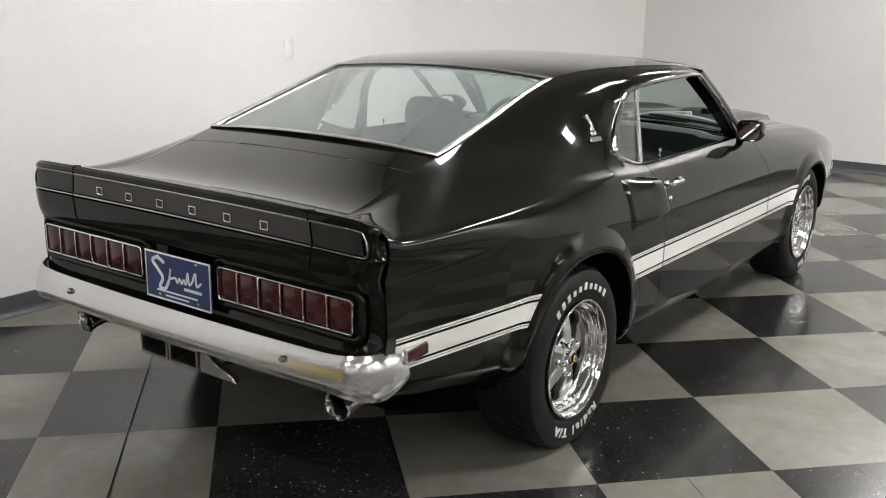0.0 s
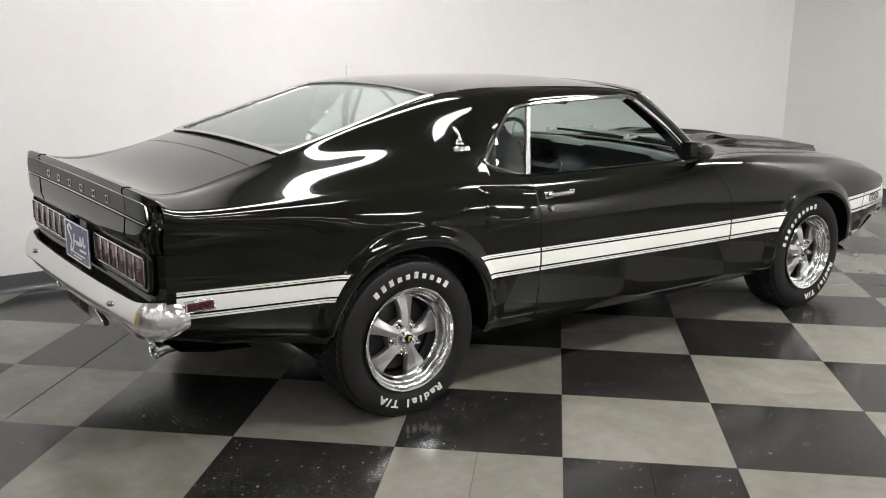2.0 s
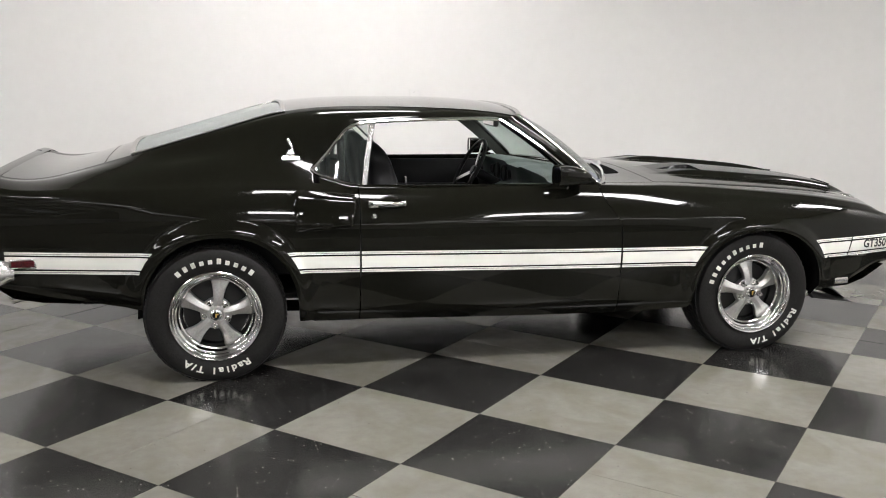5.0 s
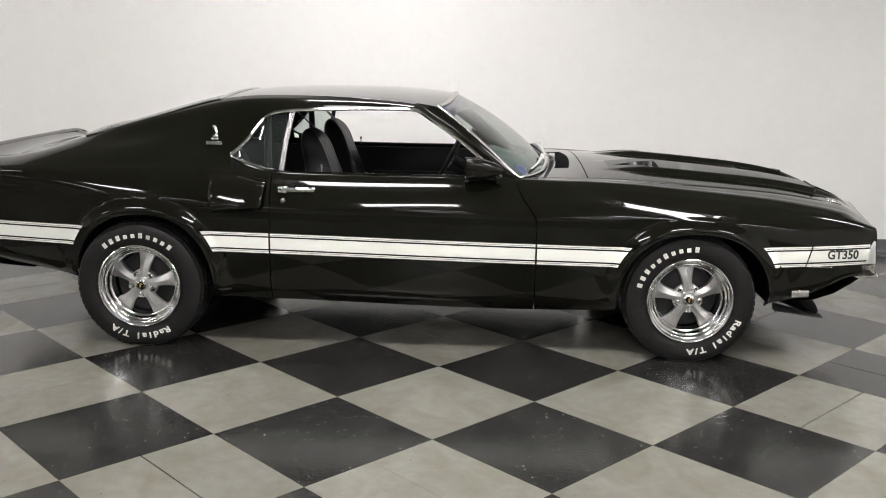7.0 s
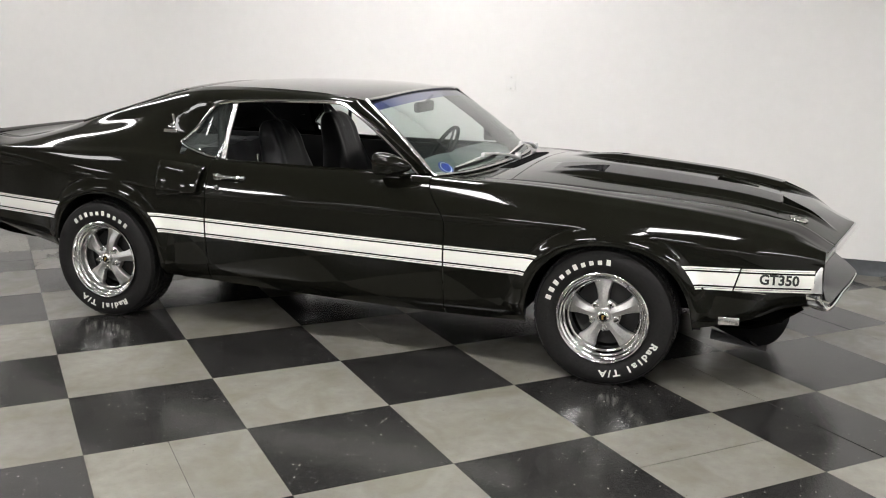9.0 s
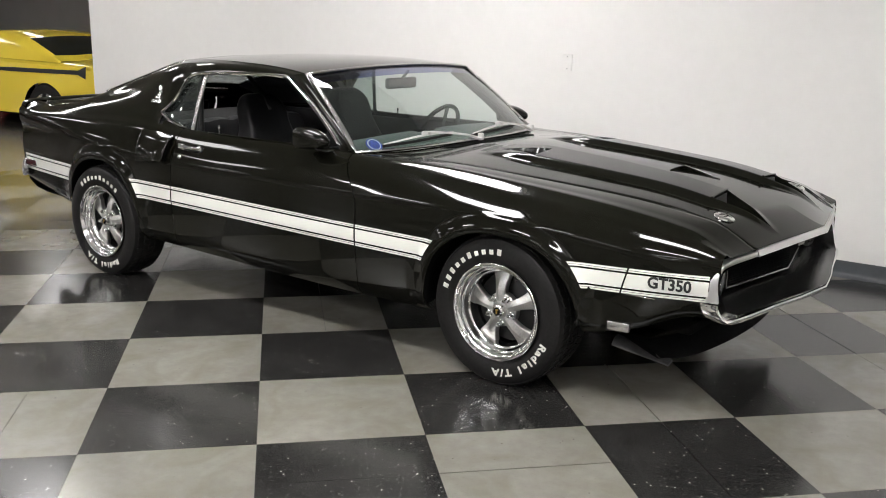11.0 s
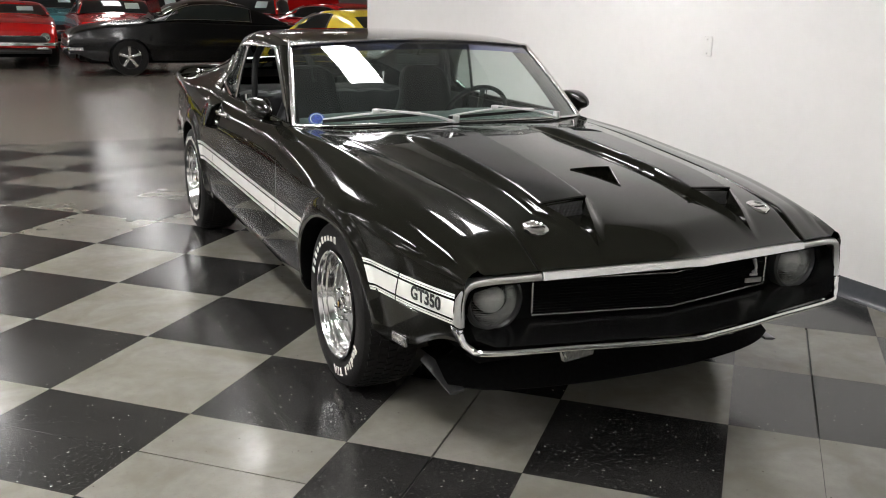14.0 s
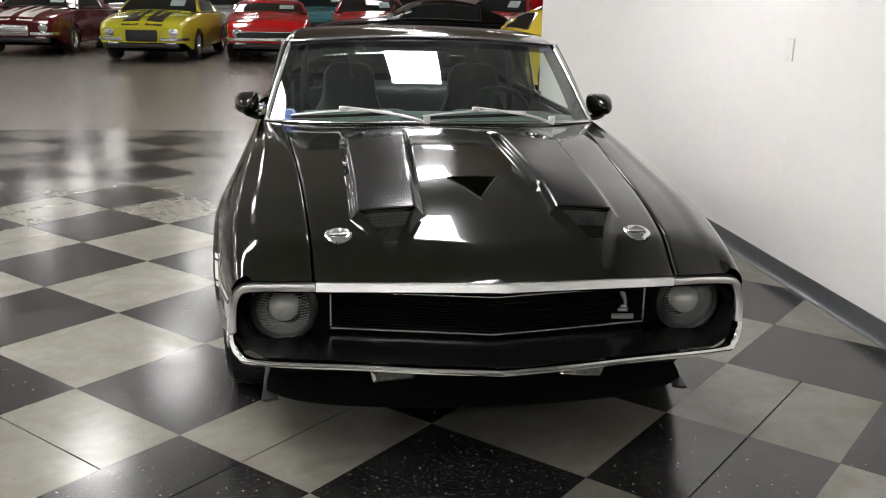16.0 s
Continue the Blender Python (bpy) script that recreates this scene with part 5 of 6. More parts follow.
def wheel():
    """A wheel facing -y, its hub at the origin."""
    e = new("wheel")
    e.parent = car
    bm = bmesh.new()
    prof = [(0.2, 0.10), (0.235, 0.115), (0.29, 0.118), (0.312, 0.108), (0.321, 0.09), (TYRE_R, 0.05), (TYRE_R, -0.05), (0.321, -0.09), (0.312, -0.108), (0.3, -0.115), (0.27, -0.119), (0.245, -0.117), (0.222, -0.110),
            (0.208, -0.098), (0.2, -0.092)]
    lathe(bm, prof, 72)
    tyre = part("tyre", bm, RUBBER, e, "black tyre with raised white letters", angle=30)
    bm = bmesh.new()
    for row, y in enumerate((-0.075, -0.038, 0.0, 0.038, 0.075)):
        for k in range(60):
            a = 2 * math.pi * (k + 0.5 * (row % 2)) / 60
            box(bm, (0, 0, 0), (0.026, 0.03, 0.007), m=Matrix.Rotation(a, 4, "Y") @ Matrix.Translation((0, y, TYRE_R + (0.0005 if abs(y) < 0.07 else -0.004))) @ pose(0, 0, 0, 0, 0, 14 * (-1) ** row))
    part("tread", bm, RUBBER, e, smooth=False)
    letter_ring(e, "tyre_mark", "2221121112", 0.262, 0, 0.034, 8.6, -0.1195)
    letter_ring(e, "tyre_letter", "Radial T/A", 0.26, 180, 0.043, 6.9, -0.1195)
    bm = bmesh.new()
    lathe(bm, [(0.206, -0.098), (0.212, -0.112), (0.2125, -0.118), (0.209, -0.1205), (0.204, -0.119), (0.201, -0.113), (0.199, -0.106), (0.196, -0.103), (0.191, -0.101), (0.189, -0.097), (0.187, -0.09),
               (0.183, -0.087), (0.178, -0.085), (0.176, -0.08), (0.173, -0.066), (0.169, -0.06), (0.164, -0.057), (0.162, -0.05), (0.16, -0.03), (0.158, 0.1), (0.2, 0.11)], 72)
    part("rim", bm, RIM, e, "polished stepped rim", angle=30)
    bm = bmesh.new()
    sweep(bm, [(0.1 * 1.2, -0.088, 0.138 * 1.05), (0.1 * 1.17, -0.112, 0.138 * 1.02)], ring_section(0.004, 8), up=(1, 0, 0))
    part("valve_stem", bm, RUBBER, e)
    bm = bmesh.new()
    lathe(bm, [(0.0, -0.006), (0.105, -0.006), (0.11, -0.002), (0.152, 0.002), (0.152, 0.05), (0.0, 0.05)], 32)
    part("brake_drum", bm, mat("brake_iron", (0.018, 0.018, 0.018), 0.6, 0.3) if "brake_iron" not in bpy.data.materials else bpy.data.materials["brake_iron"], e)
    # five tapered spokes on a hub
    bm = bmesh.new()
    for k in range(5):
        t = bmesh.new()
        rows = []
        for r, w, y, d, ridge in ((0.028, 0.026, -0.074, 0.03, 0.0), (0.05, 0.024, -0.074, 0.032, 0.003), (0.07, 0.0235, -0.072, 0.034, 0.007), (0.095, 0.026, -0.066, 0.034, 0.009), (0.12, 0.0315, -0.057, 0.034, 0.008), (0.142, 0.039, -0.047, 0.034, 0.005), (0.152, 0.044, -0.043, 0.034, 0.002), (0.162, 0.05, -0.04, 0.034, 0.0)):
            rows.append([Vector((-w, y + d, r)), Vector((-w, y + 0.012, r)), Vector((-w * 0.86, y + 0.005, r)), Vector((-w * 0.16, y - ridge * 0.8, r)), Vector((0, y - ridge, r)), Vector((w * 0.16, y - ridge * 0.8, r)), Vector((w * 0.86, y + 0.005, r)), Vector((w, y + 0.012, r)), Vector((w, y + d, r))])
        vs = grid(t, rows, close=True)
        t.faces.new(vs[0])
        t.faces.new(vs[-1][::-1])
        bmesh.ops.recalc_face_normals(t, faces=t.faces[:])
        bmesh.ops.transform(t, matrix=Matrix.Rotation(2 * math.pi * k / 5, 4, "Y"), verts=t.verts)
        join(bm, t)
    lathe(bm, [(0.0, -0.076), (0.036, -0.076), (0.042, -0.07), (0.066, -0.066), (0.073, -0.06), (0.074, -0.03)], 40)
    part("spokes", bm, ALUMINIUM, e, "grey cast five-spoke centre", angle=22)
    bm = bmesh.new()
    lathe(bm, [(0.0, -0.098), (0.018, -0.097), (0.027, -0.092), (0.03, -0.076)], 30)
    part("centre_cap", bm, CHROME, e)
    bm = bmesh.new()
    lathe(bm, [(0.0, -0.1), (0.016, -0.0985), (0.0175, -0.096)], 24)
    part("cap_badge", bm, MATTE, e)
    bm = bmesh.new()
    box(bm, (0.0, -0.101, 0.0), (0.008, 0.003, 0.02), 0.001, 1)
    box(bm, (0.004, -0.101, 0.007), (0.012, 0.003, 0.006), 0.001, 1)
    part("cap_mark", bm, GOLD, e)
    for k in range(5):
        a = 2 * math.pi * (k + 0.5) / 5
        bm = bmesh.new()
        lathe(bm, [(0.0, -0.098), (0.007, -0.097), (0.0105, -0.09), (0.0105, -0.074), (0.0145, -0.071), (0.0145, -0.055)], 12, Matrix.Translation((0.057 * math.sin(a), 0, 0.057 * math.cos(a))))
        part("lug_nut", bm, CHROME, e)
    return e


w0 = wheel()
w0.location = (AXLE_R, -0.77, TYRE_R - 0.008)
w0.rotation_euler = (0, radians(8), 0)
for x, y, turned, spin in ((AXLE_F, -0.757, 0, -6), (AXLE_R, 0.77, 180, 40), (AXLE_F, 0.757, 180, 10)):
    w = copy_thing(w0, pose(x, y, TYRE_R - 0.008, 0, 0, turned) @ pose(0, 0, 0, 0, spin, 0))
    w.parent = car
    for o in w.children:
        if o.name.startswith(("tyre", "tread")):
            o.rotation_euler = (0, radians(-35 - spin), 0)
for o in w0.children:
    if o.name.startswith(("tyre", "tread")):
        o.rotation_euler = (0, radians(-8), 0)
# dark wheel housings, underbody, axle and pan
for xc, a, top in ARCHES:
    for s in (-1, 1):
        bm = bmesh.new()
        rows = []
        for i in range(25):
            ang = math.pi * i / 24
            u = -math.cos(ang)
            w = (1 - min(abs(u), 1) ** 2.3) ** (1 / 2.3) if abs(u) < 1 else 0
            x, z = xc + u * a, 0.28 + (top - 0.28) * w
            row = [Vector((x, s * (side_y(x, z) - 0.002), z)), Vector((x, s * (side_y(x, z) - 0.03), z + 0.002)), Vector((xc + u * (a + 0.03), s * 0.74, z + 0.03 * w)), Vector((xc + u * (a + 0.03), s * 0.45, z + 0.03 * w))]
            rows.append(row)
        grid(bm, rows)
        part("wheel_housing", bm, MATTE, car)
bm = bmesh.new()
box(bm, (0.0, 0, 0.30), (1.9, 1.62, 0.1), 0.02)
box(bm, (0.0, 0, 0.33), (4.1, 0.86, 0.1), 0.02)
box(bm, (2.0, 0, 0.45), (0.3, 1.3, 0.26), 0.02)
box(bm, (-2.0, 0, 0.5), (0.5, 1.4, 0.22), 0.02)
part("underbody", bm, MATTE, car, "dark underbody pan")
bm = bmesh.new()
for x in (AXLE_F, AXLE_R):
    sweep(bm, [(x, -0.7, 0.32), (x, 0.7, 0.32)], ring_section(0.04, 10))
for s in (-1, 1):
    sweep(bm, smooth_path([(-2.0, s * 0.6, 0.36), (-1.75, s * 0.5, 0.34), (-1.2, s * 0.42, 0.24), (0.4, s * 0.3, 0.22), (1.2, s * 0.25, 0.3)], 4), ring_section(0.03, 8))
    box(bm, (-0.62, s * 0.5, 0.24), (0.5, 0.18, 0.11), 0.03)
part("running_gear", bm, MATTE, car, "dark axles and exhaust pipes")


# ---------------------------------------------------------------- side stripes
stripe_low = curve((-2.36, 0.553), (-1.7, 0.543), (-1.0, 0.534), (-0.72, 0.530), (0.6, 0.510), (1.0, 0.508), (1.75, 0.521), (2.28, 0.534))


def stripe_high(x):
    return stripe_low(x) + 0.057


def edge_at(z, side):
    """Where the wheel openings' flared edge stands at height z."""
    out = {}
    for name, (xc, a, top) in zip(("f", "r"), ARCHES):
        w = min(max(z - 0.28, 0) / (top + 0.048 - 0.28), 0.999)
        u = (1 - w ** 2.3) ** (1 / 2.3) * (a + 0.045)
        out[name + "-"], out[name + "+"] = xc - u, xc + u
    return out


for s in (-1, 1):
    for x0, x1, cut0, cut1 in ((-2.30, None, None, "r-"), (None, -0.724, "r+", None), (-0.715, 0.599, None, None), (0.608, None, None, "f-"), (None, 1.936, "f+", None), (1.943, 2.25, None, None)):
        bm = bmesh.new()
        for name, f0, f1 in (("wide", 0.0, 1.0), ("upper", 1.13, 1.22), ("upper_edge", 1.25, 1.38), ("lower", -0.22, -0.13), ("lower_edge", -0.38, -0.25)):
            rows = []
            n = 26
            for k in range(5):
                fz = lerp(f0, f1, k / 4)
                zt = lambda x: lerp(stripe_low(x), stripe_high(x), fz)
                a = x0 if x0 is not None else edge_at(zt(-1.35 if cut0[0] == "r" else 1.38), s)[cut0]
                b = x1 if x1 is not None else edge_at(zt(-1.35 if cut1[0] == "r" else 1.38), s)[cut1]
                if a == 1.943:
                    a += 0.27 * (zt(a) - 0.555)
                if b == 1.936:
                    b += 0.27 * (zt(b) - 0.555)
                rows.append([Vector((x, s * (side_y(x, zt(x)) + 0.0022), zt(x))) for x in (lerp(a, b, i / n) for i in range(n + 1))])
            grid(bm, rows, flip=s > 0)
        part("side_stripe", bm, WHITE, car, "white stripe with thin white edge lines")
    # number panel lettering
    me = text_mesh("GT350", 0.066, 0.001)
    bm = bmesh.new()
    bm.from_mesh(me)
    bpy.data.meshes.remove(me)
    for v in bm.verts:
        x, z = v.co.x * 0.86, v.co.y * 0.92
        xx = 2.11 - s * x
        zz = 0.561 + z
        v.co = Vector((xx, s * (side_y(xx, zz) + 0.0035 + (0.001 if v.co.z > 0 else 0)), zz))
    bmesh.ops.recalc_face_normals(bm, faces=bm.faces[:])
    part("stripe_lettering", bm, TRIM_BLACK, car, "black letters on the white stripe", smooth=False)
    # rear marker lamp in the stripe
    bm = bmesh.new()
    box(bm, (-2.225, s * (side_y(-2.225, 0.587) + 0.004), 0.576), (0.115, 0.016, 0.044), 0.004, m=Matrix.Translation((-2.225, s * 0.79, 0.59)) @ pose(0, 0, 0, 0, 0, s * -4) @ Matrix.Translation((2.225, -s * 0.79, -0.59)))
    mk = part("side_marker", bm, CHROME, car, "chrome framed red side marker")
    bm = bmesh.new()
    box(bm, (-2.225, s * (side_y(-2.225, 0.587) + 0.009), 0.576), (0.097, 0.014, 0.030), 0.003, m=Matrix.Translation((-2.225, s * 0.79, 0.59)) @ pose(0, 0, 0, 0, 0, s * -4) @ Matrix.Translation((2.225, -s * 0.79, -0.59)))
    part("red_lens", bm, LENS_RED, mk)

# ---------------------------------------------------------------- fittings outside
def sail_y(x, z):
    pts, k = section(x)
    return above(pts[:k + 1], z)[0][0]


for s in (-1, 1):
    # emblem on the roof side
    bm = bmesh.new()
    y = sail_y(-1.02, 1.06)
    snake(bm, pose(-1.03, s * (y + 0.008), 1.048, s * 30, 0, 0 if s < 0 else 180))
    part("roof_emblem", bm, CHROME, car, "small chrome emblem on the roof side")
    # air scoop behind the door
    bm = bmesh.new()
    rows = []
    for i in range(31):
        t = i / 30
        row = []
        for k in range(15):
            v = k / 14
            z = lerp(lerp(0.70, 0.722, t), lerp(0.897, 0.872, t), v)
            x = lerp(-1.03, lerp(-0.762, -0.742, v), t)
            bump = min(1, 9 * v, 9 * (1 - v))
            bump = bump * bump * (3 - 2 * bump)
            row.append(Vector((x, s * (side_y(x, z) - 0.003 + (0.014 * sstep(0.0, 0.06, t) + 0.028 * sstep(0.05, 0.9, t)) * bump), z)))
        rows.append(row)
    front = rows[-1]
    rows.append([Vector((p.x + 0.004, p.y - s * 0.004, lerp(p.z, 0.797, 0.03))) for p in front])
    rows.append([Vector((p.x - 0.01, p.y - s * 0.012 if abs(p.y) > side_y(p.x, p.z) + 0.012 else p.y, lerp(p.z, 0.797, 0.08))) for p in front])
    rows.append([Vector((p.x - 0.12, s * (side_y(p.x, p.z) - 0.02), lerp(p.z, 0.797, 0.2))) for p in front])
    grid(bm, rows)
    bmesh.ops.recalc_face_normals(bm, faces=bm.faces[:])
    scoop = part("side_scoop", bm, PAINT, car, "black air scoop behind the door", angle=50)
    bm = bmesh.new()
    rows = []
    for k in range(9):
        v = lerp(0.14, 0.86, k / 8)
        z, x = lerp(0.722, 0.872, v), lerp(-0.762, -0.742, v) - 0.012
        rows.append([Vector((x, s * (side_y(x, z) + o), z)) for o in (0.001, 0.030)])
    grid(bm, rows)
    part("scoop_mouth", bm, MATTE, scoop)
    # door handle and lock
    d = doors[s]
    yh = side_y(-0.58, 0.828)
    bm = bmesh.new()
    sweep(bm, smooth_path([(-0.665, s * (yh + 0.004), 0.826), (-0.655, s * (yh + 0.028), 0.829), (-0.6, s * (yh + 0.034), 0.83), (-0.53, s * (yh + 0.03), 0.829), (-0.505, s * (yh + 0.004), 0.827)], 4), ring_section(0.006, 8, 0.009), up=(0, 0, 1))
    box(bm, (-0.655, s * (yh + 0.006), 0.826), (0.05, 0.018, 0.034), 0.006)
    box(bm, (-0.512, s * (yh + 0.004), 0.827), (0.03, 0.014, 0.026), 0.005)
    part("door_handle", bm, CHROME, d, "chrome pull handle")
    bm = bmesh.new()
    lathe(bm, [(0.0, -0.012), (0.009, -0.011), (0.013, -0.006), (0.014, 0.0)], 18, pose(-0.652, s * side_y(-0.652, 0.772), 0.772, 0, 0, 0 if s < 0 else 180))
    part("door_lock", bm, CHROME, d)
    bm = bmesh.new()
    sweep(bm, [(-0.48, s * 0.745, 0.89), (-0.48, s * 0.745, 0.925)], ring_section(0.0035, 8), up=(1, 0, 0))
    sweep(bm, [(-0.48, s * 0.745, 0.925), (-0.48, s * 0.745, 0.942)], ring_section(0.0065, 8), up=(1, 0, 0))
    part("lock_knob", bm, CHROME, d)
    # bullet mirror on a short foot
    mirror = new("door_mirror")
    mirror.parent = car
    mirror["label"] = "black bullet-shaped door mirror"
    bm = bmesh.new()
    rows = []

    def mirror_ring(x, r, square):
        out = []
        for q in range(28):
            a = 2 * math.pi * q / 28
            c, d = math.cos(a), math.sin(a)
            c, d = math.copysign(abs(c) ** square, c), math.copysign(abs(d) ** square, d)
            out.append(Vector((x + 0.10 * r * c * s, s * 0.872 + 1.1 * r * c, 0.955 + 0.98 * r * d - 0.06 * max(x - 0.3, 0))))
        return out

    for x, r, square in ((0.25, 0.043, 0.5), (0.245, 0.048, 0.5), (0.25, 0.051, 0.5), (0.29, 0.052, 0.55), (0.34, 0.047, 0.7), (0.385, 0.036, 0.85), (0.42, 0.02, 1.0), (0.432, 0.003, 1.0)):
        rows.append(mirror_ring(x, r, square))
    grid(bm, rows, close=True)
    bmesh.ops.recalc_face_normals(bm, faces=bm.faces[:])
    part("mirror_shell", bm, PAINT, mirror)
    bm = bmesh.new()
    grid(bm, [mirror_ring(0.2495, r, 0.5) for r in (0.0435, 0.001)], close=True)
    bmesh.ops.recalc_face_normals(bm, faces=bm.faces[:])
    part("mirror_glass", bm, MIRROR, mirror)
    bm = bmesh.new()
    sweep(bm, smooth_path([(0.34, s * 0.865, 0.91), (0.36, s * 0.83, 0.9), (0.375, s * 0.795, 0.897)], 4), rect_section(0.06, 0.02), up=(0, 0, 1))
    part("mirror_foot", bm, PAINT, mirror)

# wipers
for v0, v_mid, v_out, v_in in ((-0.06, -0.55, -0.85, -0.26), (0.70, 0.24, -0.08, 0.56)):
    wiper = new("windshield_wiper")
    wiper.parent = car
    wiper["label"] = "silver windshield wiper lying at the glass's base"
    lift = Vector((0.02, 0, 0.026))
    blade = [screen(lerp(0.035, 0.075, k / 12), lerp(v_out, v_in, k / 12)) + Vector((0.014, 0, 0.02 + 0.012 * math.sin(math.pi * k / 12))) for k in range(13)]
    a, b = screen(-0.04, v0) + lift, screen(0.062, v_mid) + Vector((0.024, 0, 0.048))
    bm = bmesh.new()
    sweep(bm, smooth_path([a, a.lerp(b, 0.3) + Vector((0.004, 0, 0.012)), a.lerp(b, 0.75) + Vector((0.002, 0, 0.006)), b], 6), rect_section(0.024, 0.011), scale=lambda u: 1.15 - 0.5 * u)
    lathe(bm, [(0.0, -0.007), (0.013, -0.006), (0.016, 0.002), (0.016, 0.03)], 14, Matrix.Translation(a) @ pose(0, 0, 0, 90, 0, 0))
    part("wiper_arm", bm, WIPER, wiper)
    bm = bmesh.new()
    sweep(bm, blade, rect_section(0.013, 0.009), scale=lambda u: 0.55 + 0.45 * math.sin(math.pi * u))
    box(bm, b - Vector((0, 0, 0.008)), (0.02, 0.034, 0.022), 0.005)
    part("blade_holder", bm, WIPER, wiper)
    bm = bmesh.new()
    sweep(bm, [screen(lerp(0.035, 0.075, k / 12), lerp(v_out, v_in, k / 12)) + Vector((0.006, 0, 0.009)) for k in range(13)], rect_section(0.006, 0.014))
    part("rubber_blade", bm, RUBBER, wiper)

# round sticker inside the windshield's lower corner
bm = bmesh.new()
rows = []
for r in (0.0, 0.014, 0.028, 0.042):
    rows.append([screen(0.085 + r * 1.7 * math.sin(a), -0.875 + r * 0.78 / 0.72 * math.cos(a)) - Vector((0.004, 0, 0.004)) for a in (2 * math.pi * q / 20 for q in range(20))])
grid(bm, rows, close=True)
bmesh.ops.remove_doubles(bm, verts=bm.verts[:], dist=1e-5)
part("round_sticker", bm, STICKER, front_glass, "round blue sticker")
bm = bmesh.new()
rows = []
for r in (0.03, 0.034):
    rows.append([screen(0.085 + r * 1.7 * math.sin(a), -0.875 + r * 0.78 / 0.72 * math.cos(a)) - Vector((0.0025, 0, 0.0025)) for a in (2 * math.pi * q / 20 for q in range(20))])
grid(bm, rows, close=True)
part("sticker_ring", bm, PLATE_WHITE, front_glass)

# ---------------------------------------------------------------- cabin
bm = bmesh.new()
box(bm, (-0.3, 0, 0.37), (1.9, 1.5, 0.03), 0.01)
box(bm, (0.1, 0, 0.43), (1.3, 0.26, 0.14), 0.05)
part("cabin_floor", bm, CARPET, car, "dark carpeted cabin floor")
# dashboard with two hooded coves
bm = bmesh.new()
rows = []
for j in range(41):
    y = lerp(-0.735, 0.735, j / 40)
    cove_depth = 0.05 * (1 - sstep(0.0, 0.1, abs(abs(y) - 0.36) - 0.19))
    row = []
    front = 0.49 + 0.175 * (1 - (y / 0.77) ** 2)
    for f, z in ((1.0, 0.888), (0.7, 0.905), (0.4, 0.918), (0.15, 0.923), (0.0, 0.91)):
        row.append(Vector((lerp(0.285, front, f), y, z - 0.02 * (abs(y) / 0.74) ** 2 + (0.012 if cove_depth > 0.02 and f < 0.5 else 0))))
    for x, z in ((0.30, 0.87), (0.31, 0.80), (0.27, 0.76), (0.30, 0.66), (0.42, 0.58)):
        row.append(Vector((x + (cove_depth if z in (0.87, 0.80) else 0), y, z)))
    rows.append(row)
grid(bm, rows)
bmesh.ops.recalc_face_normals(bm, faces=bm.faces[:])
dash = part("dashboard", bm, DASH_PAD, car, "black padded dashboard", angle=60)
for y, r in ((0.28, 0.05), (0.44, 0.05), (0.19, 0.03), (0.53, 0.03)):
    bm = bmesh.new()
    lathe(bm, [(0.0, -0.006), (r * 0.86, -0.006), (r * 0.9, -0.014), (r, -0.012), (r, 0.004)], 24, pose(0.325, y, 0.835, 0, 0, -90))
    part("gauge", bm, TRIM_BLACK, dash)

# steering wheel
swm = pose(0.12, 0.36, 0.86, 0, -62, 0)
bm = bmesh.new()
ringp = [swm @ Vector((0.185 * math.cos(a), 0.185 * math.sin(a), 0)) for a in (2 * math.pi * q / 36 for q in range(36))]
sweep(bm, ringp, ring_section(0.0125, 8), closed=True, up=tuple(swm.to_3x3() @ Vector((0, 0, 1))))
wheel_ring = part("steering_wheel", bm, VINYL, car, "black three-spoke steering wheel")
for a in (0, 125, 235):
    bm = bmesh.new()
    c = Vector((math.cos(radians(a)), math.sin(radians(a)), 0))
    sweep(bm, [swm @ (c * 0.03 - Vector((0, 0, 0.03))), swm @ (c * 0.18)], rect_section(0.03, 0.006), up=tuple(swm.to_3x3() @ Vector((0, 0, 1))))
    part("wheel_spoke", bm, BRUSHED, wheel_ring)
bm = bmesh.new()
sweep(bm, [swm @ Vector((0, 0, -0.02)), swm @ Vector((0, 0, -0.26))], ring_section(0.03, 10), up=(0, 1, 0))
part("steering_column", bm, VINYL, wheel_ring)


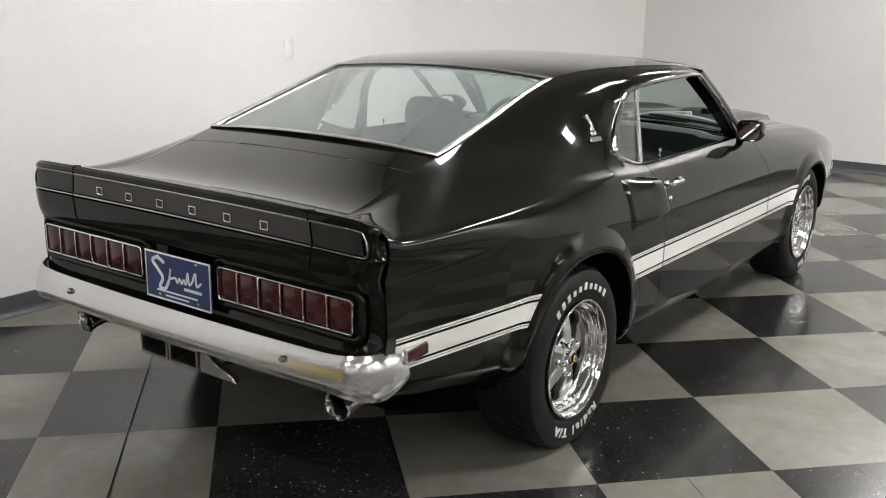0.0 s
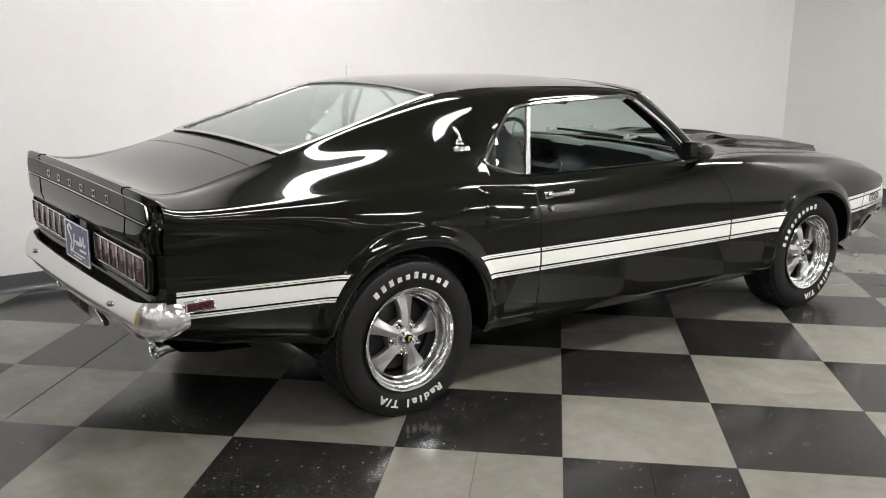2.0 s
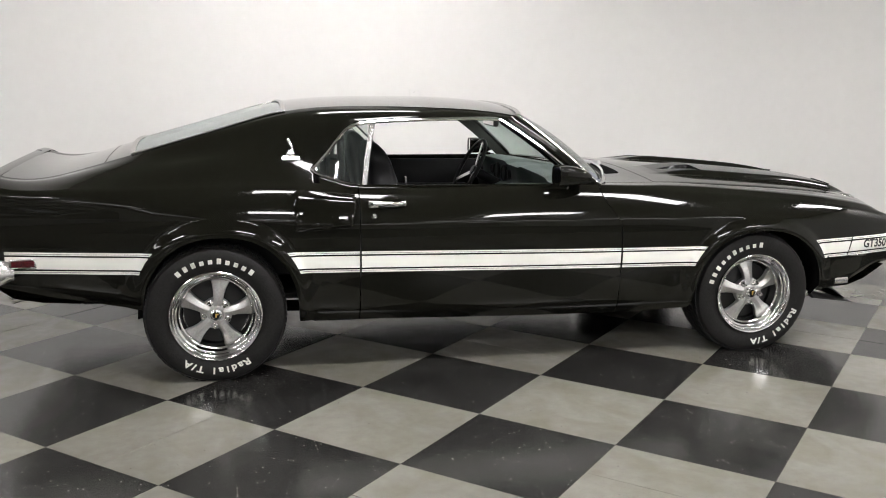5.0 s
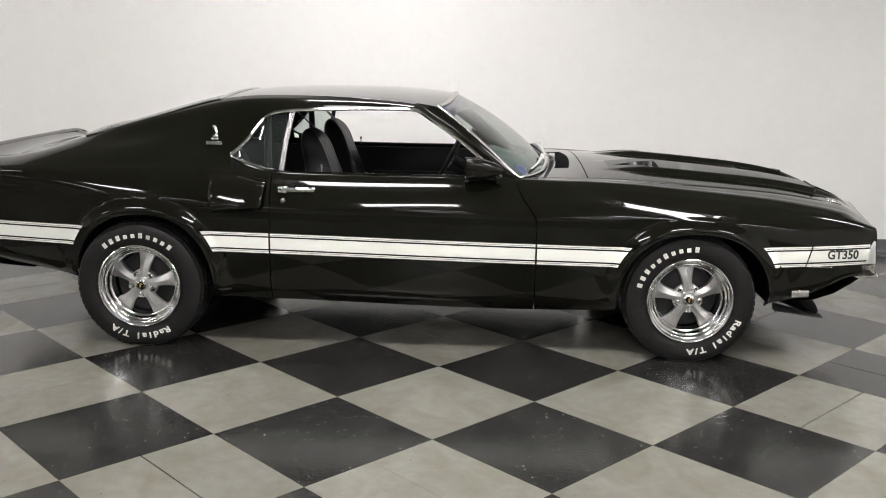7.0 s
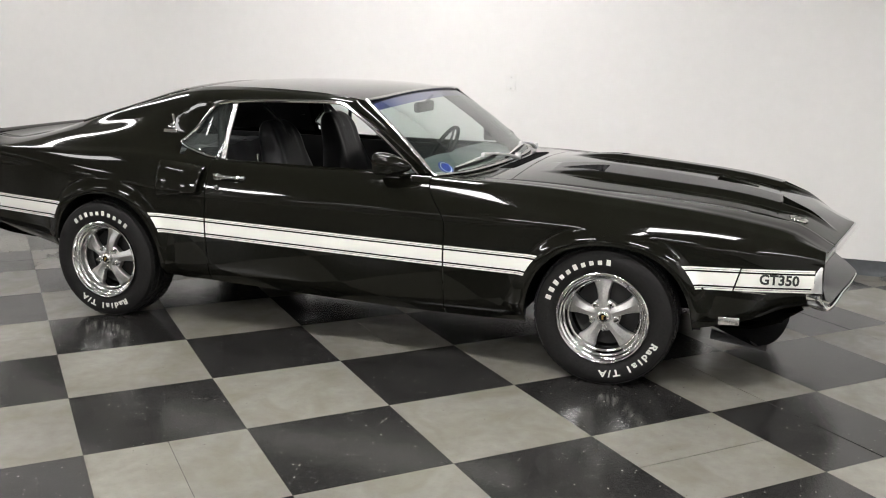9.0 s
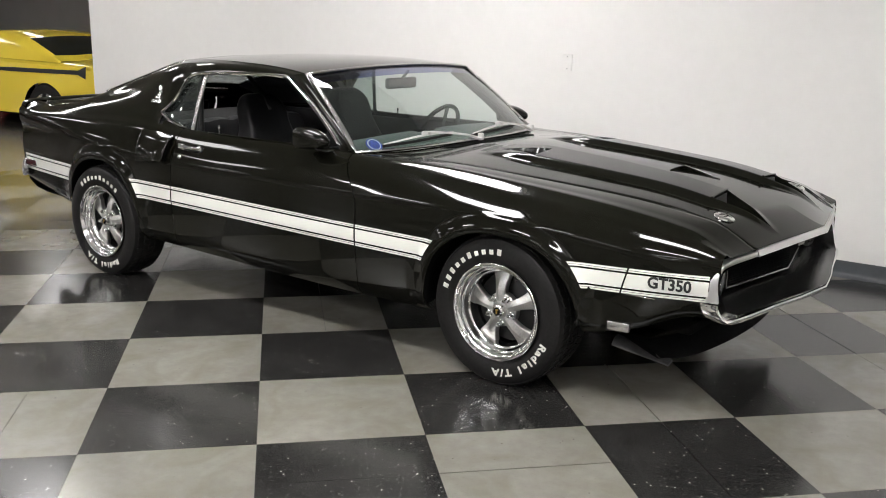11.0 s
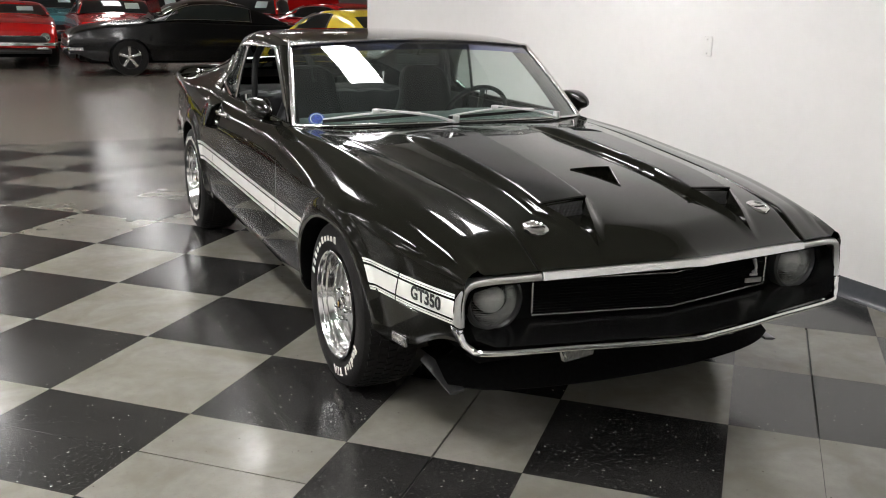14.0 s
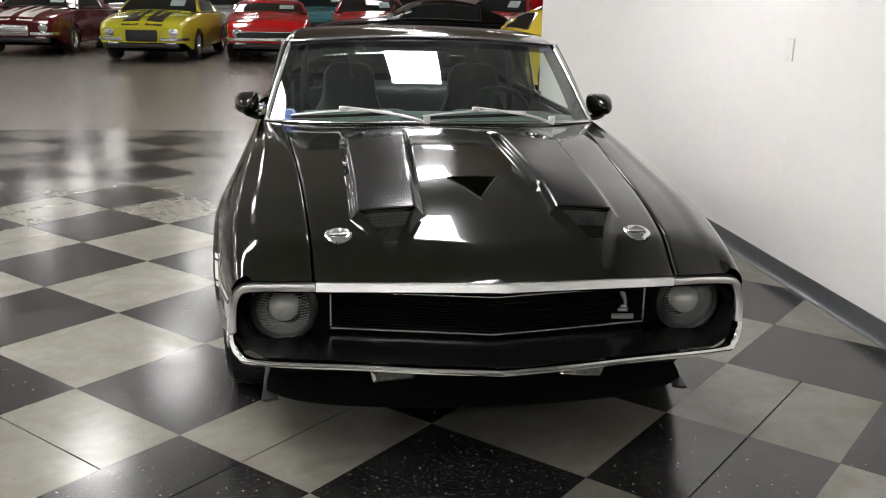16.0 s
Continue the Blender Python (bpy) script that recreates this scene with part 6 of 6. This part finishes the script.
def bucket_seat(y):
    seat = new("front_seat")
    seat.parent = car
    seat["label"] = "black vinyl high-back bucket seat"
    bm = bmesh.new()
    rows = []
    for i in range(13):
        t = i / 12
        x = lerp(0.10, -0.45, t)
        row = []
        for k in range(17):
            v = -1 + k / 8
            roll = 0.035 * abs(v) ** 3
            ribs = 0.006 * abs(math.sin(v * 9)) * (1 - abs(v) ** 4)
            row.append(Vector((x, y + v * 0.25, 0.54 - 0.05 * t + roll + ribs - 0.10 * max(abs(v) - 0.86, 0) / 0.14 - 0.05 * max(0.12 - t, 0) / 0.12)))
        rows.append(row)
    grid(bm, rows)
    join(bm, box(bmesh.new(), (-0.17, y, 0.46), (0.52, 0.46, 0.1), 0.03))
    bmesh.ops.recalc_face_normals(bm, faces=bm.faces[:])
    part("cushion", bm, VINYL, seat)
    for name, z0, z1, w0, w1 in (("backrest", 0.50, 1.085, 0.25, 0.15),):
        bm = bmesh.new()
        rows = []
        for i in range(25):
            t = 1 - (1 - i / 24) ** 1.6
            z = lerp(z0, z1, t)
            lean = -0.45 - 0.27 * (z - 0.5)
            top_in = math.sqrt(max(1 - (max(t - 0.8, 0) / 0.2) ** 2, 0.0025))
            w = lerp(w0, w1, sstep(0.3, 0.75, t)) * (0.45 + 0.55 * top_in)
            d = 0.078 * (1 - 0.2 * sstep(0.5, 0.9, t)) * (0.12 + 0.88 * top_in)
            ring = []
            for k in range(36):
                a = 2 * math.pi * k / 36
                cx, cy = math.cos(a), math.sin(a)
                ux = math.copysign(abs(cx) ** 0.7, cx) * d
                uy = math.copysign(abs(cy) ** 0.6, cy) * w
                rib = 0.008 * abs(math.sin(uy * 34)) * top_in if cx > 0.2 else 0
                ring.append(Vector((lean + ux + rib + (0.03 * (abs(uy) / w) ** 3 * top_in if cx > 0 else 0), y + uy, z)))
            rows.append(ring)
        vs = grid(bm, rows, close=True)
        bm.faces.new(vs[-1])
        bm.faces.new(vs[0][::-1])
        bmesh.ops.recalc_face_normals(bm, faces=bm.faces[:])
        part(name, bm, VINYL, seat, angle=60)


bucket_seat(-0.36), bucket_seat(0.36)
# rear bench and parcel panel
bm = bmesh.new()
rows = []
for x, z in ((-0.72, 0.46), (-0.75, 0.52), (-1.0, 0.50), (-1.08, 0.52), (-1.14, 0.66), (-1.2, 0.82), (-1.23, 0.86), (-1.3, 0.87)):
    rows.append([Vector((x, lerp(-0.6, 0.6, k / 24), z + 0.012 * abs(math.sin(k * math.pi / 4)))) for k in range(25)])
grid(bm, rows)
part("rear_seat", bm, VINYL, car, "black vinyl rear bench")
bm = bmesh.new()
box(bm, (-1.55, 0, 0.86), (0.56, 1.16, 0.02), 0.005)
part("parcel_panel", bm, CARPET, car)
for s in (-1, 1):
    bm = bmesh.new()
    box(bm, (-0.06, s * 0.742, 0.66), (1.28, 0.02, 0.44), 0.008)
    box(bm, (-0.1, s * 0.71, 0.7), (0.6, 0.06, 0.05), 0.018)
    part("door_card", bm, VINYL, doors[s], "black padded door card")
    bm = bmesh.new()
    box(bm, (-1.15, s * 0.715, 0.68), (0.85, 0.02, 0.42), 0.008)
    part("rear_side_card", bm, VINYL, car)
    # lining behind the roof side panels
    bm = bmesh.new()
    rows = []
    for i in range(16):
        x = lerp(-1.75, -0.95, i / 15)
        pts, k = section(x)
        rows.append([Vector((x, s * (y - 0.02), z - 0.014)) for y, z in resample(pts[:k + 1], 8)])
    grid(bm, rows)
    part("roof_side_lining", bm, VINYL, car)
    # harness bar upright
    bm = bmesh.new()
    sweep(bm, smooth_path([(-0.78, s * 0.62, 0.4), (-0.78, s * 0.62, 1.0), (-0.785, s * 0.585, 1.16), (-0.79, s * 0.5, 1.235), (-0.79, s * 0.25, 1.26), (-0.79, 0, 1.265)], 5), ring_section(0.019, 10), up=(1, 0.01, 0))
    part("harness_bar", bm, TRIM_BLACK, car)
    bm = bmesh.new()
    sweep(bm, [(-0.76, s * 0.36, 1.25), (-0.56, s * 0.33, 1.06), (-0.52, s * 0.33, 1.0)], rect_section(0.045, 0.003), up=(0, 0, 1))
    part("shoulder_belt", bm, TRIM_BLACK, car)
bm = bmesh.new()
rows = []
for i in range(22):
    x = lerp(-1.04, 0.12, i / 21)
    pts, k = section(min(x, 0.10))
    row = [Vector((x, y * 0.985, z - 0.022)) for y, z in resample(pts[k - 5:], 12)]
    rows.append(row + [Vector((p.x, -p.y, p.z)) for p in row[-2::-1]])
grid(bm, rows)
part("headliner", bm, mat("black_headliner", (0.02, 0.02, 0.02), 0.85, grain=0.2, grain_scale=200), car, "black perforated headliner")
bm = bmesh.new()
box(bm, (0.15, 0.0, 1.168), (0.03, 0.245, 0.058), 0.012)
sweep(bm, [(0.155, 0, 1.19), (0.2, 0, 1.235)], ring_section(0.008, 8), up=(0, 1, 0))
rv = part("rear_view_mirror", bm, TRIM_BLACK, car)
bm = bmesh.new()
box(bm, (0.1345, 0.0, 1.168), (0.003, 0.228, 0.042), 0.001, 1)
part("mirror_glass", bm, MIRROR, rv)

# ---------------------------------------------------------------- cars across the showroom
FAR_GLASS = mat("dark_car_glass", (0.012, 0.015, 0.015), 0.04, spec=0.45)
FAR_GRILLE = mat("far_grille", (0.01, 0.01, 0.01), 0.5)


def far_paint(name, color, coat=0.5):
    return mat(name, color, 0.16, coat=coat, spec=0.3)


def classic_car(label, paint, place, heading, stripe=None, length=4.7, width=1.84, roof=None, grille_mat=None, hood_up=False, tall=1.3, bumper_mat=None, split=False, dlo=(-0.36, 0.2), side_stripe=False):
    """A parked classic coupe, nose along its own +x."""
    e = empty("classic_car", label, "car", "cars across the showroom")
    h, w = length / 2, width / 2
    top = curve((-h, 0.78), (-h + 0.1, 0.84), (-0.25 * h, 0.92), (0.25 * h, 0.95), (0.6 * h, 0.89), (h - 0.12, 0.755), (h, 0.66))
    wid = curve((-h, 0.86 * w), (-h + 0.3, 0.95 * w), (-0.3 * h, w), (0.4 * h, w), (h - 0.3, 0.93 * w), (h, 0.85 * w))
    fa, ra = 0.58 * h, -0.56 * h

    def arch(x):
        for c in (fa, ra):
            u = abs(x - c) / 0.37
            if u < 1:
                return 0.3 + 0.36 * math.sqrt(1 - u * u)
        return 0.0
    xs = sorted({round(-h + length * i / 40, 4) for i in range(41)} | {round(c - 0.37 * math.cos(math.pi * i / 14), 4) for c in (fa, ra) for i in range(15)})
    bm = bmesh.new()
    rows = []
    for x in xs:
        zt, wd = top(x), wid(x)
        lo = max(0.26 + 0.14 * sstep(h - 0.5, h, abs(x)), arch(x))
        side = [(wd - 0.06 * max(0.5 - z, 0) - 0.14 * max(z - 0.62, 0), z) for z in (lerp(lo, zt - 0.03, k / 8) for k in range(9))]
        over = [(side[-1][0] - 0.03, zt - 0.005), (side[-1][0] - 0.1, zt + 0.012), (0.4 * wd, zt + 0.035), (0.2 * wd, zt + 0.045), (0, zt + 0.048)]
        half = side + over
        rows.append([Vector((x, -y, z)) for y, z in half] + [Vector((x, y, z)) for y, z in half[-2::-1]])
    vs = grid(bm, rows)
    bm.faces.new(vs[0])
    bm.faces.new(vs[-1][::-1])
    bmesh.ops.recalc_face_normals(bm, faces=bm.faces[:])
    part("body", bm, paint, e)
    # roof and glass: cross sections along the cabin, windows cut where they stand
    roof_z = curve((-0.66 * h, top(-0.66 * h) + 0.03), (-0.5 * h, lerp(top(-0.5 * h), tall, 0.45)), (-0.3 * h, tall - 0.05), (-0.12 * h, tall), (0.04 * h, tall - 0.01), (0.14 * h, tall - 0.06), (0.39 * h, top(0.39 * h) + 0.04))
    body_bm, glass_bm = bmesh.new(), bmesh.new()
    stations = [lerp(-0.66 * h, 0.39 * h, i / 44) for i in range(45)]
    rows = []
    for x in stations:
        zb, zr = top(x) + 0.01, roof_z(x)
        rise = max(zr - zb, 0.02)
        lean = 0.2 * min(rise / 0.38, 1)
        yb = wid(x) - 0.085
        half = [(yb, zb), (yb - lean * 0.12 * w, zb + rise * 0.1), (yb - lean * 0.5, zb + rise * 0.5), (yb - lean * 0.85, zb + rise * 0.78), (yb - lean - 0.04, zb + rise * 0.93), (0.45 * w, zr - 0.008), (0.2 * w, zr), (0, zr + 0.004)]
        rows.append([Vector((x, -y, z)) for y, z in half] + [Vector((x, y, z)) for y, z in half[-2::-1]])
    n = len(rows[0])
    for a, b in zip(rows, rows[1:]):
        xm = (a[0].x + b[0].x) / 2 / h
        for i in range(n - 1):
            seg = min(i, n - 2 - i)
            pane = (seg in (1, 2) and dlo[0] < xm < dlo[1] + (0.1 if seg == 1 else 0)) or (seg >= 4 and (xm > 0.15 or -0.6 < xm < -0.34))
            bm = glass_bm if pane else body_bm
            bm.faces.new([bm.verts.new(p) for p in (a[i], a[i + 1], b[i + 1], b[i])])
    for name, bm, m in (("cabin_glass", glass_bm, FAR_GLASS), ("roof", body_bm, roof or paint)):
        bmesh.ops.remove_doubles(bm, verts=bm.verts[:], dist=0.0005)
        bmesh.ops.recalc_face_normals(bm, faces=bm.faces[:])
        part(name, bm, m, e, angle=40)
    for s in (-1, 1):
        def belt(x, f):
            zb, zr = top(x) + 0.01, roof_z(x)
            rise = max(zr - zb, 0.02)
            lean = 0.2 * min(rise / 0.38, 1)
            return Vector((x, s * (wid(x) - 0.078 - lean * lerp(0.1, 0.85, f)), zb + rise * lerp(0.09, 0.8, f)))
        bm = bmesh.new()
        line = [belt(lerp(dlo[0], dlo[1] + 0.11, k / 8) * h, 0) for k in range(9)] + [belt(lerp(dlo[1] + 0.03, dlo[0], k / 8) * h, 1) for k in range(9)]
        sweep(bm, line, ring_section(0.009, 6), closed=True)
        part("window_trim", bm, CHROME, e)
        bm = bmesh.new()
        sweep(bm, [belt(lerp(0.33, 0.12, k / 4) * h, 1.15) for k in range(5)], ring_section(0.014, 6))
        part("pillar_trim", bm, CHROME, e)
        bm = bmesh.new()
        box(bm, (0, s * (w - 0.035), 0.285), (length * 0.36, 0.02, 0.025), 0.006, 1)
        part("sill_trim", bm, BRUSHED, e)
    bm = bmesh.new()
    sweep(bm, [(0.385 * h, lerp(-0.72, 0.72, k / 8) * w, roof_z(0.385 * h) + 0.012 - 0.03 * abs(k / 4 - 1) ** 2) for k in range(9)], ring_section(0.011, 6))
    part("windshield_trim", bm, CHROME, e)
    if side_stripe:
        for s in (-1, 1):
            bm = bmesh.new()
            rows = [[Vector((x, s * (wid(x) - 0.14 * max(z - 0.62, 0) + 0.004), z)) for z in (zc - hh, zc, zc + hh)] for x, zc, hh in [(lerp(0.0, -0.86, k / 16) * h, lerp(0.74, 0.80, min(k / 4, 1)), lerp(0.012, 0.026, min(k / 6, 1)) + (0.05 if k > 15 else 0)) for k in range(17)]]
            grid(bm, rows)
            part("side_stripe", bm, FAR_GRILLE, e)
    # nose: grille, lamps, bumper
    gw, gz, gh = (0.34, 0.53, 0.24) if split else (0.7, 0.56, 0.12)
    bm = bmesh.new()
    box(bm, (h - 0.005, 0, gz), (0.05, width * gw, gh), 0.03)
    g = part("grille", bm, grille_mat or FAR_GRILLE, e)
    bm = bmesh.new()
    for k in range(6):
        box(bm, (h + 0.022, 0, gz + gh * (k / 6 - 0.42)), (0.004, width * (gw - 0.04), 0.005))
    part("grille_bars", bm, FAR_GRILLE, g, smooth=False)
    bm = bmesh.new()
    ring = [(h + 0.018, a * width * gw / 2, gz + b * gh / 2) for a, b in ((-1, -0.7), (-0.93, -1), (0.93, -1), (1, -0.7), (1, 0.7), (0.93, 1), (-0.93, 1), (-1, 0.7))]
    sweep(bm, ring, ring_section(0.009, 6), closed=True, up=(1, 0, 0))
    part("grille_frame", bm, paint if split else CHROME, g)
    for s in (-1, 1):
        bm = bmesh.new()
        lathe(bm, [(0.0, 0.03), (0.05, 0.026), (0.072, 0.012)], 20, pose(h - 0.012, s * 0.335 * width, 0.585, 0, 0, -90))
        lamp_head = part("headlight", bm, REFLECTOR, e)
        bm = bmesh.new()
        lathe(bm, [(0.072, 0.01), (0.08, 0.03), (0.092, 0.026), (0.1, -0.04)], 20, pose(h - 0.012, s * 0.335 * width, 0.585, 0, 0, -90))
        part("bezel", bm, CHROME, lamp_head)
        bm = bmesh.new()
        box(bm, (h + 0.0, s * 0.3 * width, 0.39), (0.03, 0.2, 0.05), 0.012)
        part("park_lamp", bm, BRUSHED, e)
    bm = bmesh.new()
    box(bm, (h - 0.05, 0, 0.34), (0.1, width * 0.78, 0.09), 0.03)
    part("lower_valance", bm, FAR_GRILLE, e)
    for x, d in ((h + 0.045, 1), (-h - 0.03, -1)):
        pts = [(x - d * 0.26, -0.93 * w, 0.47), (x - d * 0.12, -0.9 * w, 0.47), (x - d * 0.02, -0.75 * w, 0.47), (x + d * 0.02, 0, 0.47), (x - d * 0.02, 0.75 * w, 0.47), (x - d * 0.12, 0.9 * w, 0.47), (x - d * 0.26, 0.93 * w, 0.47)]
        pieces = [pts]
        if split and d > 0:
            pieces = [pts[:3] + [(x, -0.4 * w, 0.47)], [(x, 0.4 * w, 0.47)] + pts[4:]]
        for piece in pieces:
            bm = bmesh.new()
            sweep(bm, smooth_path(piece, 4), rect_section(0.03, 0.055, 0.3))
            part("bumper", bm, CHROME if split else (bumper_mat or CHROME), e)
    bm = bmesh.new()
    box(bm, (0, 0, 0.26), (length * 0.86, width * 0.8, 0.1), 0.03)
    part("underbody", bm, MATTE, e)
    for x in (fa, ra):
        for s in (-1, 1):
            m = pose(x, s * (w - 0.12), 0.325, 0, 0, 0 if s < 0 else 180)
            bm = bmesh.new()
            lathe(bm, [(0.19, 0.09), (0.3, 0.1), (0.325, 0.07), (0.325, -0.07), (0.3, -0.1), (0.21, -0.1), (0.19, -0.08)], 32, m)
            tyre = part("tyre", bm, RUBBER, e)
            bm = bmesh.new()
            lathe(bm, [(0.205, -0.09), (0.198, -0.098), (0.19, -0.085), (0.175, -0.04), (0.17, 0.02)], 24, m)
            part("rim", bm, CHROME, tyre)
            bm = bmesh.new()
            lathe(bm, [(0.17, 0.0), (0.0, 0.0)], 20, m)
            part("brake_drum", bm, FAR_GRILLE, tyre)
            bm = bmesh.new()
            for q in range(5):
                box(bm, (0, -0.045, 0.1), (0.05, 0.02, 0.16), 0.008, 1, m @ Matrix.Rotation(2 * math.pi * q / 5, 4, "Y"))
            lathe(bm, [(0.0, -0.075), (0.035, -0.07), (0.05, -0.05), (0.05, -0.03)], 16, m)
            part("spokes", bm, BRUSHED, tyre)
    if stripe:
        for s in (-1, 1):
            bm = bmesh.new()
            rows = []
            for i in range(14):
                x = lerp(0.4 * h, h - 0.03, i / 13)
                rows.append([Vector((x, s * y, top(x) + 0.052 - 0.017 * (y / (0.4 * w)) ** 1.2)) for y in (0.07, 0.15, 0.23, 0.31, 0.39)])
            grid(bm, rows)
            part("hood_stripe", bm, stripe, e)
    if hood_up:
        bm = bmesh.new()
        rows = []
        for i in range(8):
            t = i / 7
            rows.append([Vector((0.3 * h + 0.28 * t, lerp(-0.8, 0.8, k / 6) * w, 0.93 + 1.05 * t + 0.02 * math.sin(math.pi * k / 6))) for k in range(7)])
        grid(bm, rows)
        bmesh.ops.solidify(bm, geom=bm.faces[:], thickness=0.03)
        part("raised_hood", bm, paint, e, "hood standing open")
    # paper card behind the windshield
    bm = bmesh.new()
    p, q = Vector((0.31 * h, 0, roof_z(0.31 * h) + 0.006)), Vector((0.21 * h, 0, roof_z(0.21 * h) + 0.006))
    grid(bm, [[Vector((p.x + 0.04, y, p.z)) for y in (0.2, 0.5)], [Vector((q.x + 0.04, y, q.z)) for y in (0.2, 0.5)]])
    bmesh.ops.solidify(bm, geom=bm.faces[:], thickness=0.004)
    part("price_card", bm, mat("paper_card", (0.5, 0.6, 0.58), 0.7) if "paper_card" not in bpy.data.materials else bpy.data.materials["paper_card"], e, "pale paper card in the windshield")
    e.matrix_basis = pose(place[0], place[1], 0, 0, 0, heading)
    return e


RED = far_paint("red_car_paint", (0.45, 0.012, 0.012))
MAROON = far_paint("maroon_car_paint", (0.09, 0.006, 0.01))
LIME = far_paint("lime_car_paint", (0.5, 0.47, 0.03))
YELLOW = far_paint("yellow_car_paint", (0.8, 0.61, 0.06))
FAR_BLACK = far_paint("black_car_paint", (0.005, 0.005, 0.005), 0.12)
SILVER = far_paint("silver_car_paint", (0.35, 0.36, 0.37))
TEAL = far_paint("teal_car_paint", (0.05, 0.16, 0.18))
STRIPE_BLACK = mat("black_hood_stripe", (0.01, 0.01, 0.01), 0.3)
classic_car("maroon classic coupe with white hood stripes, nose out", MAROON, (-18.2, -6.45), -6, WHITE, grille_mat=BRUSHED, split=True)
classic_car("lime yellow classic coupe with black hood stripes", LIME, (-16.7, -3.68), -5, STRIPE_BLACK, split=True)
classic_car("low bright red classic sports car with chrome bumper", RED, (-17.0, -1.5), 0, width=1.75, tall=1.22)
classic_car("red classic coupe parked in the row", RED, (-18.4, 0.75), 0, tall=1.32)
classic_car("black classic hardtop parked side-on with its hood open", FAR_BLACK, (-13.9, 1.72), -90, tall=1.33, hood_up=True)
classic_car("bright yellow classic coupe parked nose away", YELLOW, (-8.96, 3.25), 188, tall=1.28, dlo=(-0.1, 0.2), side_stripe=True)
classic_car("red classic coupe with its hood standing open", RED, (-15.8, 5.2), 200, hood_up=True)
classic_car("dark red classic sedan in the back row", MAROON, (-23.0, -5.4), 0, tall=1.42)
classic_car("silver classic sedan in the back row", SILVER, (-23.0, -2.8), 0, tall=1.45)
classic_car("teal classic sedan in the back row", TEAL, (-23.0, -0.3), 0, tall=1.45)
classic_car("white classic sedan in the back row", far_paint("white_car_paint", (0.6, 0.6, 0.58)), (-23.0, 2.4), 0, tall=1.42)
classic_car("red classic sedan in the back row", RED, (-23.0, -8.0), 0, tall=1.42)
classic_car("red classic sedan beside the open hood", RED, (-20.5, 4.6), -30, tall=1.4)

# ---------------------------------------------------------------- floor tiles, laid on the diagonal
def tile_mesh(name, material, seam="", gap=0.001):
    """A laid square; some show the seam between the tiles that make it up."""
    bm = bmesh.new()
    h = TILE / 2 - 0.0006
    if seam:
        for d in (-1, 1):
            c, w = d * (h / 2 + gap / 2), h - gap
            box(bm, (c, 0, -0.004) if seam == "x" else (0, c, -0.004), (w, 2 * h, 0.008) if seam == "x" else (2 * h, w, 0.008))
    else:
        box(bm, (0, 0, -0.004), (2 * h, 2 * h, 0.008))
    mesh = bpy.data.meshes.new(name)
    bm.to_mesh(mesh)
    bm.free()
    mesh.materials.append(material)
    return mesh


tiles = {(d, q): tile_mesh("tile", TILE_DARK if d else TILE_PALE, q.lower(), 0.0035 if q.isupper() else 0.001) for d in (True, False) for q in ("", "x", "y", "X", "Y")}
# seams that have opened, by column and row of squares
OPEN_SEAMS = {(-4, -2): "X", (-4, -1): "X", (-4, 0): "X", (-4, 1): "X", (-4, 2): "X", (0, 5): "Y", (1, 5): "Y", (2, 3): "Y", (3, 3): "Y", (3, 2): "X", (1, -2): "Y"}
rng = random.Random(5)
turn = Matrix.Rotation(radians(TILE_TURN), 4, "Z")
edge_bm = {0: bmesh.new(), 1: bmesh.new()}
near = []
for i in range(-34, 34):
    for j in range(-34, 34):
        p = turn @ Vector(((i + 0.5) * TILE, (j + 0.5) * TILE, 0)) + Vector((TILE_X, TILE_Y, 0))
        r = TILE * 0.72
        if p.x + r < FLOOR_END or p.x - r > WALL_X or p.y - r > WALL_Y or p.y < -9.5:
            continue
        near.append((((p.x - 0.3) / 1.25) ** 2 + (p.y + 1.6) ** 2, i, j, p, p.x - r < FLOOR_END or p.x + r > WALL_X or p.y + r > WALL_Y))
near.sort(key=lambda q: q[0])
count = 0
for _, i, j, p, rim in near:
    dark = (i + j) % 2 == TILE_PHASE
    if not rim and count < 300:
        ob = new("tile", tiles[dark, OPEN_SEAMS.get((i, j)) or (rng.choice(("x", "y")) if rng.random() < 0.12 else "")])
        ob.parent = floor_base
        ob.location = p
        ob.rotation_euler = (0, 0, radians(TILE_TURN))
        count += 1
    else:
        t = edge_bm[int(dark)]
        box(t, p, (TILE - 0.0012, TILE - 0.0012, 0.008), m=Matrix.Translation(p) @ turn @ Matrix.Translation(-p) @ Matrix.Translation((0, 0, -0.004)))
for dark, t in edge_bm.items():
    for co, no in (((FLOOR_END, 0, 0), (-1, 0, 0)), ((WALL_X, 0, 0), (1, 0, 0)), ((0, WALL_Y, 0), (0, 1, 0))):
        bmesh.ops.bisect_plane(t, geom=t.verts[:] + t.edges[:] + t.faces[:], plane_co=co, plane_no=no, clear_outer=True)
    ob = part("edge_tiles", t, TILE_DARK if dark else TILE_PALE, floor_base, smooth=False)
    tagged(ob, kind="stuff")
